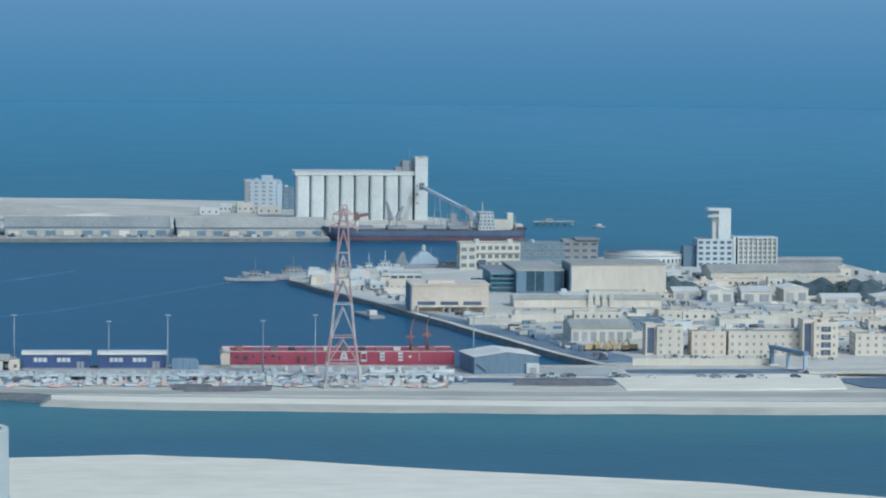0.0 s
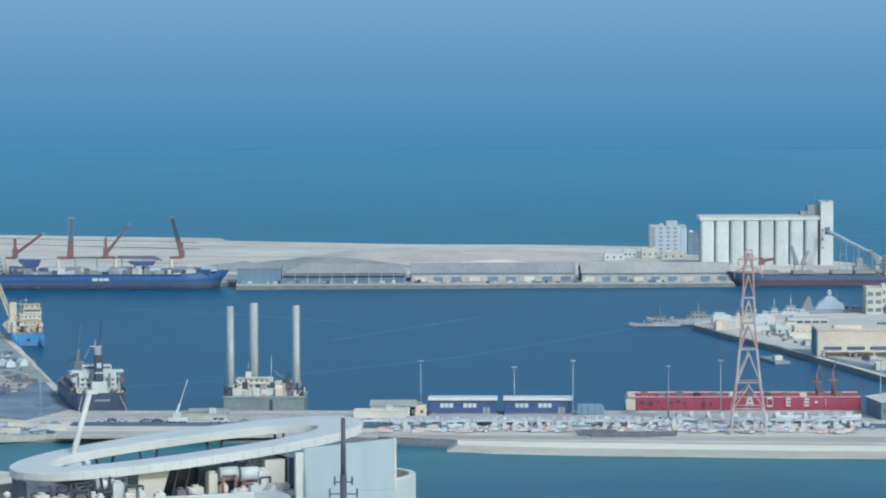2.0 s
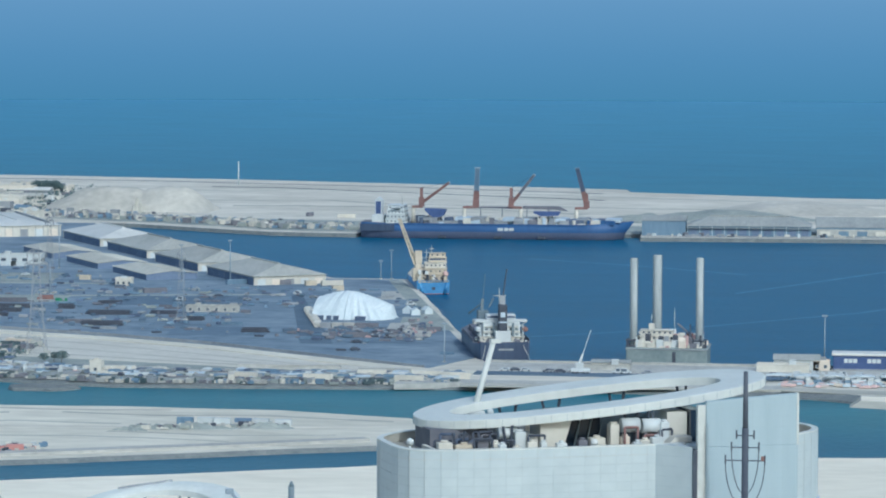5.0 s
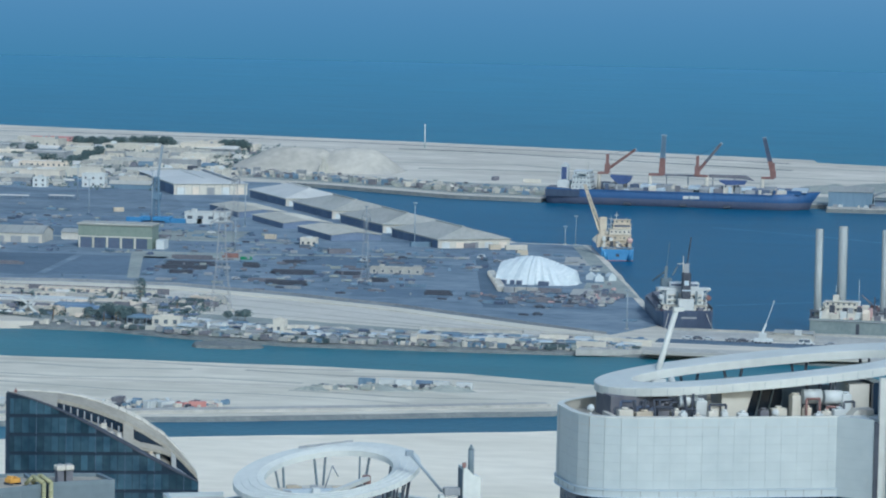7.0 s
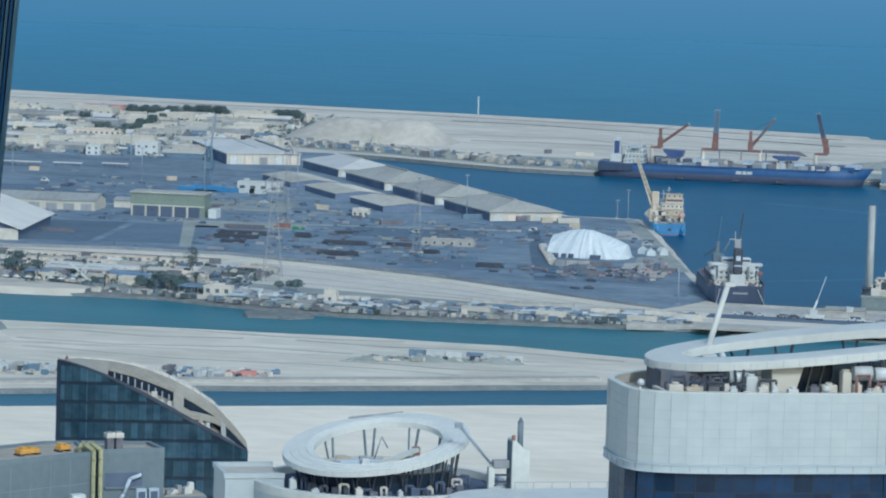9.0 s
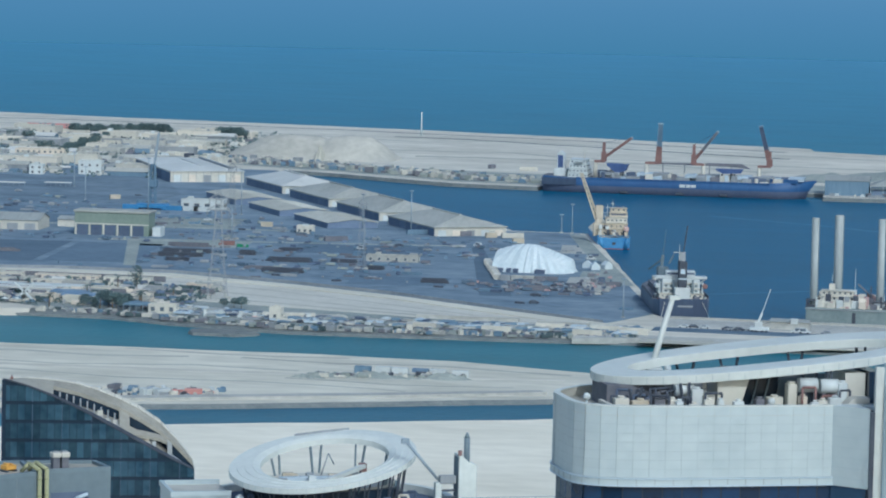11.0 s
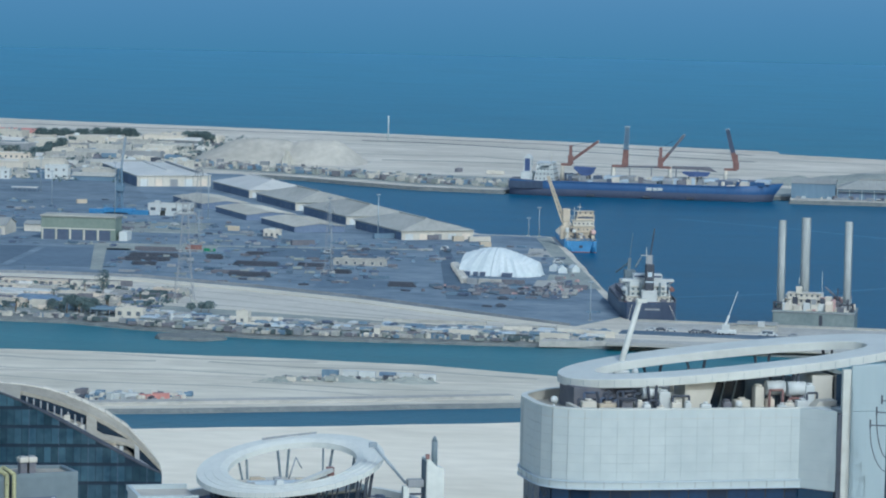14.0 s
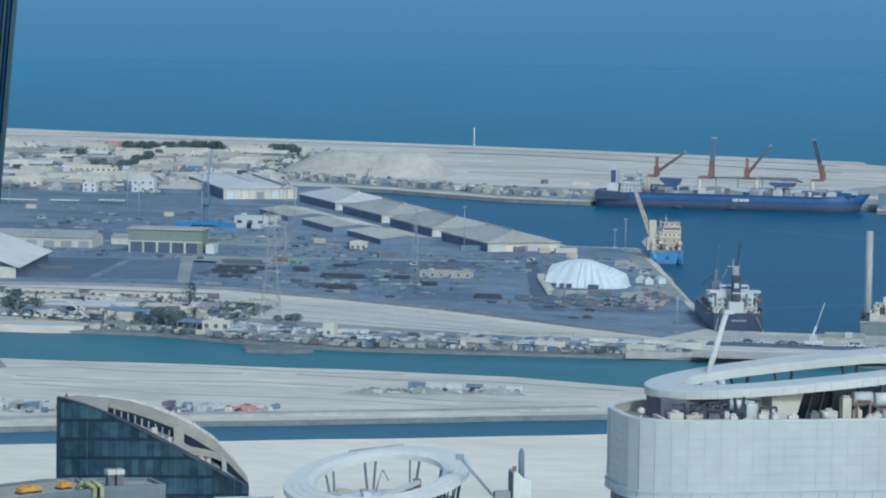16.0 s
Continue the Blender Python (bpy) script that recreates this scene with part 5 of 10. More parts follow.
tube(bm, (-0.2, 3.2, 83.6), (0.8, 3.2, 81.8), 0.12, 0.1, 8)
part("davit", bm, CLAD_GREY, t2)
part("winch", bevelled(boxes((4.8, 6.0, 2.4, 3.6, 80.6, 82.0)), 0.08), RUST, t2)
bm = bmesh.new()
tube(bm, (10.0, -7.4, 87.1), (15.4, -7.4, 80.8), 0.26, 0.22, 8)
box(bm, 9.4, 10.6, -7.8, -7.0, 86.6, 87.4)
part("boom", bm, STEEL, t2, "grey folding cradle boom")
part("boom_head", bevelled(boxes((15.6, 18.2, -8.2, -6.8, 80.2, 81.5)), 0.1), CLAD_GREY, t2)
part("boom_post", bevelled(boxes((14.9, 15.9, -8.0, -6.8, D2 + 0.1, 80.4)), 0.06), RING_WHITE, t2)
part("boom_link", boxes((15.9, 18.6, -7.6, -7.2, 78.9, 79.2), (15.9, 18.6, -7.6, -7.2, 77.8, 78.1)), DARK, t2)
part("side_block", bevelled(boxes((-26.0, -16.5, -0.6, 11, 40, 77.6)), 0.1), TOWER_WHITE, t2, "white flat stair block")
part("side_coping", boxes((-26.2, -25.6, -0.8, 11.2, 77.6, 78.4), (-25.6, -16.5, -0.8, -0.2, 77.6, 78.4), (-25.6, -16.5, 10.6, 11.2, 77.6, 78.4)), TOWER_WHITE, t2)
part("side_roof", boxes((-25.6, -16.5, -0.2, 10.6, 77.6, 77.7)), PALE_CONCRETE, t2)
# lower roof deck with a rounded end in front of the drum
edge = [(6.0 + 9.0 * (1 - math.cos(k * math.pi / 16)), -20.5 + 8.0 * math.sin(k * math.pi / 16)) for k in range(9)]
bm = bmesh.new()
prism(bm, [(x + 0.8, y - 0.8) for x, y in edge] + [(60, -12.0), (60, -48), (6.8, -48)], 30, 76.9)
part("side_deck", bm, TOWER_WHITE, t2, "white lower roof deck with a rounded end")
bm = bmesh.new()
prism(bm, edge + [(60, -11.0), (60, -48), (6.0, -48)], 76.9, 77.7)
part("deck_edge", bm, RING_WHITE, t2)
part("rail", boxes((18, 60, -12.9, -12.8, 78.7, 78.78), *[(x, x + 0.08, -12.9, -12.8, 77.7, 78.7) for x in range(18, 60, 3)]), STEEL, t2)
part("deck_lamp", bevelled(boxes((33.0, 33.5, -20.2, -19.7, 77.7, 79.0)), 0.05), DARK, t2)
bm = bmesh.new()
profile(bm, [(18.5, 60), (21.4, 60), (21.4, 83.2), (20.2, 83.6), (19.0, 84.8), (18.5, 84.8)], -8.6, -5.2)
part("fin", bevelled(bm, 0.08), RING_WHITE, t2, "white upright fin with a dark edge")
part("fin_edge", boxes((18.42, 18.5, -8.4, -5.4, 74, 84.4)), PANEL_GREY, t2)
part("fin_lamp", bevelled(boxes((18.3, 18.9, -8.9, -8.5, 84.8, 85.6)), 0.05), RUST, t2)
bm = bmesh.new()
tube(bm, (20.1, -7.0, 83.4), (20.1, -7.0, 87.4), 0.5, 0.48, 12)
tube(bm, (20.1, -7.0, 87.4), (20.1, -7.0, 88.2), 0.48, 0.12, 12)
part("spike", bm, PANEL_GREY, t2, "dark rounded aerial")

# the glass tower with the sail-shaped top
t3 = thing("glass_tower", -208.4, 658.0, 1.6, 16.2, "dark glass office tower with a sail-shaped white roof crescent", "tower")
W3, D3 = 36.8, 13.0
top_f = lambda u: 79.7 - 8.2 * u - 19.0 * u ** 2 + 10.0 * u ** 3
top_b = lambda u: float(np.interp(u, (0, 0.1, 0.27, 0.39, 0.49, 0.6, 0.71, 0.82, 0.91, 0.98, 1.02), (77.9, 78.3, 78.0, 77.35, 76.3, 74.8, 72.8, 70.1, 66.7, 63.4, 61.2)))
N3 = 32
bm = bmesh.new()
cols = [(W3 * i / N3, top_f(i / N3)) for i in range(N3 + 1)]
lo = [bm.verts.new((x, 0, 0)) for x, z in cols]
hi = [bm.verts.new((x, 0, z)) for x, z in cols]
lo2 = [bm.verts.new((x, D3, 0)) for x, z in cols]
hi2 = [bm.verts.new((x, D3, top_b(i / N3))) for i, (x, z) in enumerate(cols)]
for i in range(N3):
    bm.faces.new((lo[i], lo[i + 1], hi[i + 1], hi[i]))
    bm.faces.new((lo2[i + 1], lo2[i], hi2[i], hi2[i + 1]))
bm.faces.new((lo2[0], lo[0], hi[0], hi2[0]))
bm.faces.new((lo[N3], lo2[N3], hi2[N3], hi[N3]))
body = part("glazing", bm, BLACK_GLASS, t3)
STOREY = 3.62
src = None
for i in range(26):
    u0, u1 = i / 26, (i + 1) / 26
    top = min(top_f(u0), top_f(u1)) - 0.1
    for k in range(13):
        z1 = 79.0 - STOREY * k - 0.45
        z0 = z1 - STOREY + 0.62
        if z0 > top - 0.6:
            continue
        if z1 <= top:
            m = pose(W3 * (u0 + u1) / 2, -0.03, z0)
            if src is None:
                src = part("pane", boxes((-W3 / 52 + 0.05, W3 / 52 - 0.05, -0.04, 0.04, 0, STOREY - 0.62)), TEAL_PANE, body)
                src.matrix_basis = m
            else:
                share("pane", src, body, m)
        else:
            # cut along the sloping eave
            bm = bmesh.new()
            profile(bm, [(W3 * u0 + 0.05, z0), (W3 * u1 - 0.05, z0), (W3 * u1 - 0.05, max(z0 + 0.05, min(z1, top_f(u1) - 0.12))), (W3 * u0 + 0.05, max(z0 + 0.1, min(z1, top_f(u0) - 0.12)))], -0.07, 0.01)
            part("pane", bm, TEAL_PANE, body)
for k in range(13):
    z = 79.0 - STOREY * k - 0.25
    u = 1.0
    for i in range(200):
        if top_f(i / 200) < z + 0.3:
            u = i / 200
            break
    if u > 0.03:
        part("spandrel", boxes((0.9, W3 * u, -0.16, 0.02, z - 0.22, z + 0.2)), BLACK_GLASS, body)
for i in range(1, 26):
    u = i / 26
    part("mullion", boxes((W3 * u - 0.04, W3 * u + 0.04, -0.14, 0.02, 25, top_f(u) - 0.1)), BLACK_GLASS if i % 4 else SHADE, body)
part("corner_post", boxes((-0.2, 0.6, -0.3, 0.3, 0, 79.6)), BLACK_GLASS, t3)


def sail_strip(f0, f1, lift, thick, u0=0.0, u1=1.0, n=30):
    """A strip of the sloping roof between the depths f0 and f1 (0 front, 1 back), each one number or a pair for both ends."""
    bm = bmesh.new()
    loops = []
    for i in range(n + 1):
        w = i / n
        u = u0 + (u1 - u0) * w
        q = []
        for f in (f0, f1):
            f = f[0] + (f[1] - f[0]) * w if isinstance(f, tuple) else f
            z = top_f(u) + (top_b(u) - top_f(u)) * (f ** 0.75 if f > 0 else 0.8 * f) + lift
            q += [(W3 * u, D3 * f, z), (W3 * u, D3 * f, z + thick)]
        loops.append([bm.verts.new(p) for p in q])
    for a, b in zip(loops, loops[1:]):
        for i, j in ((0, 1), (1, 3), (3, 2), (2, 0)):
            bm.faces.new((a[i], a[j], b[j], b[i]))
    for q in (loops[0], loops[-1]):
        bm.faces.new((q[0], q[1], q[3], q[2]))
    bmesh.ops.recalc_face_normals(bm, faces=bm.faces)
    return bm


part("roof_edge", sail_strip(-0.02, 0.04, 0.0, 0.25), DARK, t3, "dark sloping eave rail")
part("roof_plate", sail_strip(0.04, 0.93, -0.1, 0.35, 0.0, 0.26), ROOF_GRIT, t3, "pale flat roof plate")
part("roof_crescent", sail_strip((0.5, 0.6), 0.93, -0.5, 0.75, 0.26, 0.62), ROOF_GRIT, t3, "pale crescent roof beam")
part("roof_crescent", sail_strip((0.6, 0.62), 0.93, -0.5, 0.75, 0.62, 1.0), ROOF_GRIT, t3, "pale crescent roof beam")
for i in range(24):
    part("crest_plate", sail_strip(0.9, 1.0, 0.1 + 0.05 * (i % 2), 0.3, i / 24, (i + 0.93) / 24, 3), OFFWHITE, t3)
part("well", sail_strip(0.04, 0.62, -2.4, 0.2, 0.26, 0.99), ROOF_GRIT, t3, "sunken roof terrace")
part("louvre_wall", sail_strip((0.48, 0.58), (0.5, 0.6), -2.2, 1.75, 0.26, 0.6), BLACK_GLASS, t3)
part("inner_kerb", sail_strip(0.05, 0.1, -0.7, 0.5, 0.26, 0.62), CONCRETE, t3)
for i in range(9):
    u = 0.29 + i * 0.036
    part("louvre_post", sail_strip((0.4, 0.405), (0.43, 0.435), -2.2, 1.9, u, u + 0.008, 2), CLAD_GREY, t3)
part("web_column", sail_strip(0.06, 0.64, -2.0, 1.9, 0.605, 0.66, 4), ROOF_GRIT, t3, "pale rounded roof web")
part("roof_rib", sail_strip((0.03, 0.48), (0.16, 0.6), -0.7, 0.65, 0.66, 0.86), ROOF_GRIT, t3, "pale slanting inner rib")
part("louvre_wall", sail_strip(0.58, 0.6, -2.2, 1.7, 0.66, 0.99), BLACK_GLASS, t3)
part("web_column", sail_strip(0.04, 0.6, -2.0, 1.9, 0.86, 0.885, 3), CONCRETE, t3)
part("roof_rib", sail_strip(0.1, 0.2, -0.9, 0.5, 0.885, 0.95), CLAD_GREY, t3)
rnd = random.Random(33)
for i in range(11):
    u, f = rnd.uniform(0.46, 0.6), rnd.uniform(0.12, 0.34)
    z = top_f(u) + (top_b(u) - top_f(u)) * f ** 0.75 - 2.3
    w = rnd.uniform(0.4, 1.1)
    part("air_unit", bevelled(boxes((W3 * u - w / 2, W3 * u + w / 2, D3 * f - 0.4, D3 * f + 0.4, z, z + rnd.uniform(1.0, 1.9))), 0.05), rnd.choice((OFFWHITE, CLAD_GREY, PALE_CONCRETE)), t3)
for i in range(10):
    u, f = rnd.uniform(0.68, 0.8), rnd.uniform(0.1, 0.45)
    z = top_f(u) + (top_b(u) - top_f(u)) * f ** 0.75 - 2.3
    part("air_unit", bevelled(boxes((W3 * u - 0.4, W3 * u + 0.4, D3 * f - 0.4, D3 * f + 0.4, z, z + rnd.uniform(0.8, 1.7))), 0.05), rnd.choice((WHITE, BROWN, OFFWHITE, TAN_STEEL)), t3)
bm = bmesh.new()
tube(bm, (1.6, 3, 78.9), (1.6, 3, 80.2), 0.14, 0.1, 6)
box(bm, 1.3, 1.9, 2.7, 3.3, 79.4, 79.8)
part("beacon", bm, RUST, t3)

# the grey block with the plant roof: two wings that meet at a blunt angle, and a lower deck
t4 = thing("office_block", -144.5, 472.7, 1.6, 0, "grey panelled office block with yellow roof cradles and pipes", "tower")
TOP4 = 93.8 - G
wing_a = [(0, 0), (-17, -24.7), (-26, -18.6), (-9.2, 6.4), (-5.0, 9.0)]
wing_b = [(0.4, 1.47), (8.3, 7.0), (4.6, 12.2), (-4.6, 8.8)]
for w, z in ((wing_a, TOP4), (wing_b, TOP4 + 0.02)):
    bm = bmesh.new()
    prism(bm, w, 0, z - 0.6)
    part("wall", bm, PANEL_GREY, t4)
    c = Vector((sum(p[0] for p in w) / len(w), sum(p[1] for p in w) / len(w)))
    inn = [Vector(p) + (c - Vector(p)).normalized() * 0.7 for p in w]
    rp = ring_plate(w, [(p.x, p.y) for p in inn], (0, 0), 0.6)
    bmesh.ops.translate(rp, verts=rp.verts, vec=(0, 0, z - 0.6))
    part("parapet", rp, PANEL_GREY, t4)
    bm = bmesh.new()
    prism(bm, [(p.x, p.y) for p in inn], z - 0.6, z - 0.45)
    part("roof", bm, ROOF_GRIT, t4)
MA, MB = pose(-152.2 + 144.5, 461.5 - 472.7, 0, 0, 0, 55.5), pose(-143.3 + 144.5, 474.7 - 472.7, 0, 0, 0, 35.2)


def on_wing(name, bm, mat, m, label=""):
    ob = part(name, bm, mat, t4, label)
    ob.matrix_basis = m
    return ob


for k in range(9):
    on_wing("wall_joint", boxes((-14 + 3.4 * k, -13.96 + 3.4 * k, -0.02, 0.01, 60, TOP4 - 0.7)), CLAD_GREY, MA)
for k in range(5):
    on_wing("wall_joint", boxes((-14, 13.4, -0.02, 0.01, TOP4 - 4.4 - 3.6 * k, TOP4 - 4.36 - 3.6 * k)), CLAD_GREY, MA)
on_wing("roof_block", bevelled(boxes((-12, -3.4, 4.5, 10.5, TOP4 - 0.5, TOP4 + 1.8)), 0.15), PANEL_GREY, MA)
for x, w in ((5.9, 1.7), (12.0, 0.9)):
    bm = boxes((x - w, x + w, 3.9, 5.3, TOP4 - 0.2, TOP4 + 0.45), (x - w * 0.75, x - w * 0.2, 4.1, 5.1, TOP4 + 0.45, TOP4 + 0.75), (x + w * 0.1, x + w * 0.55, 4.1, 5.1, TOP4 + 0.45, TOP4 + 0.65))
    bevelled(bm, 0.08)
    cr = on_wing("roof_cradle", bm, CRADLE_ORANGE, MA, "yellow window-cleaning cradle")
    part("rail_shoe", boxes((x - w - 0.1, x - w * 0.6, 3.9, 5.3, TOP4 - 0.45, TOP4 - 0.2), (x + w * 0.6, x + w + 0.1, 3.9, 5.3, TOP4 - 0.45, TOP4 - 0.2)), DARK, cr)
for x in (13.5, 14.75):
    bm = bmesh.new()
    tube(bm, (x, -0.42, 50), (x, -0.42, TOP4 + 0.2), 0.3, 0.3, 10)
    tube(bm, (x, -0.42, TOP4 + 0.15), (x - 0.6, 1.2, TOP4 + 1.0), 0.32, 0.3, 10)
    tube(bm, (x - 0.6, 1.2, TOP4 + 1.0), (x - 1.0, 2.4, TOP4 - 0.2), 0.3, 0.28, 10)
    for k in range(8):
        tube(bm, (x, -0.42, TOP4 - 1 - 2.2 * k), (x, -0.42, TOP4 - 1.16 - 2.2 * k), 0.36, 0.36, 10)
    on_wing("riser_pipe", bm, PIPE_OLIVE, MA, "olive lagged riser pipe")
for x in (1.6, 2.9):
    on_wing("unit_frame", bevelled(boxes((x - 0.5, x + 0.5, 2.4, 3.6, TOP4 - 0.45, TOP4 + 1.2)), 0.05), BROWN, MB)
    on_wing("air_unit", bevelled(boxes((x - 0.62, x + 0.62, 2.2, 3.8, TOP4 + 1.2, TOP4 + 1.9)), 0.1), OFFWHITE, MB)
    on_wing("fan_top", boxes((x - 0.4, x + 0.4, 2.6, 3.4, TOP4 + 1.9, TOP4 + 2.05)), CLAD_GREY, MB)
# flush dark panel: the recess shade is in its colour
on_wing("recess", boxes((0.05, 5.5, -0.03, 0.1, 88.55 - G, 90.5 - G)), SHADE, MB, "opening painted dark like a shaded recess")
on_wing("recess_sill", boxes((0.05, 5.6, -0.3, 0.02, 88.3 - G, 88.55 - G)), PANEL_GREY, MB)
bm = bmesh.new()
for p, q in (((2.2, -0.45, 86.9 - G), (2.7, -0.45, 87.6 - G)), ((2.7, -0.45, 87.6 - G), (3.6, -0.45, 89.7 - G)), ((3.6, -0.45, 89.7 - G), (5.2, -0.45, 90.2 - G))):
    tube(bm, p, q, 0.26, n=10)
on_wing("duct", bm, CLAD_PALE, MB, "pale bent air duct")
for x in (5.2, 7.0):
    vc = on_wing("vent_cabinet", bevelled(boxes((x - 0.75, x + 0.75, -0.9, 0.0, 85.6 - G, 88.3 - G)), 0.06), CLAD_PALE, MB, "pale vent cabinet")
    part("louvre", boxes((x - 0.5, x + 0.5, -0.93, -0.9, 86.6 - G, 87.9 - G)), SHADE, vc)
on_wing("vent_cabinet", bevelled(boxes((-5.7, -3.7, -3.4, -1.8, 82 - G, 88.2 - G)), 0.08), WHITE, MB, "white vent cabinet")
on_wing("lower_deck", bevelled(boxes((-16, 11.4, -3.6, -0.02, 20, 85.9 - G)), 0.05), PANEL_GREY, MB)
on_wing("lower_parapet", boxes((-16, 11.5, -3.7, -3.3, 85.9 - G, 86.6 - G), (11.1, 11.5, -3.3, 0, 85.9 - G, 86.6 - G)), CLAD_GREY, MB)
on_wing("end_wing", bevelled(boxes((8.75, 15.2, 0.3, 7.0, 20, 86.8 - G)), 0.05), PANEL_GREY, MB)
on_wing("end_roof", boxes((8.9, 15.0, 0.5, 6.8, 86.8 - G, 86.95 - G)), ROOF_GRIT, MB)
# end recess likewise drawn by a dark panel, shade painted in
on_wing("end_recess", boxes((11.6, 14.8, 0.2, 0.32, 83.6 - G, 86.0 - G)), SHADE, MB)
rnd = random.Random(45)
for k in range(9):
    x, y, h = 9.2 + 0.65 * k, rnd.uniform(1.2, 5.5), rnd.uniform(0.4, 1.3)
    on_wing("roof_unit", bevelled(boxes((x - 0.35, x + 0.35, y - 0.5, y + 0.5, 86.95 - G, 86.95 - G + h)), 0.05), (OFFWHITE, CLAD_GREY, WHITE)[k % 3], MB)

# the leaning dark tower, its ribbed wall close by
t5 = thing("ribbed_tower", -31.9, 95.0, 1.6, 0, "dark leaning glass tower with close upright ribs", "tower")
LEAN = 0.083
zl, zh = 100.0, 205.0
xe = lambda z: (z - 161.1) * LEAN
bm = bmesh.new()
v = []
for z in (0.0, zh):
    x1 = xe(z)
    for dx, y in ((-14, 0), (0, 0), (-5.5, 9), (-19, 9)):
        v.append(bm.verts.new((x1 + dx, y, z - 1.6)))
for q in ((3, 2, 1, 0), (4, 5, 6, 7), (0, 1, 5, 4), (1, 2, 6, 5), (2, 3, 7, 6), (3, 0, 4, 7)):
    bm.faces.new([v[i] for i in q])
part("wall", bm, BLACK_GLASS, t5)
for i in range(40):
    bm = bmesh.new()
    dx = -0.04 - 0.118 * i
    beam(bm, (xe(zl) + dx, -0.08, zl), (xe(zh) + dx, -0.08, zh - 2), 0.045, 0.16)
    part("rib", bm, TOWER_PANE if i % 2 else TEAL_PANE, t5, "dark blue metal rib")



# ---- paved ground ----
slab("pavement", [(-197, 1556), (-289, 1946), (-331, 1946), (-366, 2012), (-497, 2245), (-556, 2352), (-780, 2350), (-900, 2100), (-1000, 1720), (-640, 1650), (-540, 1632), (-437, 1645), (-376, 1618), (-321, 1588), (-257, 1538), (-213, 1506)],
     LAND + 0.25, 0.6, YARD, "dark worn paving of the cargo yard", "yard")
slab("road", [(-1000, 1608), (-640, 1622), (-545, 1612), (-494, 1624), (-437, 1628), (-376, 1603), (-321, 1573), (-257, 1524), (-213, 1490), (-190, 1486), (-190, 1500), (-206, 1503), (-257, 1538), (-321, 1585), (-376, 1615), (-437, 1641), (-494, 1641), (-545, 1628), (-640, 1646), (-1000, 1650)],
     LAND + 0.5, 0.8, BLEACHED, "pale concrete perimeter road along the cargo yard", "road")
slab("road", [(-190, 1490), (20, 1486), (180, 1480), (900, 1470), (900, 1486), (180, 1495), (20, 1500), (-190, 1503)], LAND + 0.3, 0.5, ASPHALT, "grey coastal road behind the beach", "road")
slab("road", [(-190, 1446), (-60, 1452), (-20, 1441), (180, 1430), (900, 1412), (900, 1430), (180, 1446), (-20, 1455), (-60, 1462), (-190, 1462)], LAND + 0.2, 0.4, SCRAPED, "grey gravel shore track", "road")
slab("pavement", [(-186, 1508), (213, 1503), (213, 1538), (-188, 1538)], LAND + 0.2, 0.5, CONCRETE, "stained concrete quay apron", "quay")
slab("pavement", [(98, 1976), (118, 1901), (138, 1835), (168, 1719), (194, 1614), (212, 1556), (232, 1562), (214, 1620), (190, 1722), (160, 1835), (140, 1905), (122, 1978)], LAND + 0.25, 0.5, YARD, "grey ship-repair quay with crane rails", "quay")
slab("pavement", [(-183, 2292), (85, 2307), (130, 2311), (128, 2330), (85, 2322), (-183, 2306)], LAND + 0.25, 0.5, CONCRETE, "pale concrete cargo quay", "quay")
slab("pavement", [(-600, 2398), (-520, 2366), (-470, 2340), (-425, 2312), (-372, 2306), (-366, 2321), (-184, 2321), (-182, 2307), (128, 2330), (200, 2344), (200, 2395), (90, 2390), (-190, 2390), (-420, 2410), (-560, 2440)], LAND + 0.15, 0.4, GRAVEL, "grey gravelled cargo ground behind the quay", "yard")
slab("ground", [(232, 1546), (440, 1546), (440, 2040), (300, 2100), (200, 2050), (130, 1990), (150, 1905), (165, 1830), (195, 1730), (218, 1640)], LAND + 0.12, 0.4, PALE_CONCRETE, "stained grey ground of the dockyard", "yard")
slab("road", [(170, 1790), (330, 1800), (600, 1790), (600, 1812), (330, 1822), (170, 1812)], LAND + 0.3, 0.5, PALE_CONCRETE, "pale dusty dockyard road", "road")
slab("road", [(225, 1672), (330, 1676), (600, 1670), (600, 1692), (330, 1700), (225, 1694)], LAND + 0.3, 0.5, PALE_CONCRETE, "pale dusty dockyard road", "road")
slab("pavement", [(-760, 2230), (-600, 2230), (-560, 2120), (-560, 2035), (-640, 2035), (-800, 2035)], LAND + 0.45, 0.4, YARD, "blue-grey storage yard in bays", "yard")

slab("road", [(216, 1516), (229, 1514), (291, 1517), (440, 1520), (440, 1530), (296, 1531), (234, 1529), (216, 1528)], LAND + 0.36, 0.5, YARD, "dark service road below the dockyard wall", "road")
slab("pavement", [(98, 1972), (106, 1940), (125, 1870), (144, 1812), (150, 1850), (155, 1940), (132, 1976), (112, 1992)], LAND + 0.42, 0.5, PALE_CONCRETE, "pale concrete apron out to the point", "quay")
slab("pavement", [(148, 1800), (176, 1736), (196, 1664), (203, 1670), (186, 1744), (160, 1806)], LAND + 0.42, 0.5, PALE_CONCRETE, "pale concrete strip along the repair quay", "quay")
slab("pavement", [(-217, 1447), (-190, 1456), (-60, 1452), (-60, 1465), (-190, 1468), (-217, 1466)], LAND + 0.45, 2.4, CONCRETE, "pale concrete quay along the channel", "quay")
slab("ground", [(206, 1453), (262, 1453), (298, 1456), (305, 1514), (262, 1507), (206, 1500)], LAND + 0.42, 0.6, BRIGHT_SAND, "pale bare sand bank beside the ramp", "ground")
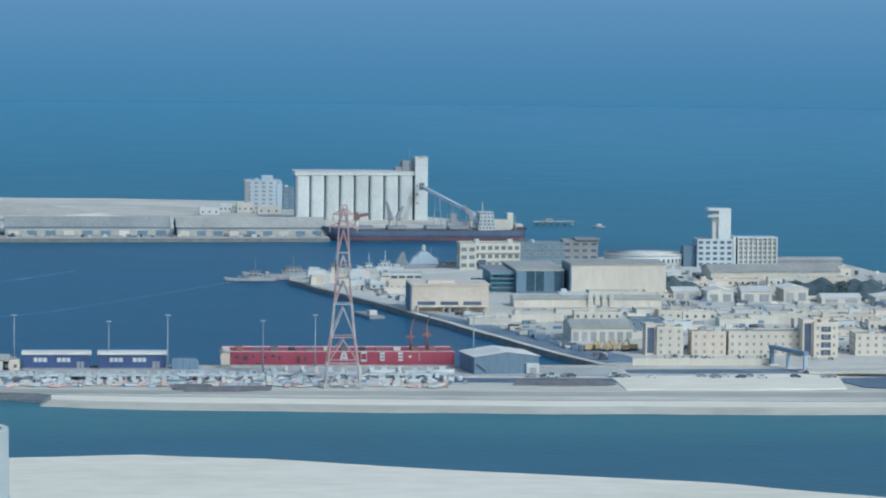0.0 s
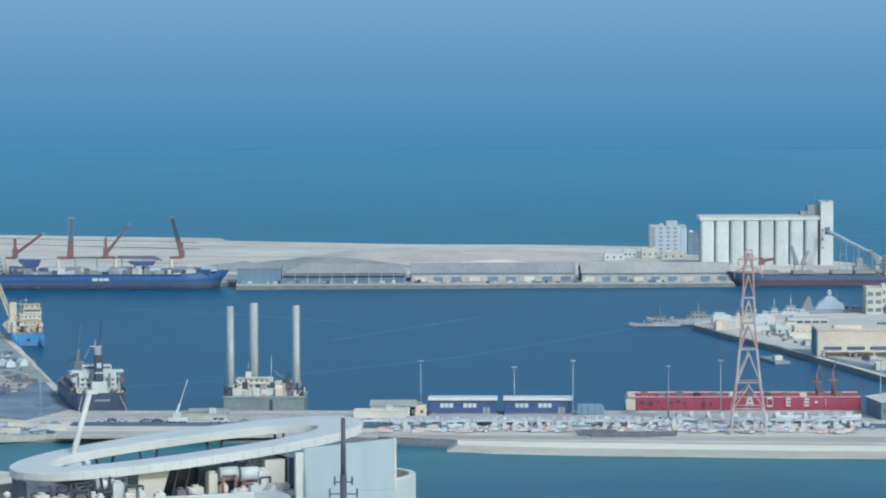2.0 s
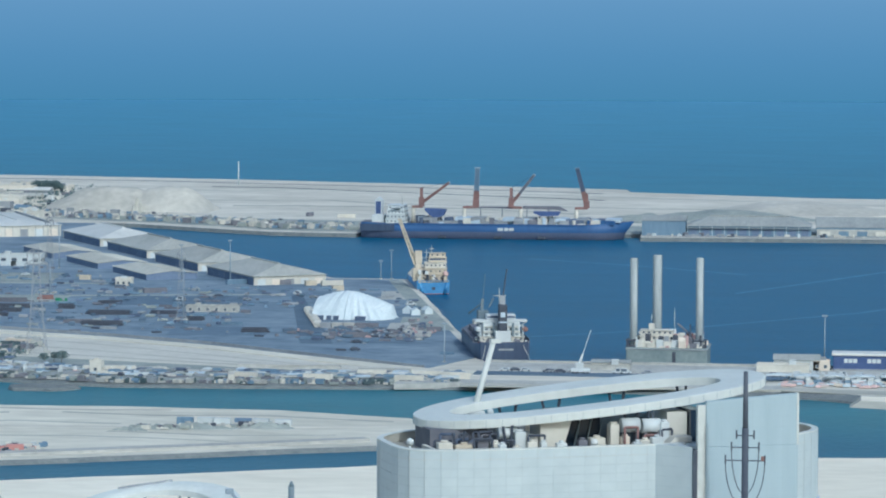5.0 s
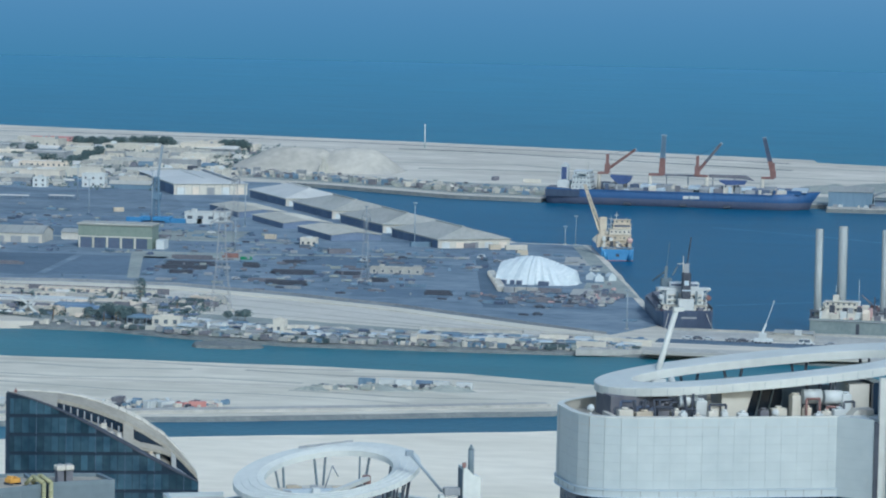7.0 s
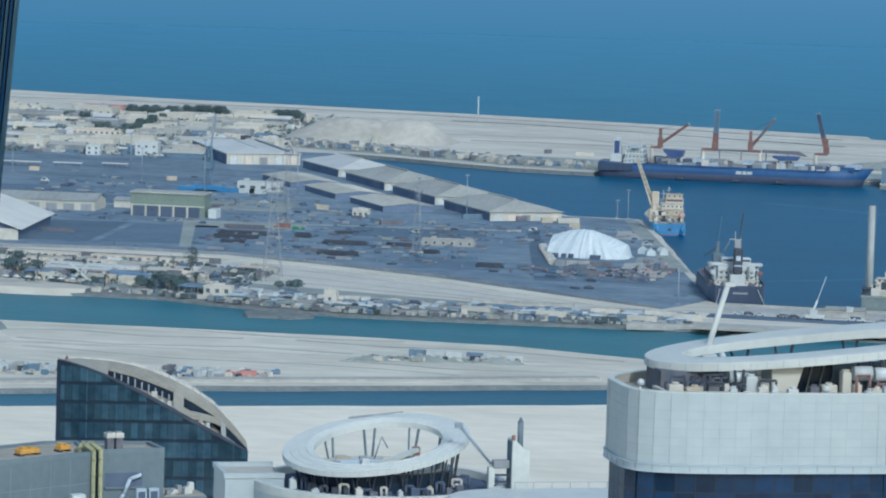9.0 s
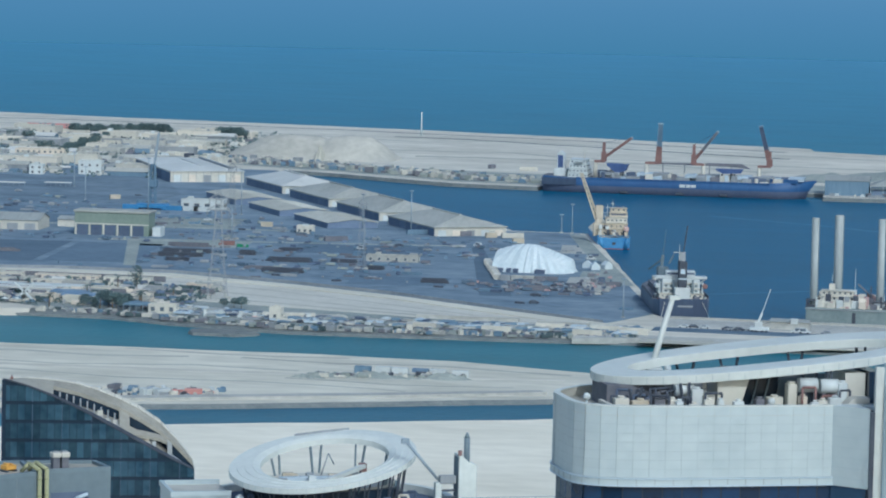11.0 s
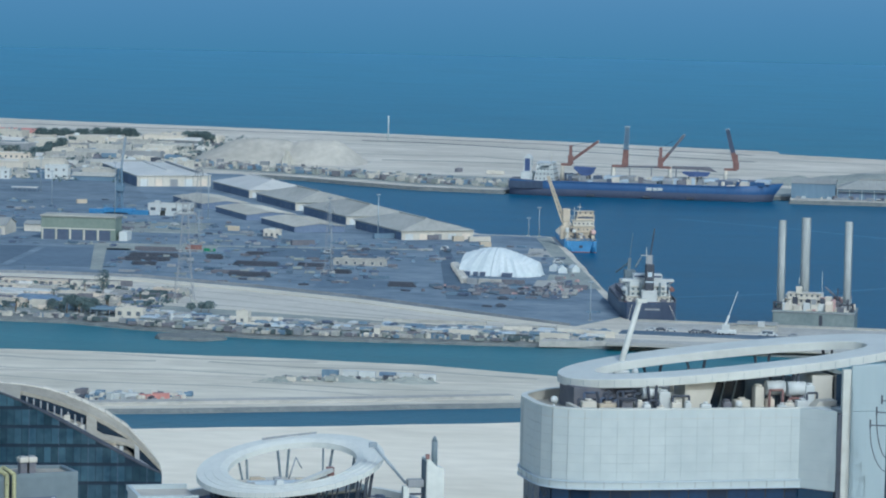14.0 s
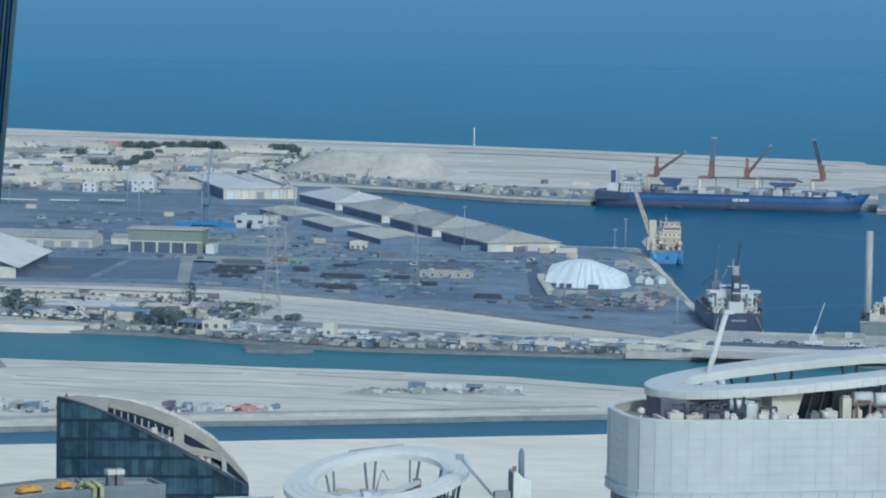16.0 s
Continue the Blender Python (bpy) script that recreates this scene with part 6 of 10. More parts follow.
# quay wall along the near basin: fenders hung on a concrete coping
bm = boxes((-190, 214, 1539.5, 1541.8, LAND - 0.2, LAND + 0.9))
tagged(link("quay_wall", bm, CONCRETE), "concrete quay coping of the near basin", "quay wall", kind="structure")

def oval_plan(a, b, n=40, p=5.0):
    out = []
    for i in range(n):
        c, s = math.cos(2 * math.pi * i / n), math.sin(2 * math.pi * i / n)
        out.append((a * abs(c) ** (2 / p) * (1 if c >= 0 else -1), b * abs(s) ** (2 / p) * (1 if s >= 0 else -1)))
    return out


# ---- far peninsula: silo, sheds, ships ----
t = thing("grain_silo", 120, 2474, LAND, 2.5, "white concrete grain silo with eight tall bins", "silo")
for i in range(8):
    bm = bmesh.new()
    x = 5.1 + i * 10.25
    prism(bm, [(x + a, 9 + b) for a, b in oval_plan(4.72, 5.0)], 0, 30.7)
    part("bin", bm, WHITE, t)
part("core", boxes((0.6, 82, 8, 20, 0, 30)), CLAD_BLUEGREY, t)
bm = boxes((-0.6, 82.6, 3.4, 24, 30.6, 33.4))
part("gallery", bevelled(bm, 0.3), WHITE, t, "white head gallery over the bins")
part("gallery_roof", boxes((-0.9, 82.9, 3.1, 24.3, 33.4, 33.8)), ROOF_WHITE, t)
bm = boxes((82.6, 91.4, 2.0, 16, 0, 43.0))
part("work_tower", bevelled(bm, 0.25), WHITE, t)
part("tower_cap", boxes((82.4, 86.0, 1.8, 16.2, 43.0, 43.8), (87.6, 91.6, 1.8, 16.2, 43.0, 43.8)), OFFWHITE, t)
part("annex", bevelled(boxes((74.4, 82.5, 8, 22, 33.8, 40.6)), 0.2), CLAD_GREY, t)
part("annex", bevelled(boxes((69.5, 74.3, 9, 20, 33.8, 36.6)), 0.2), CLAD_GREY, t)
for k, (x, z) in enumerate(((84.2, 11), (84.2, 17), (84.2, 23))):
    add_window(t, x, 2.0, z, 0, 0.9, 1.6)
bm = bmesh.new()
tube(bm, (80, 15, 40), (80, 15, 49), 0.25, 0.1, 6)
part("aerial", bm, STEEL, t)
# conveyor to the quay
t = thing("grain_conveyor", 207, 2474, LAND, 0, "grey covered grain conveyor slanting down to the quay", "conveyor")
bm = bmesh.new()
beam(bm, (0, -2, 23.5), (24.5, -118, 12.5), 2.4, 2.0)
part("gallery", bm, CLAD_PALE, t)
for k in (0.3, 0.55, 0.8, 0.97):
    bm = bmesh.new()
    p = Vector((0, -2, 23.5)).lerp(Vector((24.5, -118, 12.5)), k)
    for s in (-1.4, 1.4):
        beam(bm, (p.x + s * 1.8, p.y, 0), (p.x + s, p.y, p.z), 0.5)
    beam(bm, (p.x - 2, p.y, p.z * 0.5), (p.x + 2, p.y, p.z * 0.5), 0.35)
    part("trestle", bm, STEEL, t)
part("head_box", boxes((-2.2, 1.0, -4, 0.2, 21.5, 26.2)), BROWN, t, "brown conveyor head box")
bm = boxes((8, 24, -110, -96, 0, 6.5), (10, 14, -108, -100, 6.5, 12))
part("transfer_house", bm, CLAD_GREY, t)

# window panes take cladding greys, the haze over far glass as colour
t = building("office_block", 102, 2583, 26, 16, 20.6, CLAD_PALE, "pale bluish block of flats with balconies beside the silo", "building", 3, storeys=7, bays=5, side_bays=3, ww=2.4, wh=1.5, boxes_on_roof=2, pane=CLAD_GREY)
part("stair_tower", boxes((-1, 7, 4, 10, 20.6, 24.5)), CLAD_PALE, t)
part("end_bay", boxes((-13.4, -9.8, -0.6, 0, 0, 20.6)), CLAD_GREY, t)
part("end_bay", boxes((9.5, 13.4, -0.6, 0, 0, 19.4)), CLAD_PALE, t)
building("office_block", 121, 2590, 9.5, 14, 15.4, CLAD_BLUEGREY, "low blue-grey service block beside the flats", "building", 3, storeys=5, bays=2, side_bays=2, ww=1.6, pane=CLAD_BLUEGREY)
for i, (x, y, w, h) in enumerate(((88, 2552, 12, 6.5), (74, 2560, 9, 5), (104, 2540, 16, 4.5), (62, 2530, 14, 4.2), (130, 2556, 12, 5))):
    building("store", x, y, w, 9, h, (OFFWHITE, WHITE)[i % 2], "small white flat-roofed store in the far port", "building", 2, storeys=1, bays=3, side_bays=1, group="far port stores", boxes_on_roof=1)
for x, w, rm in ((-74, 106, ROOF_GREY), (36, 96, ROOF_TAN)):
    t = shed("transit_shed", x, 2321, w, 34, 5.6, 11.0, CLAD_BLUEGREY, rm, "long cargo shed with a pitched sheet roof and a blue-grey gable", 2.5, "x", group="quay sheds")
    part("front_wall", boxes((0.2, w - 0.2, -0.2, -0.02, 0, 4.4)), CONCRETE, t, "pale front wall")
    for k in range(9):
        part("door", boxes((w * (k + 0.2) / 9, w * (k + 0.75) / 9, -0.28, -0.2, 0, 3.2)), CLAD_BLUEGREY if k % 3 else OFFWHITE, t)
t = shed("transit_shed", -185, 2306, 28, 26, 9.6, 12.2, CLAD_BLUEGREY, ROOF_GREY, "blue-grey closed cargo shed on the far quay", 2, "x", group="quay sheds", doors=3, door_mat=CLAD_BLUEGREY)
long_hip_shed("transit_shed", -156, 2309, 79, 30, 6.4, 11.6, 14, CLAD_BLUEGREY, ROOF_GREY, "grey cargo shed with open loading bays and a hipped roof", 2, 10, PALE_SHADE, True)

heap("sand_hill", -92, 2560, 70, 45, 6.5, DREDGED, "low heap of tipped sand", 3, category="heap")
heap("gravel_mound", -140, 2470, 62, 34, 6.0, GRAVEL, "grey gravel heap behind the sheds", 5, category="heap")
heap("gravel_mound", -195, 2440, 30, 24, 5.0, GRAVEL, "grey gravel heap behind the sheds", 8, category="heap")
heap("sand_ridge", -20, 2470, 44, 22, 4.0, BRIGHT_SAND, "long low white sand heap", 11, category="heap")
bm = bmesh.new()
rows = []
for i in range(61):
    u = i / 60
    x = -626 + 124 * u
    crest = 16.4 * min(1, (u / 0.24) ** 0.8, ((1 - u) / 0.16) ** 0.75 if u < 1 else 0) * (0.86 + 0.14 * min(1, u / 0.55))
    crest -= 3.2 * math.exp(-((u - 0.58) / 0.035) ** 2)
    rows.append([])
    for k in range(15):
        v = k / 14
        slope = min(1, v / 0.42, (1 - v) / 0.42) ** 0.9
        fold = 1 + 0.1 * noise.noise((x * 0.07, v * 2.0, 4.0)) + 0.05 * noise.noise((x * 0.25, v * 6.0, 9.0))
        rows[-1].append(bm.verts.new((x, 2470 + 58 * v + 5 * noise.noise((x * 0.03, v, 7.0)), LAND - 0.3 + crest * slope * fold)))
for r0, r1 in zip(rows, rows[1:]):
    for k in range(14):
        bm.faces.new((r0[k], r1[k], r1[k + 1], r0[k + 1])).smooth = True
bmesh.ops.recalc_face_normals(bm, faces=bm.faces)
tagged(link("sand_hill", bm, DREDGED), "great pale flat-topped heap of dredged sand", "heap")
heap("gravel_mound", -553, 2474, 3.4, 9, 9.4, SCRAPED, "grey slumped cut in the sand heap", 23, rough=0.3, category="heap")

# tall far beacon
t = thing("beacon_mast", -544, 2798, LAND, 0, "slender white beacon mast on the far sand", "mast")
bm = bmesh.new()
tube(bm, (0, 0, 0), (0, 0, 18), 0.6, 0.4, 10)
part("pole", bm, WHITE, t)
part("lantern", boxes((-0.6, 0.6, -0.6, 0.6, 17.6, 18.6)), WHITE, t)

# blue bulk carrier
t = thing("bulk_carrier", -281.3, 2302, 0, 1.0, "dark blue bulk carrier with four orange deck cranes", "ship")
part("hull", hull(168, 26, 9.4, 4.6, 0.13, 2.4, 0.8), [HULL_BLUE, BOOT_DULL, BROWN], t)
part("stern_plating", boxes((-84.3, -62, -13.06, -12.98, 4.7, 9.2)), HULL_BLACK, t, "dark stern plating")
part("sheer_strake", boxes((-62, 62, -13.12, -12.98, 8.7, 9.9)), HULL_BLUE, t)
deckhouse(t, -61.5, 0, 9.4, 13, 22, 4, shrink=0.7, tier=2.9)
part("bridge_wing", bevelled(boxes((-63, -58, -12.5, 12.5, 19.4, 20.6)), 0.15), WHITE, t)
part("funnel_casing", bevelled(boxes((-77.5, -69.5, -6, 6, 9.4, 14.2)), 0.2), WHITE, t)
bm = bmesh.new()
profile(bm, [(-76.2, 14.2), (-71.0, 14.2), (-71.2, 24.0), (-73.6, 25.8), (-75.8, 24.0)], -3, 3)
part("funnel", bm, WHITE, t, "white funnel with a blue panel")
part("funnel_panel", boxes((-75.3, -72.0, -3.1, -3.0, 15.0, 23.0)), BLUE_SHED, t)
for x, tip, jib, br, tall, broad in ((-46, (-28, 0, 35.4), RUST, -5.2, 11.5, 1.0), (-10.6, (-9.7, 0, 45.0), CLAD_BLUEGREY, -7.6, 7.0, 2.2), (12.2, (27.2, 0, 41), BROWN, 6.2, 11.8, 1.0), (60.8, (54.6, 0, 45.3), SHADE, -6.6, 8.6, 1.7)):
    ship_crane(t, x, 0, 9.4, 11.2, tip, jib=jib, bracket=br, tall=tall, broad=broad)
gear = clutter("deck_gear", "hatch gear and grabs along the deck", "gear", [(x, y, 9.5) for x, y, z in strew(170, [(-52, -10), (76, -10)], 19, 0, 3)], [CLAD_GREY, CLAD_PALE, OFFWHITE, CLAD_PALE, SHADE, BROWN, OFFWHITE], (2, 7), (0.8, 4.6), 3)
gear.parent = t
del gear["category"]
for x in (-29, 2, 34, 68):
    bm = boxes((x - 9, x + 9, -8, 8, 9.4, 11.2))
    part("hatch_coaming", bm, CLAD_GREY, t)
    for k in (-1, 1):
        bm = boxes((x + k * 10.5 - 5, x + k * 10.5 + 5, -8.4, 8.4, 11.2, 13.4))
        part("hatch_cover", bevelled(bm, 0.2), CLAD_PALE if k > 0 else CLAD_GREY, t, "folded hatch cover")
for pts, lab in (([(-42.9, 17.6), (-43.2, 18.9), (-29.4, 18.4), (-31.0, 14.4), (-36, 12.6), (-39, 14.2)], "dark blue steel grab hopper"), ([(27.5, 16.6), (27.0, 17.6), (44.6, 17.6), (43, 15.2), (32, 14.8)], "dark blue steel grab hopper")):
    bm = bmesh.new()
    profile(bm, pts, -7, 1)
    hp = part("hopper", bm, BLUE_SHED, t, lab)
    c = sum(p[0] for p in pts) / len(pts)
    part("hopper_leg", boxes(*[(c + a - 0.25, c + a + 0.25, b - 0.25, b + 0.25, 9.4, 14.6) for a in (-4, 4) for b in (-6, 0)]), DARK, hp)
bm = bmesh.new()
profile(bm, [(-14.9, 19.0), (-14.9, 19.8), (18, 20.0), (20, 20.6), (43, 20.6), (48.4, 17.4), (40, 18.4), (20, 18.8)], 2, 6)
part("discharge_boom", bm, BROWN, t, "long brown folded discharge boom")
part("boom_rest", boxes(*[(x - 0.3, x + 0.3, 3, 5, 9.4, 18.9) for x in (-8, 6, 22, 36)]), CLAD_GREY, t)
for k in (-1, 1):
    part("bulwark", boxes((62, 80, k * 9.6 - 0.15, k * 9.6 + 0.15, 9.8, 12.6)), HULL_BLUE, t)
part("windlass", bevelled(boxes((68, 74, -5, 5, 9.6, 13.2)), 0.3), SHADE, t)
part("name_plate", boxes((4.8, 8.4, -13.2, -13.06, 5.4, 7.4), (9.0, 11.6, -13.2, -13.06, 5.4, 7.4), (12.0, 15.2, -13.2, -13.06, 5.6, 7.4)), WHITE, t, "white bars of hull lettering")
for x in (-31, 5, 33):
    part("fender", bevelled(boxes((x - 2.6, x + 2.6, -14.2, -13.1, 0.2, 2.0)), 0.5), DARK, t)
bm = bmesh.new()
tube(bm, (-58.5, 0, 20), (-58.5, 0, 29), 0.35, 0.15, 8)
beam(bm, (-60.5, 0, 26), (-56.5, 0, 26), 0.25)
part("mast", bm, OFFWHITE, t)

# black bulk carrier under the silo
t = thing("bulk_carrier", 198, 2326, 0, 182, "black bulk carrier with a red waterline loading grain", "ship")
part("hull", hull(126, 21, 7.0, 2.2, 0.13, 2.0, 0.8), [HULL_BLACK, BOOT_RED, BROWN], t)
deckhouse(t, -38, 0, 7.0, 11, 17, 5, None, 2.3, 0.75)
part("aft_house", bevelled(boxes((-54, -43, -7, 7, 7.0, 13.4)), 0.2), OFFWHITE, t)
part("deck_block", bevelled(boxes((-62, -57, -6, 6, 7.4, 10.6)), 0.2), OFFWHITE, t)
part("funnel", bevelled(boxes((-56, -52, -2.5, 2.5, 7.4, 18)), 0.4), OFFWHITE, t)
for x, tip in ((-29, (-24, 0, 22)), (19, (16, 0, 22)), (24, (27, 1, 25)), (46, (38, 0, 17))):
    ship_crane(t, x, 0, 7.0, 7.0, tip, CLAD_GREY if x < 45 else RUST, 4.0, broad=1.2)
for x in (-20, -5, 20, 42):
    part("hatch_cover", bevelled(boxes((x - 6.5, x + 6.5, -7, 7, 7.4, 9.4)), 0.2), CLAD_GREY, t)
part("stern_rail", boxes((-64, -58, -8.5, 8.5, 7.4, 9.0)), DARK, t)
bm = bmesh.new()
tube(bm, (-36, 0, 18), (-36, 0, 25), 0.45, 0.2, 8)
tube(bm, (-57, 3, 7), (-57, 3, 16), 0.2, 0.1, 6)
part("mast", bm, OFFWHITE, t)

# outer jetty and a passing launch
t = thing("jetty", 288, 2436, 0, 0, "low grey jetty with mooring craft off the point", "jetty")
part("deck", boxes((-4, 24, 32, 38, 2.3, 3.0)), CONCRETE, t)
for k in range(6):
    bm = bmesh.new()
    tube(bm, (-2 + 5 * k, 36, -3), (-2 + 5 * k, 36, 2.0), 0.6, 0.6, 8)
    part("pile", bm, CONCRETE, t)
part("hut", bevelled(boxes((4, 9, 33, 37, 3.0, 4.8)), 0.1), CLAD_GREY, t)
t = thing("launch", 326, 2445, 0, 172, "small grey launch under way with a wake", "boat")
part("hull", hull(8, 2.6, 1.5, 0.4, 0.4, 0.4), [CLAD_GREY, DARK, CLAD_GREY], t)
part("cabin", bevelled(boxes((-2, 1.4, -1, 1, 1.5, 3.0)), 0.1), WHITE, t)

# ---- the basin: rig, ships ----
t = thing("jackup_rig", -113.5, 1563, 0, 0, "grey-green jack-up barge with three tall white legs", "jack-up rig")
part("hull", bevelled(boxes((-17.5, 17.5, -12, 14, -1, 8.6)), 0.3), GREEN_GREY, t)
part("rubbing_strake", boxes((-17.9, 17.9, -12.4, 14.4, 7.9, 8.3)), CLAD_GREY, t)
part("patch", boxes((2.5, 4.0, -12.1, -12, 2.5, 7)), DARK, t)
for x, y, r, top in ((-14.6, -7, 1.5, 47.2), (-5.6, 9, 1.85, 47.4), (14.0, -7, 1.5, 47.6)):
    bm = bmesh.new()
    tube(bm, (x, y, -6), (x, y, top), r, r, 14)
    leg = part("leg", bm, LEG_GREY, t)
    bm = bmesh.new()
    tube(bm, (x, y, 13), (x, y, 31), r * 0.8, r * 0.8, 14)
    for k in range(12):
        z = 13 + 1.5 * k
        box(bm, x - r * 1.06, x + r * 1.06, y - 0.25, y + 0.25, z, z + 0.7)
    part("rack", bm, TAN_STEEL, leg, "buff jacking rack")
    for k in (-1, 1):
        part("tooth_rail", boxes((x + k * r - 0.22, x + k * r + 0.22, y - 0.5, y + 0.5, 9, top - 0.3)), PANEL_GREY, leg, "dark toothed rail")
    bm = boxes((x - 3.1, x + 3.1, y - 3.1, y + 3.1, 8.6, 9.4), (x - 3.1, x + 3.1, y - 3.1, y + 3.1, 11.4, 12.0), *[(x + a - 0.35, x + a + 0.35, y + b - 0.35, y + b + 0.35, 9.4, 11.4) for a in (-2.6, 2.6) for b in (-2.6, 2.6)])
    part("jack_house", bm, DARK, leg, "dark jacking frame")
deckhouse(t, -4.5, -3, 8.6, 16, 8, 3, OFFWHITE, 2.4, 0.8)
part("bridge", bevelled(boxes((-8.4, -5.9, -3.6, -0.6, 15.6, 18.4)), 0.15), OFFWHITE, t)
for k, (x, y, z, m) in enumerate(((-12, -9, 3.4, WHITE), (-7, -10, 2.4, OFFWHITE), (-3, -10, 3.6, WHITE), (6, -4, 6.0, OFFWHITE), (2, -2, 7.4, WHITE), (11.5, -10, 2.2, BROWN), (3.5, -8, 3.2, WHITE), (6.8, -8, 2.4, OFFWHITE), (9.5, -6, 4.4, BROWN), (-9, -9, 2.6, OFFWHITE), (0.5, -9.5, 2.0, WHITE), (-12, 3, 3.0, CLAD_GREY), (9, 4, 5.2, RUST), (4, 6, 4, OFFWHITE))):
    part("deck_module", bevelled(boxes((x - 1.5, x + 1.5, y - 1.4, y + 1.4, 8.6, 8.6 + z)), 0.1), m, t)
gear = clutter("deck_gear", "white pumps, winches and lockers crowding the deck", "gear", [(x, y, 8.7) for x, y, z in strew(170, [(-16, -11), (16, -11)], 20, 0, 4)], [WHITE, OFFWHITE, OFFWHITE, BEIGE, PYLON_RED, CLAD_GREY, DARK], (0.8, 3.0), (0.6, 5.6), 4)
gear.parent = t
del gear["category"]
bm = bmesh.new()
tube(bm, (9.5, 0, 7.4), (9.5, 0, 14), 0.8, 0.7, 10)
beam(bm, (9.5, 0, 13.6), (4, -2, 18.6), 0.7)
beam(bm, (9.5, 0, 13.6), (9.5, 0, 18), 0.5)
part("deck_crane", bm, BROWN, t)
bm = bmesh.new()
tube(bm, (-7.2, -2, 19.5), (-7.2, -2, 22.5), 0.2, 0.1, 6)
part("mast", bm, WHITE, t)
bm = bmesh.new()
tube(bm, (2.5, 2, 15), (2.5, 2, 25), 0.2, 0.08, 6)
part("mast", bm, WHITE, t)

AX = math.degrees(math.atan2(413, -94))
t = thing("cargo_ship", -193.5, 1592, 0, AX, "black cargo ship with white stern bridge moored stern-to", "ship")
part("hull", hull(88, 25, 9.0, 2.0, 0.24, 2.4, 0.82), [HULL_BLACK, BOOT_RED, BROWN], t)
deckhouse(t, -27, 0, 9.0, 14, 19, 1, OFFWHITE, 2.6, 0.8)
part("main_house", bevelled(boxes((-31.4, -22.5, -8.2, 8.2, 9.0, 17.6)), 0.25), WHITE, t, "white accommodation block")
for k in range(3):
    part("deck_ledge", boxes((-32.2, -31.4, -9.0 + 0.8 * k, 9.0 - 0.8 * k, 11.2 + 2.2 * k, 11.5 + 2.2 * k)), OFFWHITE, t)
    for y in (-6.6, -4.2, 4.2, 6.6):
        part("port", boxes((-31.48, -31.38, y - 0.6, y + 0.6, 9.8 + 2.2 * k, 10.7 + 2.2 * k)), PANEL_GREY, t)
part("bridge_wing", bevelled(boxes((-31, -26, -11.4, 11.4, 17.6, 18.8)), 0.15), WHITE, t)
part("wheelhouse", bevelled(boxes((-29, -23, -6.4, 6.4, 18.8, 20.9)), 0.2), WHITE, t)
part("wheelhouse_glass", boxes((-29.08, -29, -6.0, 6.0, 19.4, 20.3)), SHADE, t)
for k in (-1, 1):
    bm = bmesh.new()
    beam(bm, (-29, k * 7.4, 14.8), (-29, k * 10.8, 17.6), 0.5)
    part("wing_brace", bm, WHITE, t)
    part("deck_gear", bevelled(boxes((-41, -37, k * 6 - 1.4, k * 6 + 1.4, 9, 10.8)), 0.2), BROWN, t)
part("stair", boxes((-33.3, -33.0, 3.0, 4.0, 11.6, 17.6), (-33.3, -33.0, -5.4, -4.4, 11.6, 17.6)), PANEL_GREY, t)
part("funnel", bevelled(boxes((-37.5, -33.5, -1.9, 1.9, 14.5, 26.0)), 0.4), DARK, t, "black funnel with a white mark")
part("funnel_base", bevelled(boxes((-38, -33, -3.4, 3.4, 9.0, 14.5)), 0.2), WHITE, t)
part("funnel_mark", boxes((-37.58, -37.5, -1.0, 1.0, 20.5, 22.6), (-37.58, -37.5, -2.0, 2.0, 18.0, 18.6)), CLAD_PALE, t)
bm = bmesh.new()
profile(bm, [(-36.4, 26), (-34, 26), (-34.8, 29.8), (-35.6, 29.8)], -1.1, 1.1)
part("funnel_top", bm, CLAD_GREY, t)
bm = bmesh.new()
tube(bm, (-27, 0.6, 20.8), (-27, 0.6, 32.5), 0.3, 0.12, 8)
beam(bm, (-27, -2.4, 29), (-27, 3.2, 29), 0.3)
part("mast", bm, OFFWHITE, t)
bm = bmesh.new()
beam(bm, (-30, -0.5, 27), (-29, -2.4, 41), 0.45)
part("derrick", bm, DARK, t, "dark slender derrick boom")
# forward crane house and its stays, dark behind the bridge
part("crane_house", bevelled(boxes((-11, -5, 3.6, 8.4, 9.0, 21.0)), 0.3), PANEL_GREY, t, "grey forward crane house")
bm = bmesh.new()
beam(bm, (-8, 6.4, 21), (-8, 6.0, 26), 1.3)
beam(bm, (-8, 6.4, 24), (-2, 11.6, 19), 0.6)
beam(bm, (-8, 6.0, 26), (-7, 4.8, 37), 0.2)
beam(bm, (-8, 3.4, 22), (-6, 1.0, 26), 0.6)
part("crane_top", bm, PANEL_GREY, t)
for x in (4, 22):
    part("hatch_cover", bevelled(boxes((x - 8, x + 8, -8.5, 8.5, 9.0, 11.2)), 0.2), BROWN, t, "rust-brown hatch cover")
part("forecastle", bevelled(boxes((32, 40, -6, 6, 9.0, 12.4)), 0.3), OFFWHITE, t)
part("side_bulwark", boxes((-30, 18, 12.2, 12.5, 9, 10.4), (-30, 18, -12.5, -12.2, 9, 10.4)), BROWN, t, "rust-streaked bulwark")
part("stern_bulwark", boxes((-43.5, -38, -10.4, -10, 9, 10.2), (-43.5, -38, 10, 10.4, 9, 10.2), (-43.8, -43.4, -10.2, 10.2, 9, 10.2)), HULL_BLACK, t)
part("stern_mark", boxes((-44.14, -44.06, -4.0, 2.6, 6.6, 7.4)), CLAD_GREY, t)
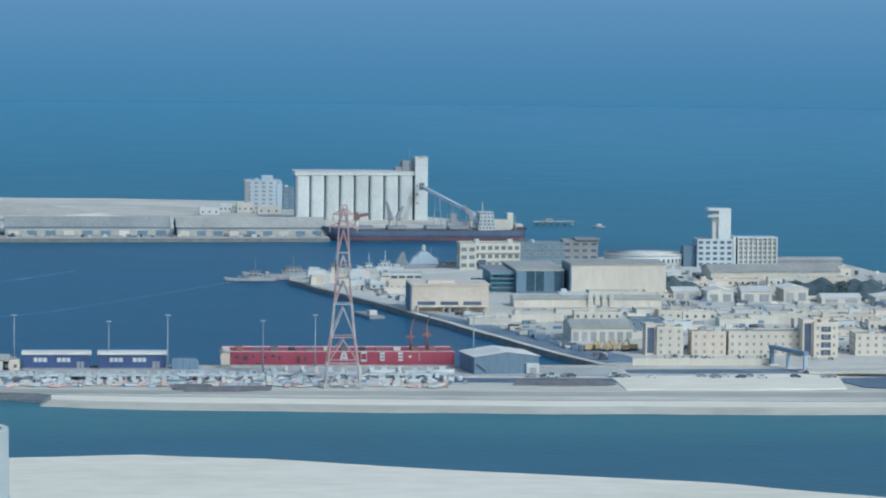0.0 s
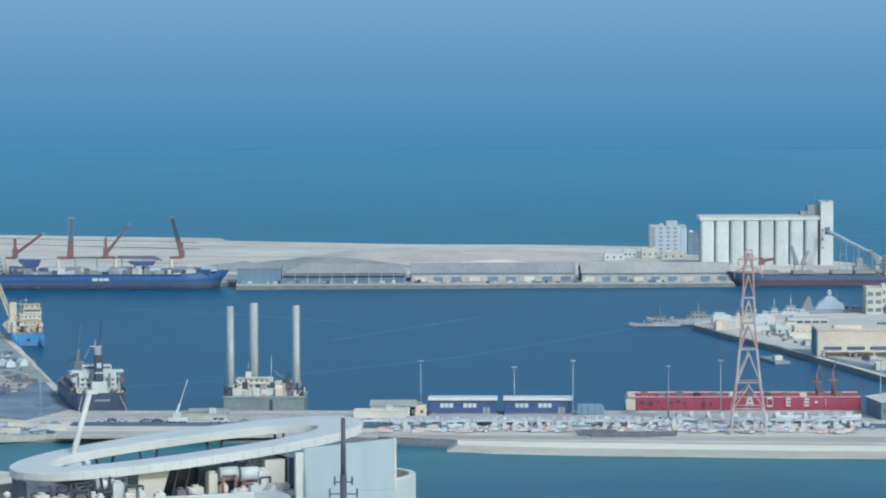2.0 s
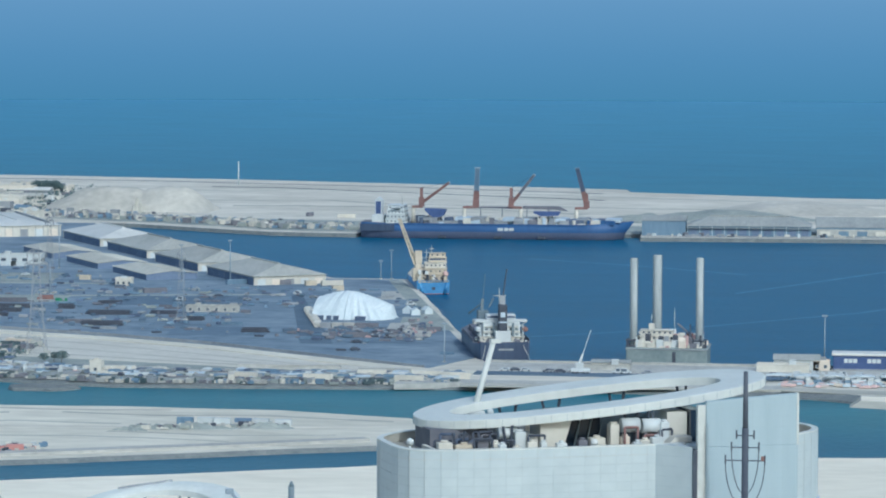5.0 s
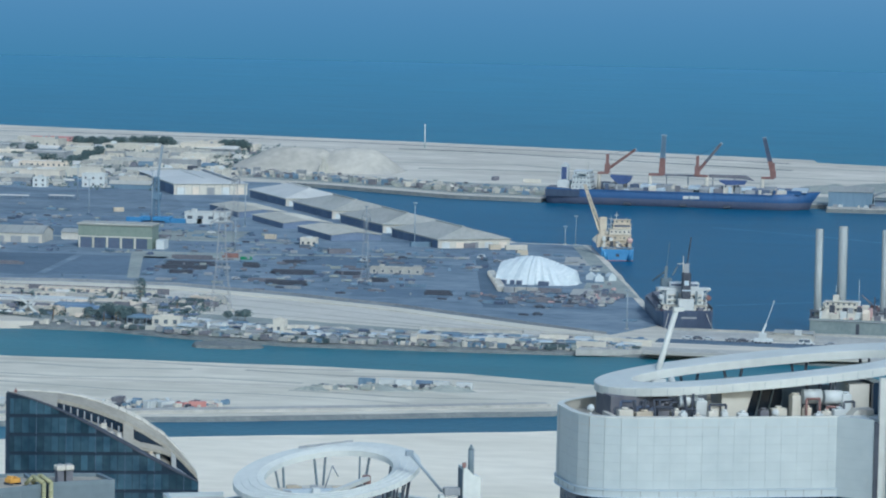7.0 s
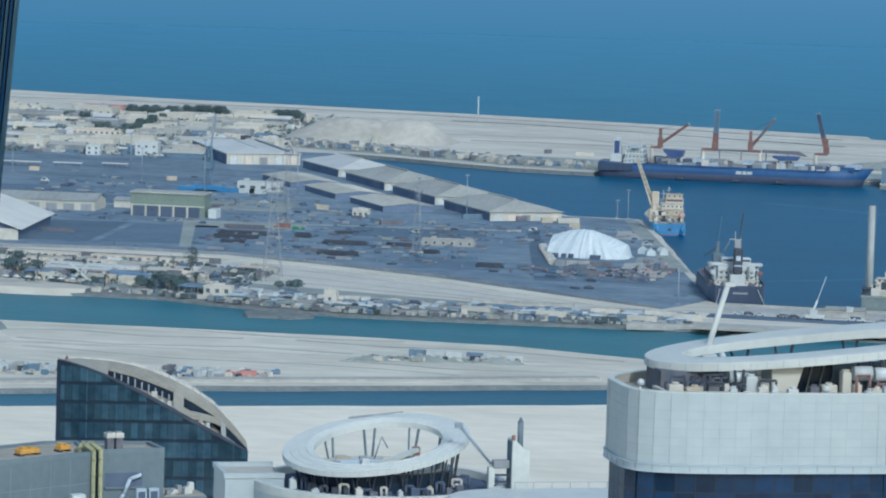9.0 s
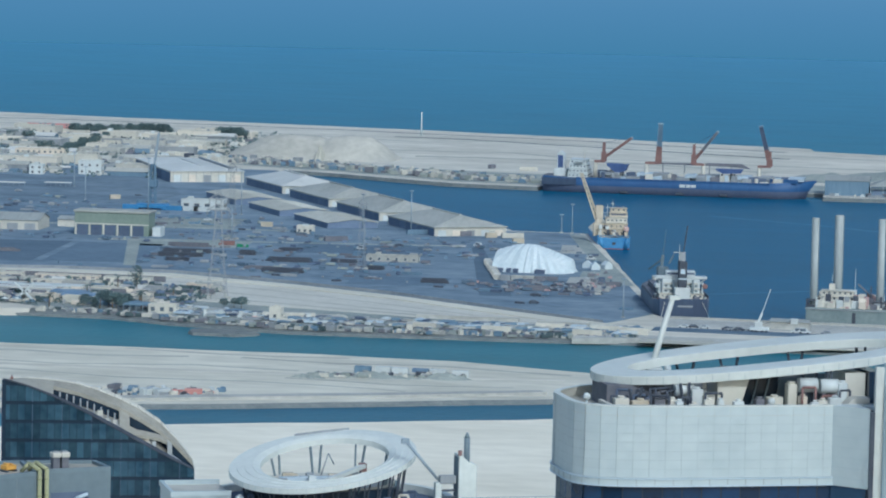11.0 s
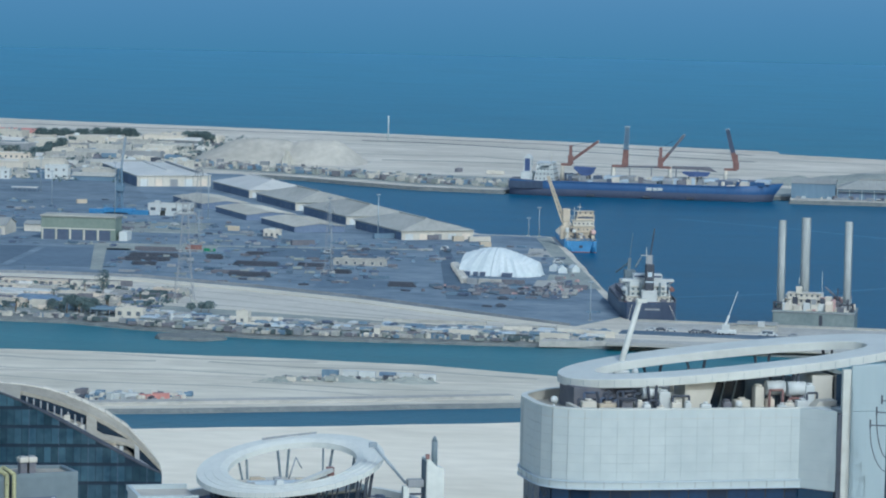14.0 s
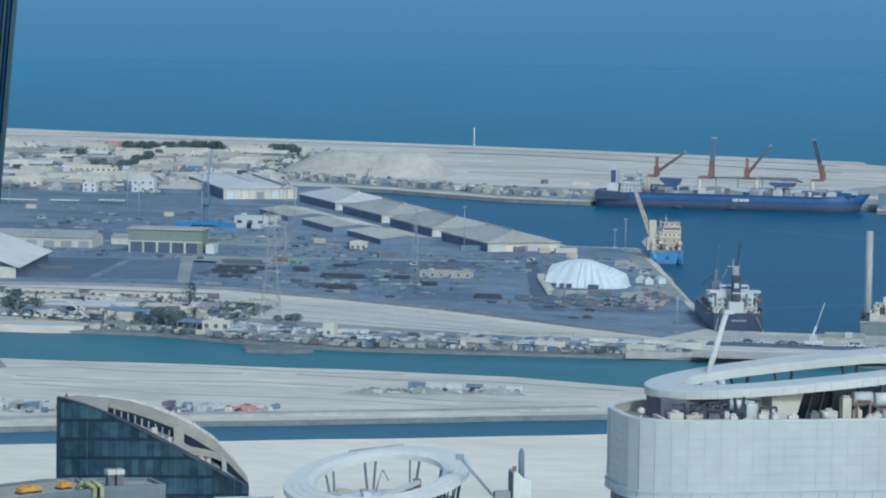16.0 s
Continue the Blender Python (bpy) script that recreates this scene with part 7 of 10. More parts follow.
for k in (-1, 1):
    part("lifeboat", bevelled(boxes((-33, -27, k * 10.4 - 1.1, k * 10.4 + 1.1, 13.6, 15.6)), 0.5), RUST if k < 0 else WHITE, t)
    part("davit", boxes((-32.5, -32.1, k * 9.4 - 0.2, k * 9.4 + 0.2, 9, 16.4), (-28, -27.6, k * 9.4 - 0.2, k * 9.4 + 0.2, 9, 16.4)), WHITE, t)
bm = bmesh.new()
for k in (-8, 8):
    beam(bm, (-43, k, 9.4), (-52, k * 1.3, 3.2), 0.16)
part("mooring_line", bm, OFFWHITE, t)
rnd = random.Random(17)
for k in range(16):
    x, y, w = rnd.uniform(-41, -14), rnd.choice((-1, 1)) * rnd.uniform(6, 11), rnd.uniform(0.5, 1.3)
    part("deck_gear", bevelled(boxes((x - w, x + w, y - w * 0.7, y + w * 0.7, 9, 9 + rnd.uniform(0.8, 2.2))), 0.1), rnd.choice((BROWN, OFFWHITE, RUST, DARK, WHITE)), t)

t = thing("supply_ship", -271.5, 1930.6, 0, AX, "blue-hulled supply ship with tan upperworks and crane boom", "ship")
part("hull", hull(84, 17.8, 6.2, 0.5, 0.3, 3.4, 0.97), [BLUE, BOOT_RED, TAN_STEEL], t)
for k in (-1, 1):
    # the quarters round down to the water
    bm = bmesh.new()
    tube(bm, (-41.9, k * 7.4, 5.9), (-41.9, k * 6.0, 0.4), 1.0, 1.2, 12)
    part("quarter", bm, BLUE, t)
part("stern_port", boxes((-42.1, -41.95, -0.9, 0.9, 2.4, 3.8)), DARK, t)
part("transom_rail", boxes((-42.0, -41.7, -8.2, 8.2, 6.2, 7.2)), TAN_STEEL, t)
part("work_deck", boxes((-41.5, -33, -8.3, 8.3, 6.2, 6.6)), BROWN, t)
deckhouse(t, -30, 0, 6.6, 8, 16.2, 1, TAN_STEEL, 3.4, 0.9)
deckhouse(t, -28, -0.6, 10.0, 8, 14.6, 1, TAN_STEEL, 3.0, 0.9)
deckhouse(t, -26, -2.2, 13.0, 7, 11.4, 1, OFFWHITE, 3.0, 0.9)
deckhouse(t, -24, -3.4, 16.0, 6, 9.6, 2, TAN_STEEL, 2.4, 0.8)
part("bridge_glass", boxes((-27.1, -26.95, -7.6, 0.8, 17.0, 17.8)), SHADE, t)
part("lifeboat", bevelled(boxes((-36, -31, -8.4, -5.8, 9.0, 11.6)), 0.6), FADED_PINK, t, "faded orange lifeboat")
for y, h in ((-0.4, 25), (2.4, 23), (-6.0, 22)):
    bm = bmesh.new()
    tube(bm, (-25, y, 14), (-25, y, h), 0.3, 0.12, 8)
    beam(bm, (-25, y - 1.4, h - 2), (-25, y + 1.4, h - 2), 0.22)
    part("mast", bm, OFFWHITE, t)
rnd = random.Random(19)
for k in range(26):
    x, y, w = rnd.uniform(-39, -30), rnd.uniform(-7.4, 7.4), rnd.uniform(0.4, 1.3)
    z = 6.6 if x < -34 else 10.0
    part("deck_gear", bevelled(boxes((x - w, x + w, y - w * 0.7, y + w * 0.7, z, z + rnd.uniform(0.8, 3.4))), 0.1), rnd.choice((TAN_STEEL, OFFWHITE, BROWN, DARK, WHITE)), t)
bm = bmesh.new()
tube(bm, (-30, 7.6, 6.2), (-30, 7.6, 19), 2.1, 1.7, 14)
bevel_box = boxes((-32.4, -27.6, 5.6, 10.2, 6.2, 13.0), (-32, -28, 5.2, 9.0, 15.5, 22.4))
cr = part("crane_pedestal", bm, TAN_STEEL, t)
part("crane_cab", bevelled(bevel_box, 0.2), TAN_STEEL, cr)
bm = bmesh.new()
a, b = Vector((-30, 8.4, 15.0)), Vector((-28, 17.2, 39.4))
for k in (-1.1, 1.1):
    beam(bm, a + Vector((k, 0.9, 0)), b + Vector((k * 0.5, 0.5, 0)), 0.7)
    beam(bm, a + Vector((k, -0.9, 0.3)), b + Vector((k * 0.5, -0.5, 0)), 0.7)
for i in range(9):
    p, q = a.lerp(b, i / 9), a.lerp(b, (i + 1) / 9)
    beam(bm, p + Vector((-1.0 + 0.05 * i, 0.7, 0)), q + Vector((1.0 - 0.05 * i, -0.7, 0)), 0.5)
    beam(bm, p + Vector((1.0 - 0.05 * i, -0.7, 0)), q + Vector((-1.0 + 0.05 * i, 0.7, 0)), 0.5)
part("crane_jib", bm, TAN_STEEL, cr, "tan lattice crane boom raised high")
for k, (x, y, z) in enumerate(((-12, 0, 3), (-4, 4, 2.4), (6, -3, 2.8), (-16, -5, 3.2))):
    part("deck_cargo", bevelled(boxes((x - 3, x + 3, y - 2, y + 2, 6.2, 6.2 + z)), 0.1), (OFFWHITE, CLAD_GREY, YELLOW, OFFWHITE)[k], t)

# mobile crane added in place of a yacht mast and sailing boat over the ring
t = thing("mobile_crane", -145.7, 1500, LAND, 0, "white mobile crane with a raised jib, added in place of a yacht mast", "crane")
part("carrier", bevelled(boxes((-4, 4, -1.4, 1.4, 0.8, 2.4)), 0.15), WHITE, t)
part("cab", bevelled(boxes((-2, 1.2, -1.3, 1.3, 2.4, 4.6)), 0.15), WHITE, t)
bm = bmesh.new()
beam(bm, (-1, 0, 3.0), (0.9, 0, 8.4), 0.9)
beam(bm, (0.9, 0, 8.4), (4.2, 0, 18.5), 0.3)
part("jib", bm, WHITE, t)
for x in (-3, -1.4, 1.4, 3):
    for s in (-1.3, 1.3):
        bm = bmesh.new()
        tube(bm, (x, s - 0.2, 0.55), (x, s + 0.2, 0.55), 0.55, 0.55, 10)
        part("wheel", bm, DARK, t)

# ---- near quay: red barge, blue sheds, boats ----
t = thing("accommodation_barge", 93, 1556, 0, 0, "long red steel barge with white hull marks", "barge")
part("hull", bevelled(boxes((-45.8, 51, -10, 10, -1, 8.6)), 0.25), BARGE_RED, t)
part("rail", boxes((-49, 51, -10.25, -9.6, 8.6, 8.9), (-49, 51, 9.6, 10.2, 8.6, 9.0)), FADED_PINK, t, "faded pink deck rail")
bm = bmesh.new()
profile(bm, [(-45.8, -1), (-49.6, 1.4), (-50.2, 7.0), (-49, 8.6), (-45.8, 8.6)], -9.5, 9.5)
part("bow_plate", bm, BEIGE, t, "cream raked bow plate")
for x, z, w, h in ((-43, 6.4, 1.6, 1.6), (-39.4, 6.0, 2.2, 2.4), (-36, 6.6, 1.2, 1.4), (-31, 6.2, 1.4, 1.2), (-27.5, 6.8, 2.0, 1.4), (-24.8, 6.0, 1.2, 1.8), (-16.5, 5.4, 1.3, 3.0), (-13.6, 5.6, 1.0, 2.6), (-41.5, 3.0, 3.0, 1.6), (-34, 3.2, 2.0, 1.2)):
    bm = bmesh.new()
    tube(bm, (x, -10.02, z), (x, -10.3, z), w / 2, w / 2, 12)
    bmesh.ops.scale(bm, vec=(1, 1, h / w), space=Matrix.Translation((0, 0, -z)), verts=bm.verts)
    part("tyre_fender", bm, DARK, t)
for k in range(11):
    part("hull_seam", boxes((-40 + 8.4 * k, -39.7 + 8.4 * k, -10.1, -9.98, 0, 8.4)), BARGE_RED, t)
MARKS = ((((-1.4, 0), (-0.5, 3.4)), ((0.5, 3.4), (1.4, 0)), ((-0.8, 1.2), (0.8, 1.2)), ((-0.5, 3.4), (0.5, 3.4))), (((-1.2, 0), (-1.2, 3.4)), ((1.2, 0), (1.2, 3.4)), ((-1.2, 0), (1.2, 0)), ((-1.2, 3.4), (1.2, 3.4))),
         (((-1.0, 0.3), (1.0, 0.3)), ((-1.0, 1.7), (1.0, 1.7)), ((-1.0, 3.1), (1.0, 3.1)), ((-1.0, 0), (-1.0, 3.4))), (((-1.0, 0.3), (1.0, 0.3)), ((-1.0, 1.7), (1.0, 1.7)), ((-1.0, 3.1), (1.0, 3.1)), ((1.0, 0), (1.0, 3.4))), (((0, 0), (0, 3.4)),), (((-0.5, 1.7), (0.5, 1.7)),))
for k, strokes in enumerate(MARKS):
    bm = bmesh.new()
    x = 3.1 + (0, 8.6, 16.6, 24.4, 32.5, 28.6)[k]
    for (x0, z0), (x1, z1) in strokes:
        beam(bm, (x + x0, -10.16, 4.8 + z0), (x + x1, -10.16, 4.8 + z1), 0.2, 0.95)
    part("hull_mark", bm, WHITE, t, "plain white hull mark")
for k, (x, h) in enumerate(((33, 7), (40, 8.5))):
    bm = bmesh.new()
    tube(bm, (x, 4, 8.6), (x, 4, 10 + h), 0.7, 0.5, 8)
    beam(bm, (x - 2.0, 4, 10 + h * 0.55), (x + 2.0, 4, 10 + h * 0.55), 0.9)
    beam(bm, (x, 4, 10 + h), (x + 1.5, 4, 10 + h + 5), 0.35)
    part("davit", bm, RUST, t, "rust-red deck davit")
for k in range(12):
    rnd = random.Random(k)
    x = -42 + 7.6 * k
    part("deck_gear", bevelled(boxes((x - 1.5, x + 1.5, -6, -2, 8.6, 9.4 + rnd.uniform(0.3, 1.4))), 0.1), rnd.choice((BROWN, DARK, OFFWHITE, RUST)), t)

for k, x in enumerate((-27, 5)):
    t = thing("site_shed", x, 1530, LAND, 0, "dark blue metal shed with a white roof and panels", "shed", "blue sheds")
    part("wall", bevelled(boxes((-14.2, 14.2, 0, 9, 0, 6.4)), 0.1), BLUE_SHED, t)
    part("roof", bevelled(boxes((-14.8, 14.8, -0.7, 9.7, 6.4, 7.6)), 0.2), ROOF_WHITE, t)
    for c in (-6.6, 3.0):
        part("sign_panel", boxes((c - 2.9, c + 2.9, -0.08, 0, 3.4, 5.2)), WHITE, t, "blank white wall panel")
    part("door", boxes((8.6, 11.6, -0.06, 0, 0, 3.6)), CLAD_GREY, t)
    part("plinth", boxes((-14.2, 14.2, -0.15, 0, 0, 0.9)), CLAD_GREY, t)
    for i in range(15):
        part("rib", boxes((-14 + 2 * i, -13.7 + 2 * i, -0.12, 0, 0.9, 6.4)), BLUE_SHED, t)
t = thing("covered_load", 27.5, 1530, LAND, 0, "long load under a pale blue tarpaulin", "load")
bm = bmesh.new()
profile(bm, [(-6, 0), (6, 0), (5.6, 3.6), (4.4, 4.7), (-5.2, 4.8), (-5.9, 4.2)], 0, 5)
part("tarpaulin", bevelled(bm, 0.35, 2), CLAD_BLUEGREY, t)
for x in (-4, -1, 2):
    part("strap", boxes((x, x + 0.15, -0.05, 5.05, 0, 4.82)), DARK, t)
t = shed("workshop", 149.1, 1510.5, 28.4, 25, 7.5, 9.4, CLAD_BLUEGREY, ROOF_WHITE, "blue-grey workshop shed with a pale roof", 9, "y", category="shed")
part("porch", bevelled(boxes((22.6, 28.2, -1.2, 0, 0, 4.6)), 0.05), WHITE, t, "white roller-door porch")
part("door_leaf", boxes((24.0, 27.0, -1.26, -1.2, 0, 2.8)), CLAD_GREY, t)
bm = bmesh.new()
beam(bm, (1.0, -0.12, 4.4), (5.0, -0.12, 1.2), 0.15, 0.8)
part("stair", bm, DARK, t, "dark outside stair")
for k in (0, 1):
    part("gable_door", boxes((-0.12, 0, 3 + 11 * k, 12 + 11 * k, 0, 6.2)), PALE_SHADE, t)
for k in range(9):
    part("wall_rib", boxes((0.3 + 3.4 * k, 0.5 + 3.4 * k, -0.1, 0, 0, 7.3)), CLAD_BLUEGREY, t)
t = building("store", -136, 1514, 20, 9, 1.9, CONCRETE, "low grey quayside store with a flat roof", "building", storeys=0, roof_mat=ROOF_GREY)
shed("store", -143, 1520, 16, 10, 2.6, 3.4, OFFWHITE, ROOF_GREY, "small white store with a grey pitched roof", 0, "x", category="shed")
t = building("store", -62, 1518, 22, 8, 2.8, OFFWHITE, "low white quayside store with a pale flat roof", "building", storeys=0, roof_mat=ROOF_WHITE)
shed("store", -66, 1527, 19, 8, 4.6, 6.4, WHITE, ROOF_GREY, "small white store with a grey pitched roof", 0, "x", category="shed")
building("store", -46, 1527, 7, 6, 4.0, BEIGE, "small cream quayside kiosk", "building", storeys=1, bays=2, side_bays=1)

for x, y, h in ((-45, 1536, 22.8), (-5, 1536, 20.2), (20, 1527, 23.8), (60, 1517, 22.4), (83, 1534, 23.2), (151, 1534, 23), (-208, 1534, 17),):
    light_mast(x, y, h)
for x, y, h in ((-374, 1900, 24), (-357, 1697, 24), (-547, 1997, 30), (-490, 1989, 26), (-404, 1916, 20), (-294, 1951, 16), (-455, 1827, 18), (-276, 1952, 12), (-300, 1952, 10), (-635, 2145, 22), (-600, 2050, 20), (-690, 2080, 18)):
    light_mast(x, y, h, "tall galvanised floodlight mast in the cargo yard")

lattice_tower("pylon", 90.5, 1466, 74.5, 14.5, 5.4, "tall red and white lattice pylon by the shore", ((70.5, 4.2), (65.5, 5.6), (50, 3.2)))
lattice_tower("pylon", -391, 1545, 48, 9, 3.6, "grey lattice pylon among the shore huts", ((44, 4), (39, 5)), red=False, turn=20)
lattice_tower("pylon", -358, 1697, 34, 4.4, 2.4, "slim lattice floodlight tower in the yard", ((32, 2),), red=False)
lattice_tower("pylon", -456, 1830, 40, 4.4, 2.6, "slim lattice floodlight tower in the yard", ((38, 2),), red=False)

# rows of boats under white awnings, trailers and cars between the road and the quay
rnd = random.Random(5)
kinds = [parked_boat(WHITE, "white motor boat laid up on a trailer", 6.0), parked_boat(WHITE, "long white motor boat laid up on a trailer", 9.5), parked_boat(FADED_PINK, "faded pink boat laid up on a trailer", 6.5), parked_boat(CLAD_BLUEGREY, "grey-blue boat laid up on a trailer", 9.0)]
cars = [car(WHITE, "white saloon car parked by the road"), car(CLAD_GREY, "silver saloon car parked by the road"), car(WHITE, "white van parked by the road", 5.4, 2.3), car(DARK, "black saloon car parked by the road")]
boat_rows = [(1494, -55, 62, 3.6), (1487, -57, 64, 3.6), (1478, -50, 62, 4.6), (1512, 64, 136, 6.0), (1486, 64, 142, 5.0), (1478, 66, 140, 6.0)]
first = {}


def put(src, x, y, z, a):
    """The first copy is the original itself, moved into place."""
    m = pose(x, y, z, 0, 0, a)
    if src.name not in first:
        first[src.name] = True
        src.matrix_basis = m
        return src
    return copy_thing(src, m)


for y, x0, x1, step in boat_rows:
    x = x0
    while x < x1:
        if rnd.random() < 0.85:
            put(rnd.choice(kinds[:2] + kinds), x, y + rnd.uniform(-2, 2), LAND + 0.35, rnd.choice((90, 90, 80, 100, 180, 0)) + rnd.uniform(-6, 6))
        x += step * rnd.uniform(0.8, 1.3)


def awning(L, label, mat):
    t = thing("awning", 0, 0, -500, 0, label, "awning", "boat awnings")
    bm = bmesh.new()
    profile(bm, [(-L / 2, 2.7), (L / 2, 2.7), (L / 2, 2.9), (0, 3.4), (-L / 2, 2.9)], -2.6, 2.6)
    part("canopy", bm, mat, t)
    for x in (-L / 2 + 0.3, 0, L / 2 - 0.3):
        for y in (-2.3, 2.3):
            bm = bmesh.new()
            tube(bm, (x, y, 0), (x, y, 2.7), 0.07, 0.07, 6)
            part("post", bm, STEEL, t)
    return t


aw = [awning(10.5, "long white fabric awning over parked boats", MEMBRANE), awning(8, "white fabric awning over parked boats", WHITE)]
x = -62
while x < 62:
    put(rnd.choice(aw), x, 1482 + rnd.uniform(-0.8, 0.8), LAND + 0.3, rnd.uniform(-2, 2))
    x += 11.4
x = 66
while x < 140:
    put(rnd.choice(aw), x, 1484 + rnd.uniform(-3, 6), LAND + 0.3, rnd.uniform(-12, 12))
    x += rnd.uniform(7, 12)
for k in range(60):
    x = rnd.uniform(-184, 300)
    put(rnd.choice(cars), x, 1499 + 2.2 * rnd.choice((0, 1, 2)) - 0.014 * x, LAND + 0.3, rnd.choice((0, 180)))
for x, y, L, W in ((28, 1456, 20, 4), (50, 1453, 24, 5), (40, 1449, 30, 5), (189, 1471, 40, 4), (168, 1473, 16, 4)):
    s = steel_stack(int(x), L, W, 2.2, BROWN, "long dark stack of rusty pipe by the road")
    put(s, x, y, LAND + 0.2, -1)

# ---- eastern dockyard ----
TEAL = material("teal_paint", srgb(74, 122, 140), srgb(104, 150, 162), 0.6, coarse=0.1, fine=0.6)
t = building("barracks", 212, 2062, 35, 16, 14.6, OFFWHITE, "white three-storey dockyard block with deep arcaded balconies", "building", 1.5, storeys=3, bays=9, side_bays=3, ww=2.5, wh=2.2, boxes_on_roof=3, pane=PANEL_GREY)
# arch and wing openings are flat panels coloured as shade
part("arch_recess", boxes((-7.0, -2.6, -1.32, -1.2, 0, 5.6)), SHADE, t)
part("projecting_wing", bevelled(boxes((-17.8, -8.2, -2.4, -1.2, 0, 15.4)), 0.1), OFFWHITE, t)
for k in range(3):
    for x in (-15.4, -10.8):
        part("wing_opening", boxes((x - 1.6, x + 1.6, -2.5, -2.4, 1.4 + 4.6 * k, 3.6 + 4.6 * k)), PANEL_GREY, t)
part("balcony", boxes(*[(-17.5, 17.5, -1.2, 0, 4.87 * k - 0.2, 4.87 * k + 0.6) for k in (1, 2)]), OFFWHITE, t)
t = building("office_block", 246, 2095, 27, 16, 12.4, CLAD_BLUEGREY, "blue-grey three-storey dockyard office", "building", 1.5, storeys=3, bays=6, ww=3.0, wh=2.0, boxes_on_roof=2, pane=PANEL_GREY)
t = building("office_block", 273, 2128, 21, 14, 11.5, CLAD_GREY, "grey dockyard office with a flat overhanging roof", "building", 1.5, storeys=3, bays=4, ww=3.6, wh=1.8, boxes_on_roof=0)
part("roof_slab", boxes((-3, 11.5, -1.5, 15, 12.4, 13.2)), CLAD_GREY, t)
t = thing("covered_dock", 214, 1904, LAND, 1, "dark teal glazed ship hall with a pale roof", "hall")
part("wall", boxes((-4, 21.5, 0, 60, 0, 12)), CLAD_BLUEGREY, t)
part("roof", boxes((-4.5, 22, -0.5, 60.5, 12, 12.8)), ROOF_TAN, t)
part("slip_hall", boxes((-16, -4, 6, 52, 0, 10.5)), TEAL, t)
for k in range(4):
    part("gallery", bevelled(boxes((-17.5, -4.1, 4.4 - 0.5 * k, 6.2, 2.2 + 2.5 * k, 3.0 + 2.5 * k)), 0.08), TEAL if k % 2 else CLAD_BLUEGREY, t)
    part("gallery_post", boxes((-17.3 + 4.2 * k, -16.9 + 4.2 * k, 4.4, 4.8, 0, 10.5)), CLAD_BLUEGREY, t)
part("slip_roof", boxes((-17.5, -3.8, 4, 52.5, 10.5, 11.2)), CLAD_GREY, t)
for k in range(3, 8):
    part("wall_panel", boxes((-18.6 + 5 * k, -14.2 + 5 * k, -0.1, 0.02, 1.2, 12)), TEAL_GLASS if k % 3 else CLAD_BLUEGREY, t)
part("low_roof", bevelled(boxes((-24, -17.6, 10, 40, 0, 5.0)), 0.1), TEAL, t)
t = thing("assembly_hall", 264, 1897, LAND, 1, "large cream windowless assembly hall with a side painted as shaded", "hall")
part("wall", bevelled(boxes((-25.5, 25.5, 0, 34, 0, 15.8)), 0.15), CREAM, t)
part("roof", boxes((-25.8, 25.8, -0.3, 34.3, 15.8, 16.5)), ROOF_TAN, t)
# blue-grey sheet paints the shade on the left wall
part("side_wall", boxes((-26.1, -25.6, 0.5, 33.5, 0, 15.2)), CLAD_BLUEGREY, t)
part("cladding_joint", boxes((-25.4, 25.4, -0.06, 0, 3.8, 4.0), *[(-25.4 + 5.1 * k, -25.25 + 5.1 * k, -0.05, 0, 4, 15.6) for k in range(1, 10)]), BEIGE, t)
t = thing("drum_hall", 307.6, 2100, LAND, 0, "low round white hall with a shallow pale roof", "hall")
bm = bmesh.new()
tube(bm, (0, 0, 0), (0, 0, 6.6), 24, 24, 48)
part("wall", bm, WHITE, t)
bm = bmesh.new()
tube(bm, (0, 0, 6.6), (0, 0, 7.4), 24.5, 24.2, 48)
tube(bm, (0, 0, 7.4), (0, 0, 7.9), 24.0, 2, 48)
part("roof", bm, ROOF_WHITE, t)
for k in range(24):
    a = math.pi + math.pi * (k + 0.5) / 24
    add_window(t, 24.02 * math.cos(a), 24.02 * math.sin(a), 2.6, math.degrees(a) + 90, 1.6, 2.2)
t = building("control_tower", 346, 2080, 21, 16, 16.0, CLAD_PALE, "white harbour control building with a tall slab tower", "building", 1.5, storeys=5, bays=5, ww=2.6, wh=1.6, boxes_on_roof=1)
part("shaft", bevelled(boxes((2.2, 9.6, 2, 10, 16, 34.4)), 0.2), WHITE, t)
part("shaft", bevelled(boxes((-1.0, 2.2, 4, 9, 16, 32)), 0.2), WHITE, t)
for z in (29.2, 33.0):
    part("platform", bevelled(boxes((-4.2, 2.4, 1, 10, z, z + 1.4)), 0.15), WHITE, t)
part("side_wing", bevelled(boxes((-18, -10.6, 4, 14, 0, 12.5)), 0.15), CLAD_BLUEGREY, t)
part("slab_fin", boxes((10.6, 12.2, -0.5, 15, 0, 18)), WHITE, t)
t = thing("slab_block", 371.5, 2082, LAND, 1.5, "white six-storey slab with deep upright fins", "building")
part("wall", boxes((-11.6, 11.6, 0.8, 14, 0, 16.4)), CLAD_GREY, t)
for k in range(9):
    part("fin", boxes((-11.8 + 2.85 * k, -11.0 + 2.85 * k, -0.3, 0.9, 0, 16.9)), WHITE, t)
for k in range(6):
    part("floor_band", boxes((-11.6, 11.6, 0.3, 0.82, 2.7 * k + 1.2, 2.7 * k + 2.2)), OFFWHITE, t)
part("roof", boxes((-12, 12, -0.4, 14.3, 16.9, 17.5)), WHITE, t)
shed("long_shed", 384, 2092, 40, 14, 3.4, 4.6, CLAD_GREY, ROOF_TAN, "long low tan-roofed shed by the outer shore", 1.5, "x")
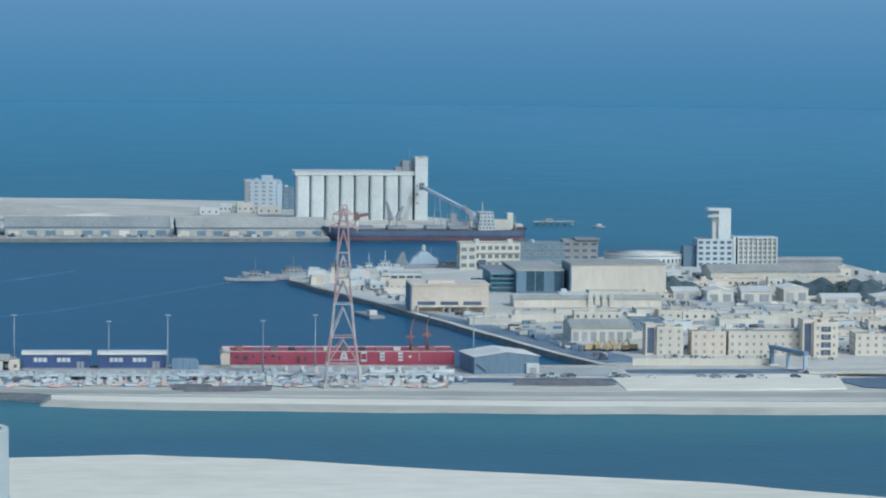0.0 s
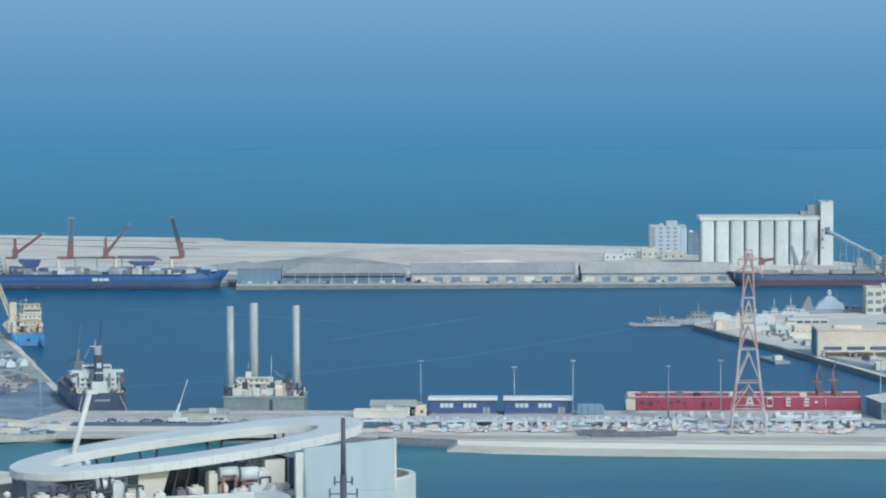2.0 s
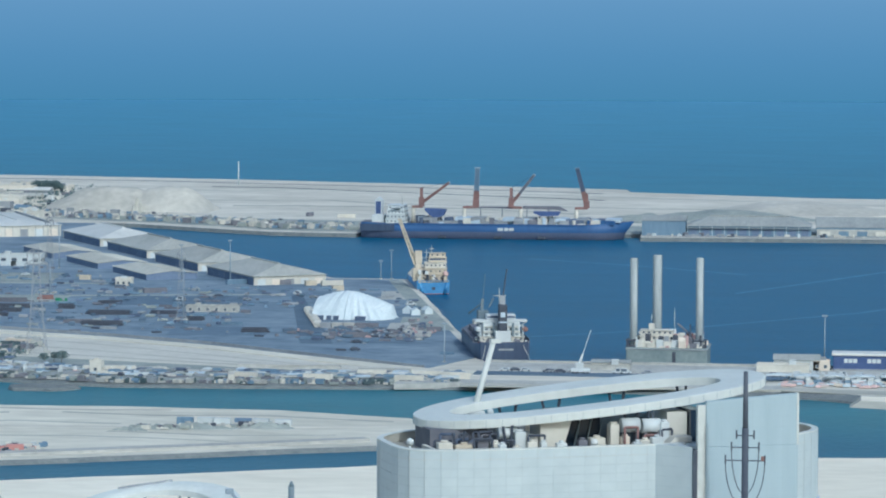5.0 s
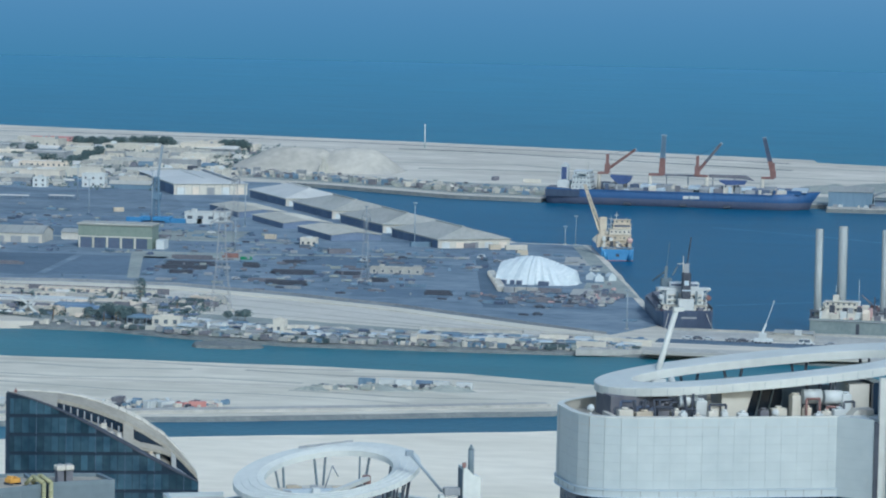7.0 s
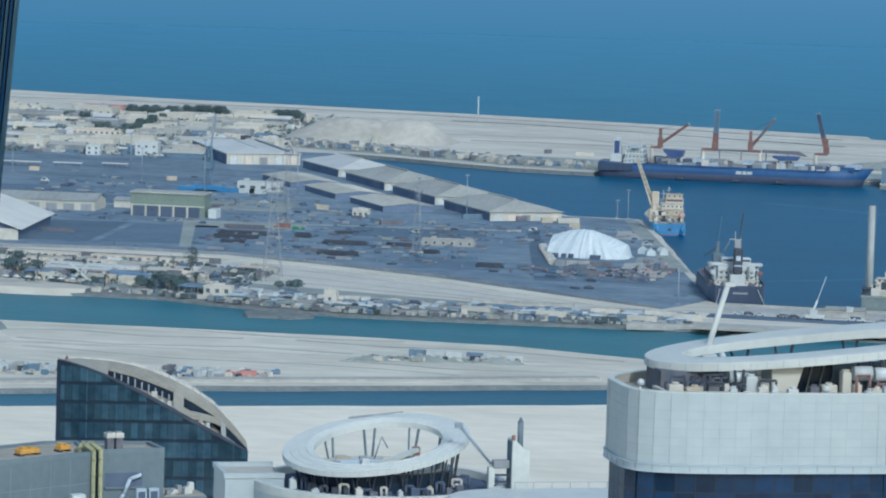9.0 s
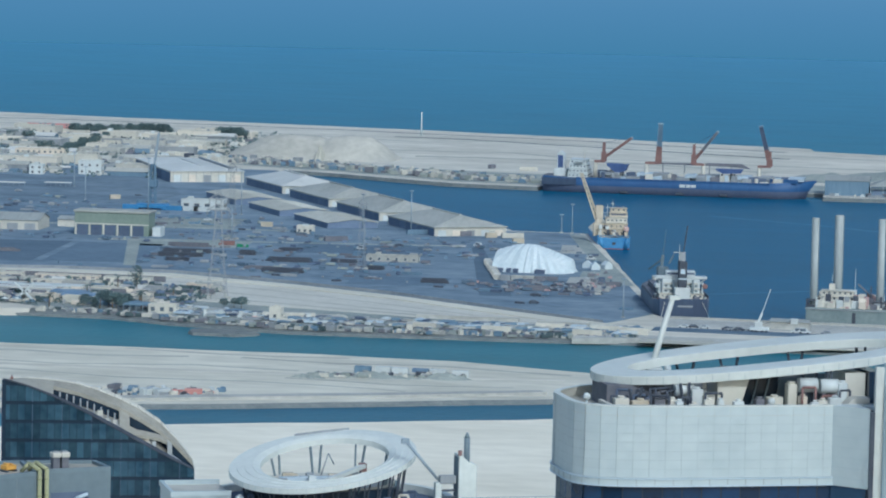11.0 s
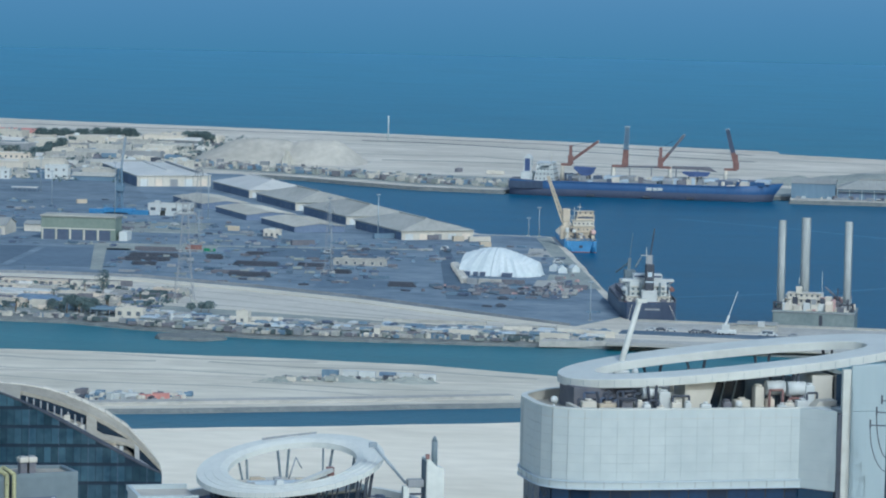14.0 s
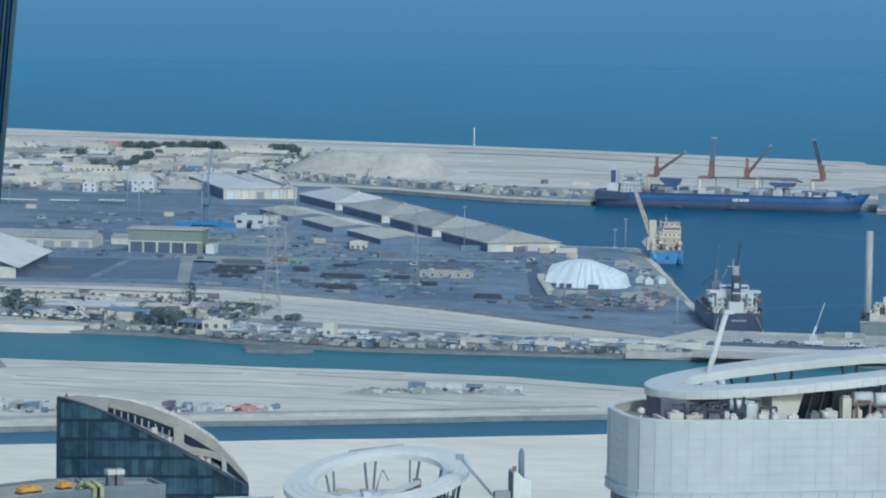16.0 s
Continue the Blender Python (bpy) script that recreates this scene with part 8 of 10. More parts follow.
shed("long_shed", 325, 1967, 73, 30, 6.6, 9.6, OFFWHITE, ROOF_TAN, "long pale dockyard shed with a tan roof", 1.2, "x", doors=8, door_mat=BEIGE)
t = thing("fabrication_hall", 165, 1798, LAND, 1, "cream flat-roofed fabrication hall with open low bays", "hall")
part("wall", bevelled(boxes((-19.5, 19.5, 0, 26, 0, 13.2)), 0.15), BEIGE, t)
part("roof", boxes((-20, 20, -0.4, 26.4, 13.2, 14.0)), BEIGE, t)
part("roof_box", bevelled(boxes((-11, 3, 4, 12, 14.0, 15.4)), 0.1), BEIGE, t)
# left wall covered in blue-grey, its shade put into the colour
part("side_wall", boxes((-20.1, -19.6, 0.4, 25.6, 0, 12.8)), CLAD_BLUEGREY, t)
for k in range(3):
    part("bay", boxes((-16.5 + 11.6 * k, -7.5 + 11.6 * k, -0.1, 0.02, 3.4, 5.2)), SHADE, t)
part("porch", boxes((-17, 18.5, -5, -0.1, 2.8, 3.3), (-4, -3.4, -5, -4.6, 0, 2.8), (8, 8.6, -5, -4.6, 0, 2.8), (-17, -16.4, -5, -4.6, 0, 2.8)), CREAM, t)
t = shed("long_shed", 200, 1823, 76, 16, 4.2, 5.6, OFFWHITE, ROOF_TAN, "long low white dockyard workshop", 0.8, "x", doors=12, door_mat=BEIGE)
for k in range(4):
    part("vent_pipe", bevelled(boxes((38 + 3.6 * k, 40.2 + 3.6 * k, -1.6, 0, 0, 7.4)), 0.1), OFFWHITE, t)
for k, (x, y, w, d, h, a) in enumerate(((289, 1868, 14, 16, 4.4, 3), (305, 1856, 14, 16, 5.4, 2), (323, 1856, 16, 18, 5.6, -3), (345.5, 1856, 13, 18, 6.6, 3), (364, 1848, 21, 12, 3.0, 2), (392, 1846, 24, 16, 3.4, 0))):
    shed("small_factory", x, y, w, d, h, h + 1.6, OFFWHITE, ROOF_WHITE, "small white-roofed dockyard factory", a, "y" if k % 2 else "x", doors=2, group="small factories", door_mat=CLAD_GREY)
shed("grey_store", 208, 1651, 29, 30, 6.2, 8.8, OFFWHITE, ROOF_TAN, "tan-roofed dockyard store with small windows", 0.5, "x", doors=7, door_mat=CLAD_GREY)
building("office_block", 249, 1688, 16, 12, 6.4, CLAD_BLUEGREY, "pale blue site office", "building", 0, storeys=2, bays=5)
for k, (x, w, h, d, bays, st, lab) in enumerate(((244.4, 12, 12.4, 14, 3, 4, "cream four-storey flats with a dark side"), (262, 15.5, 10.4, 12, 4, 3, "cream three-storey flats with small windows"), (289, 36, 10.4, 14, 11, 3, "long cream three-storey flats with small windows"), (313.4, 11, 15.2, 16, 3, 4, "tall cream flats with deep arched openings"), (336, 15, 9.4, 14, 4, 3, "cream three-storey flats with small windows"), (358, 22, 11, 14, 6, 3, "cream three-storey flats with small windows"), (386, 24, 9.8, 14, 6, 3, "cream three-storey flats with small windows"))):
    t = building("apartment_block", x, 1588 - (8 if k == 3 else 0), w, d, h, BEIGE if k % 2 else CREAM, lab, "building", 0, storeys=st, bays=bays, side_bays=3, ww=1.1, wh=1.3, group="dockyard flats", boxes_on_roof=3, pane=CLAD_GREY)
    if k in (0, 3):
        part("stair_tower", boxes((-w / 2 - 4.6, -w / 2, 2, d - 2, 0, h + 1.6)), BEIGE, t)
        # shade of the recess painted as a flat panel
        part("recess", boxes((-w / 2 - 3.9, -w / 2 - 0.9, 1.92, 2.02, 1, h)), SHADE, t)
    if k == 3:
        for s in range(4):
            part("arch_recess", boxes((-2.2, 2.2, -0.1, 0.05, 1 + 3.5 * s, 3.4 + 3.5 * s)), SHADE, t)
rnd = random.Random(31)
for k in range(84):
    x, y = rnd.uniform(232, 420), rnd.choice((1612, 1622, 1640, 1660, 1704, 1724, 1745, 1765, 1630, 1648, 1716, 1736, 1756, 1775, 1870, 1890, 1930, 1950, 2010, 2030))
    w, h = rnd.uniform(11, 32), rnd.uniform(2.4, 4.8)
    building("yard_building", x, y, w, rnd.uniform(7, 12), h, rnd.choice((OFFWHITE, CREAM, WHITE, BEIGE)), "small flat-roofed pale dockyard building", "building", rnd.uniform(-3, 3), storeys=k % 2, bays=max(2, int(w / 3.5)), side_bays=1, group="dockyard buildings", boxes_on_roof=1)
for x, y, a, b, h in ((300, 1926, 16, 16, 5.6), (318, 1886, 12, 10, 4.0), (336, 1886, 10, 10, 4.6), (372, 1905, 22, 28, 6.6), (396, 1895, 24, 26, 7.0), (422, 1890, 26, 24, 6.0)):
    heap("scrub_bank", x, y, a, b, h, SCRUB, "dark green scrub-covered bank", int(x), rough=0.3, category="bank")
t = thing("boundary_wall", 250, 1548, LAND, 0, "long cream dockyard boundary wall", "wall")
part("wall", boxes((-28, 34, 0, 0.4, 0, 3.0)), CREAM, t)
part("pier", boxes(*[(-28 + 6 * k, -27.4 + 6 * k, -0.15, 0.55, 0, 3.3) for k in range(11)]), OFFWHITE, t)
t = thing("gantry_crane", 287.8, 1533, LAND, -71, "blue steel portal gantry on white feet", "gantry")
for x in (-14.6, 0, 14.6):
    part("leg", boxes((x - 0.7, x + 0.7, -0.8, 0.8, 0.8, 7.4)), SITE_BLUE if x < -8 else CLAD_PALE, t)
part("girder", bevelled(boxes((-15.6, 15.6, -1.2, 1.2, 7.4, 9.0)), 0.1), SITE_BLUE, t)
part("foot", boxes((-15.6, -13.6, -3, 3, 0, 0.8), (-1, 1, -3, 3, 0, 0.8), (13.6, 15.6, -3, 3, 0, 0.8)), OFFWHITE, t)
# ramp of the coast bridge
t = thing("bridge_ramp", 286, 1490, LAND, 0, "curved pale concrete bridge ramp with a dark soffit", "bridge")
bm = bmesh.new()
prev = None
for i in range(26):
    u = i / 25
    x, y, z = 6 + 120 * u, 22 - 10 * math.sin(u * 2.2), 0.5 + 5.0 * u
    q = [bm.verts.new((x, y + dy, z + dz)) for dy, dz in ((-5, 0), (5, 0), (5, 1.2), (-5, 1.2))]
    if prev:
        for j in range(4):
            bm.faces.new((prev[j], prev[(j + 1) % 4], q[(j + 1) % 4], q[j]))
    prev = q
bmesh.ops.recalc_face_normals(bm, faces=bm.faces)
part("deck", bm, PALE_CONCRETE, t)
for i in range(5):
    u = 0.3 + 0.15 * i
    x, y, z = 6 + 120 * u, 22 - 10 * math.sin(u * 2.2), 0.5 + 5.0 * u
    part("pier", boxes((x - 0.8, x + 0.8, y - 3, y + 3, 0, z)), CONCRETE, t)
for k in range(6):
    m = thing("excavator", 210 + 4.2 * k, 1606 + 3 * (k % 2), LAND, 30 * k, "yellow excavator parked on the dockyard quay", "excavator", "yellow plant")
    part("body", bevelled(boxes((-1.6, 1.6, -1.3, 1.3, 1.0, 3.0)), 0.15), YELLOW, m)
    part("track", boxes((-1.9, 1.9, -1.5, -0.9, 0, 1.0), (-1.9, 1.9, 0.9, 1.5, 0, 1.0)), DARK, m)
    bm = bmesh.new()
    beam(bm, (1.2, 0, 2.2), (3.6, 0, 5.2), 0.5)
    beam(bm, (3.6, 0, 5.2), (5.2, 0, 2.2), 0.4)
    part("arm", bm, YELLOW, m)

# sunken approach under the ramp: a dark slab paints its wedge of shade
slab("road", [(302, 1478), (306, 1462), (330, 1447), (420, 1434), (420, 1500), (330, 1500), (304, 1494)], LAND + 0.44, 0.3, ASPHALT, "dark road slab painting the shade under the bridge ramp", "road")
# long low flat roofs on the dock apron
for x, y, w, d, h, a, m in ((178, 1728, 20, 9, 3.0, 2, OFFWHITE), (203, 1744, 26, 8, 3.4, 2, CREAM), (196, 1766, 34, 7, 2.4, 0, PALE_CONCRETE), (236, 1778, 40, 9, 3.2, 1, OFFWHITE), (168, 1846, 14, 10, 3.0, 4, OFFWHITE), (150, 1900, 22, 9, 2.6, 6, CREAM), (128, 1944, 16, 8, 3.2, 8, WHITE), (182, 1880, 18, 10, 3.4, 0, CLAD_GREY)):
    building("dock_store", x, y, w, d, h, m, "long low flat-roofed dock store", "building", a, storeys=0, group="quayside stores", boxes_on_roof=1, parapet=0.4, roof_mat=PALE_CONCRETE)
# naval craft and yachts off the point
def patrol_boat(x, y, a, L, h, label, mat=None):
    t = thing("patrol_boat", x, y, 0, a, label, "boat", "moored craft")
    mat = mat or CLAD_GREY
    part("hull", hull(L, L * 0.17, h, 0.4, 0.35, h * 0.5), [mat, DARK, mat], t)
    deckhouse(t, -L * 0.1, 0, h, L * 0.3, L * 0.12, 3 if L > 50 else 2, mat, 2.0, 0.3)
    bm = bmesh.new()
    tube(bm, (-L * 0.1, 0, h + 4.4), (-L * 0.1, 0, h + 10), 0.35, 0.1, 6)
    beam(bm, (-L * 0.1, -1.6, h + 7), (-L * 0.1, 1.6, h + 7), 0.3)
    part("mast", bm, mat, t)
    part("gun_mount", bevelled(boxes((L * 0.2, L * 0.25, -0.9, 0.9, h, h + 1.5)), 0.2), mat, t)
    part("aft_house", bevelled(boxes((-L * 0.42, -L * 0.3, -L * 0.05, L * 0.05, h, h + 2.0)), 0.15), mat, t)
    return t


patrol_boat(92, 2018, 186, 46, 3.4, "grey patrol boat with a lattice mast", CLAD_GREY)
patrol_boat(72, 2006, 184, 28, 2.0, "low grey landing craft")
t = patrol_boat(176, 2092, 183, 44, 3.0, "large pale grey patrol ship with stepped upperworks", CLAD_GREY)
bm = bmesh.new()
profile(bm, [(-9, 3), (9, 3), (6, 7.4), (4.4, 8.0), (2.2, 10.6), (-2.2, 10.6), (-4.6, 8.0), (-7.4, 6.6)], -3.2, 3.2)
part("superstructure", bevelled(bm, 0.3), CLAD_PALE, t)
bm = bmesh.new()
tube(bm, (0, 0, 10.6), (0, 0, 12.6), 0.9, 1.5, 12)
tube(bm, (0, 0, 12.6), (0, 0, 14.4), 1.5, 0.8, 12)
part("radar_dome", bm, WHITE, t)
bm = bmesh.new()
profile(bm, [(9.4, 3), (17, 3), (14.6, 7.6), (12.6, 10.6), (11.4, 10.6), (10.6, 7.0)], -2.4, 2.4)
part("funnel_block", bevelled(bm, 0.25), CLAD_GREY, t)
patrol_boat(150, 2076, 170, 26, 2.4, "white patrol launch at the quay", WHITE)
patrol_boat(120, 2055, 175, 24, 2.2, "grey patrol launch at the quay")
patrol_boat(140, 2060, 190, 20, 2.2, "white motor yacht at the quay", WHITE)
rnd = random.Random(77)
for k in range(26):
    x = rnd.uniform(105, 160)
    y = 2030 - (x - 105) * 0.9 - rnd.uniform(0, 80)
    if y < 1860 + (140 - x) * 2.5:
        continue
    building("dock_store", x, y, rnd.uniform(5, 12), 7, rnd.uniform(2.6, 5.0), rnd.choice((WHITE, OFFWHITE, WHITE, BEIGE)), "small white quayside store on the point", "building", rnd.uniform(-8, 8), storeys=k % 2, bays=3, side_bays=1, group="quayside stores", boxes_on_roof=0)
t = building("marina_office", 152, 1944, 22, 14, 7.0, WHITE, "white two-storey marina office with ribbon windows", "building", 0, storeys=2, bays=5, side_bays=2, ww=3.6, wh=1.4, boxes_on_roof=2)
# pontoon boats along the repair quay
t = thing("pontoon", 124, 1800, 0, 104, "low grey pontoon raft by the repair quay", "pontoon")
part("deck", bevelled(boxes((-14, 14, -4, 4, -0.5, 1.4)), 0.1), CLAD_GREY, t)
part("hut", bevelled(boxes((-8, -3, -2, 2, 1.4, 3.6)), 0.1), OFFWHITE, t)

# faint wakes on the harbour
WAKE = material("wake_foam", srgb(92, 134, 164), srgb(116, 152, 178), 0.6, coarse=0.05, fine=0.3)


def wake(pts, w):
    bm = bmesh.new()
    prev = None
    n = 24
    P = [Vector(p) for p in pts]
    for i in range(n + 1):
        u = i / n * (len(P) - 1)
        k = min(int(u), len(P) - 2)
        p = P[k].lerp(P[k + 1], u - k)
        d = (P[k + 1] - P[k]).normalized()
        s = Vector((-d.y, d.x)) * w * (0.4 + 0.6 * abs(noise.noise((i * 0.7, p.x * 0.01, 3))))
        q = [bm.verts.new((p.x + s.x, p.y + s.y, 0.06)), bm.verts.new((p.x - s.x, p.y - s.y, 0.06))]
        if prev:
            bm.faces.new((prev[0], prev[1], q[1], q[0]))
        prev = q
    bmesh.ops.recalc_face_normals(bm, faces=bm.faces)
    tagged(link("wake", bm, WAKE), "faint pale wake on the harbour water", "wake", kind="structure")


wake([(-115, 1730), (-35, 1822), (30, 1940), (79, 2038)], 2.2)
wake([(-240, 2136), (-172, 2096), (-103, 2041)], 2.5)
wake([(-186, 1675), (-146, 1705), (-110, 1735)], 1.8)
wake([(-104, 1921), (-26, 2076)], 2.0)
wake([(298, 2570), (336, 2448)], 2.0)



# ---- western cargo yard ----
TURN = 30.6
ux = Vector((math.cos(radians(TURN)), math.sin(radians(TURN))))
uy = Vector((-ux.y, ux.x))
for k in range(4):
    x, y = -360 - 48 * k, 1895 + 85 * k
    hip_shed("transit_shed", x, y, 41, 77, 4.9, 10.0, OFFWHITE, ROOF_TAN if k != 3 else ROOF_WHITE, "wide tan-roofed transit shed with one side of painted shade", TURN, "pier sheds")
for k in range(3):
    x, y = -424 - 43 * k, 1918 + 68 * k
    # solid walls in the shade colour stand for the open sides
    shed("open_shed", x, y, 29, 60, 3.3, 4.8, PALE_SHADE, ROOF_TAN, "low open-sided storage shed with a tan roof", TURN, "y", group="low sheds", open_left=True)
t = hip_shed("long_warehouse", -591.8, 2213, 47.5, 122, 7.0, 9.0, OFFWHITE, ROOF_WHITE, "long pale warehouse with ribbed walls and a side of painted shade", 26, "pier sheds")
for i in range(10):
    part("rib", boxes((1.5 + 4.9 * i, 1.9 + 4.9 * i, -0.25, -0.1, 0, 7)), CONCRETE, t)
t = thing("hangar", -520, 1826, LAND, 2, "green and white hangar with five dark doors", "hangar")
part("wall", bevelled(boxes((-20, 20, 0, 15, 0, 12.2)), 0.1), GREEN_SHED, t)
part("roof", bevelled(boxes((-20.6, 20.6, -0.6, 15.6, 12.2, 13.2)), 0.15), ROOF_TAN, t)
for k in range(5):
    d = part("door", boxes((-18.6 + 7.5 * k, -12.6 + 7.5 * k, -0.08, 0.05, 0, 5.6)), SHADE, t)
    part("door_post", boxes((-19.6 + 7.5 * k, -18.8 + 7.5 * k, -0.25, 0, 0, 6.2)), OFFWHITE, t)
part("lintel", boxes((-20, 20, -0.2, 0, 5.9, 6.5)), OFFWHITE, t)
part("lean_to", bevelled(boxes((21.5, 26, 2, 12, 0, 5)), 0.1), WHITE, t)
# walls coloured as the shade under the roof
t = shed("canopy_hall", -606, 1656, 58, 92, 6.0, 15.5, PALE_SHADE, ROOF_WHITE, "broad white-roofed hall with its open side in painted shade", 8, "y", category="hall", over=2.0)
part("gable_wall", boxes((0, 58, -0.2, 0, 0, 5.8)), OFFWHITE, t)
shed("long_shed", -640, 1836, 76, 24, 5.2, 8.4, OFFWHITE, ROOF_GREY, "long grey-roofed yard shed", 3, "x", doors=8, door_mat=CLAD_GREY)
shed("long_shed", -562, 1868, 30, 14, 4.0, 5.4, OFFWHITE, ROOF_GREY, "small grey-roofed yard shed", 2, "x")
building("yard_office", -518, 2008, 25, 9, 5.6, WHITE, "white yard office with a flat roof", "building", 0, storeys=1, bays=4, side_bays=2, ww=3, wh=2.2, boxes_on_roof=1)
for x, y, w in ((-700, 2128, 24), (-672, 2133, 18), (-645, 2144, 16)):
    t = thing("carport", x, y, LAND, 4, "white flat carport roof on thin posts", "carport", "carports")
    part("roof", boxes((-w / 2, w / 2, -2.5, 2.5, 2.6, 3.0)), ROOF_WHITE, t)
    for k in range(6):
        part("post", boxes((-w / 2 + 0.3 + k * (w - 0.6) / 5 - 0.1, -w / 2 + 0.3 + k * (w - 0.6) / 5 + 0.1, -0.1, 0.1, 0, 2.6)), STEEL, t)
# blue mobile harbour crane
t = thing("harbour_crane", -546, 2003, LAND, 0, "blue mobile harbour crane with a tall grey mast", "crane")
part("chassis", bevelled(boxes((-9, 9, -4, 4, 1.0, 3.4)), 0.2), BLUE, t)
part("outrigger", boxes((-10, -7, -7, 7, 0.4, 1.4), (7, 10, -7, 7, 0.4, 1.4)), BLUE, t)
bm = bmesh.new()
for sx in (-1.6, 1.6):
    for sy in (-1.6, 1.6):
        beam(bm, (sx, sy, 3.4), (sx * 0.6, sy * 0.6, 26), 0.6)
for i in range(8):
    z = 5 + 2.7 * i
    beam(bm, (-1.4, -1.4, z), (1.4, -1.4, z + 2.4), 0.35)
    beam(bm, (1.4, 1.4, z), (-1.4, 1.4, z + 2.4), 0.35)
part("tower", bm, CLAD_BLUEGREY, t)
part("cab", bevelled(boxes((-2.4, 2.4, -2.4, 2.4, 13, 17)), 0.2), CLAD_BLUEGREY, t)
bm = bmesh.new()
beam(bm, (0, 0, 20), (1.5, 6, 44), 1.1)
part("jib", bm, STEEL, t)
for dx, m, lab in ((14, BLUE, "blue"), (-12, BLUE, "blue"), (24, WHITE, "white"), (30, WHITE, "white")):
    c = container(m, lab + " shipping container in the yard", 9)
    c.matrix_basis = pose(-546 + dx, 1999, LAND + 0.3)

# membrane dome and its yard walls
t = thing("membrane_dome", -277, 1727, LAND, -5, "white fluted membrane storage dome draped in folds", "dome")
bm = bmesh.new()
membrane_hall(bm, 39, 15.0, 13.6)
part("membrane", bm, MEMBRANE, t)
# solid blocks whose dark colour stands for the shade in the doorways
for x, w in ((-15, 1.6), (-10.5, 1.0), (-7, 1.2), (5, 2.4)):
    part("doorway", bevelled(boxes((x - w, x + w, -15.4, -12.6, 0, 2.2)), 0.1), SHADE, t, "doorway under the hem with its shade painted dark")
t = thing("yard_wall", -307, 1757, LAND, 0, "low white concrete block wall round the dome", "wall")
for k in range(14):
    p, q = Vector((0, 0)), Vector((20, -83))
    a = p.lerp(q, (k + 0.5) / 14)
    part("block", bevelled(boxes((a.x - 1.4, a.x + 1.4, a.y - 2.7, a.y + 2.7, 0.2, 2.6)), 0.08), OFFWHITE, t)
for k in range(5):
    part("block", bevelled(boxes((21 + 5.6 * k, 26.2 + 5.6 * k, -85, -82.6, 0.2, 3.0)), 0.08), (CLAD_GREY, CONCRETE, CONCRETE, BROWN, BROWN)[k], t)
for k, (x, y) in enumerate(((-256, 1752), (-251, 1744), (-246, 1750))):
    t = thing("tent", x, y, LAND, 20 * k, "small white peaked tent by the dome", "tent", "small tents")
    bm = bmesh.new()
    profile(bm, [(-2.2, 0.2), (2.2, 0.2), (2.2, 2.4), (0, 4.2), (-2.2, 2.4)], -2, 2)
    part("canvas", bm, MEMBRANE, t)

# worn bays and patches of newer paving in the yard
rnd = random.Random(8)
BAYS = [(-543, 1728, 40, 110, ASPHALT), (-497, 1734, 44, 104, ASPHALT), (-330, 1650, 46, 40, ASPHALT), (-380, 1800, 70, 50, ASPHALT), (-470, 1800, 60, 40, CONCRETE), (-560, 1920, 70, 60, ASPHALT), (-500, 1920, 50, 70, CONCRETE), (-640, 1960, 70, 60, ASPHALT), (-243, 1690, 16, 90, CONCRETE), (-620, 1760, 60, 40, CONCRETE)]
for i, (x, y, w, d, m) in enumerate(BAYS):
    c, q = math.cos(radians(6)), math.sin(radians(6))
    pts = [(x + u * c - v * q, y + u * q + v * c) for u, v in ((-w / 2, -d / 2), (w / 2, -d / 2), (w / 2, d / 2), (-w / 2, d / 2))]
    slab("pavement", pts, LAND + 0.3, 0.3, YARD if m is CONCRETE and i % 2 else (GRAVEL if m is CONCRETE else ASPHALT), "newer patch of paving in the cargo yard", "yard")

LANES = [([(-329, 1836), (-323, 1836), (-268, 1602), (-283, 1601)], ASPHALT, "dark worn driving lane past the dome"),
         ([(-287, 1872), (-270, 1874), (-262, 1826), (-281, 1825)], CONCRETE, "pale concrete hardstanding by the pier"), ([(-257, 1702), (-243, 1703), (-231, 1650), (-252, 1649)], CONCRETE, "pale concrete hardstanding by the pier"),
         ([(-294, 1940), (-286, 1940), (-222, 1672), (-232, 1672)], GRAVEL, "pale dusty lane along the pier edge"), ([(-620, 1880), (-440, 1890), (-440, 1897), (-620, 1888)], GRAVEL, "dusty pale driving lane in the cargo yard"),
         ([(-520, 1800), (-340, 1840), (-341, 1845), (-521, 1806)], GRAVEL, "dusty pale driving lane in the cargo yard"), ([(-470, 1672), (-464, 1672), (-500, 1812), (-507, 1812)], GRAVEL, "dusty pale driving lane in the cargo yard")]
for i, (pts, m, lab) in enumerate(LANES):
    slab("road", pts, LAND + 0.32 + 0.012 * i, 0.3, m, lab, "road")

# stock and containers strewn over the yard
rnd = random.Random(12)
stacks = [steel_stack(100 + i, rnd.uniform(5, 14), rnd.uniform(2, 4), rnd.uniform(0.7, 1.7), m, lab) for i, (m, lab) in enumerate(
    ((BROWN, "rusty steel sections stacked in the yard"), (DARK, "dark pipe bundles stacked in the yard"), (CLAD_BLUEGREY, "blue-grey sections stacked in the yard"), (CLAD_GREY, "grey pipes stacked in the yard"), (BROWN, "brown timber and pipe stacked in the yard"), (CLAD_BLUEGREY, "blue-grey plate stacked in the yard")))]
cons = [container(OFFWHITE, "white shipping container in the yard"), container(BROWN, "dull red shipping container in the yard"), container(CLAD_BLUEGREY, "grey-blue shipping container in the yard"), container(TAN_STEEL, "tan shipping container in the yard", 6.1), container(BROWN, "rust-brown shipping container in the yard", 6.1)]


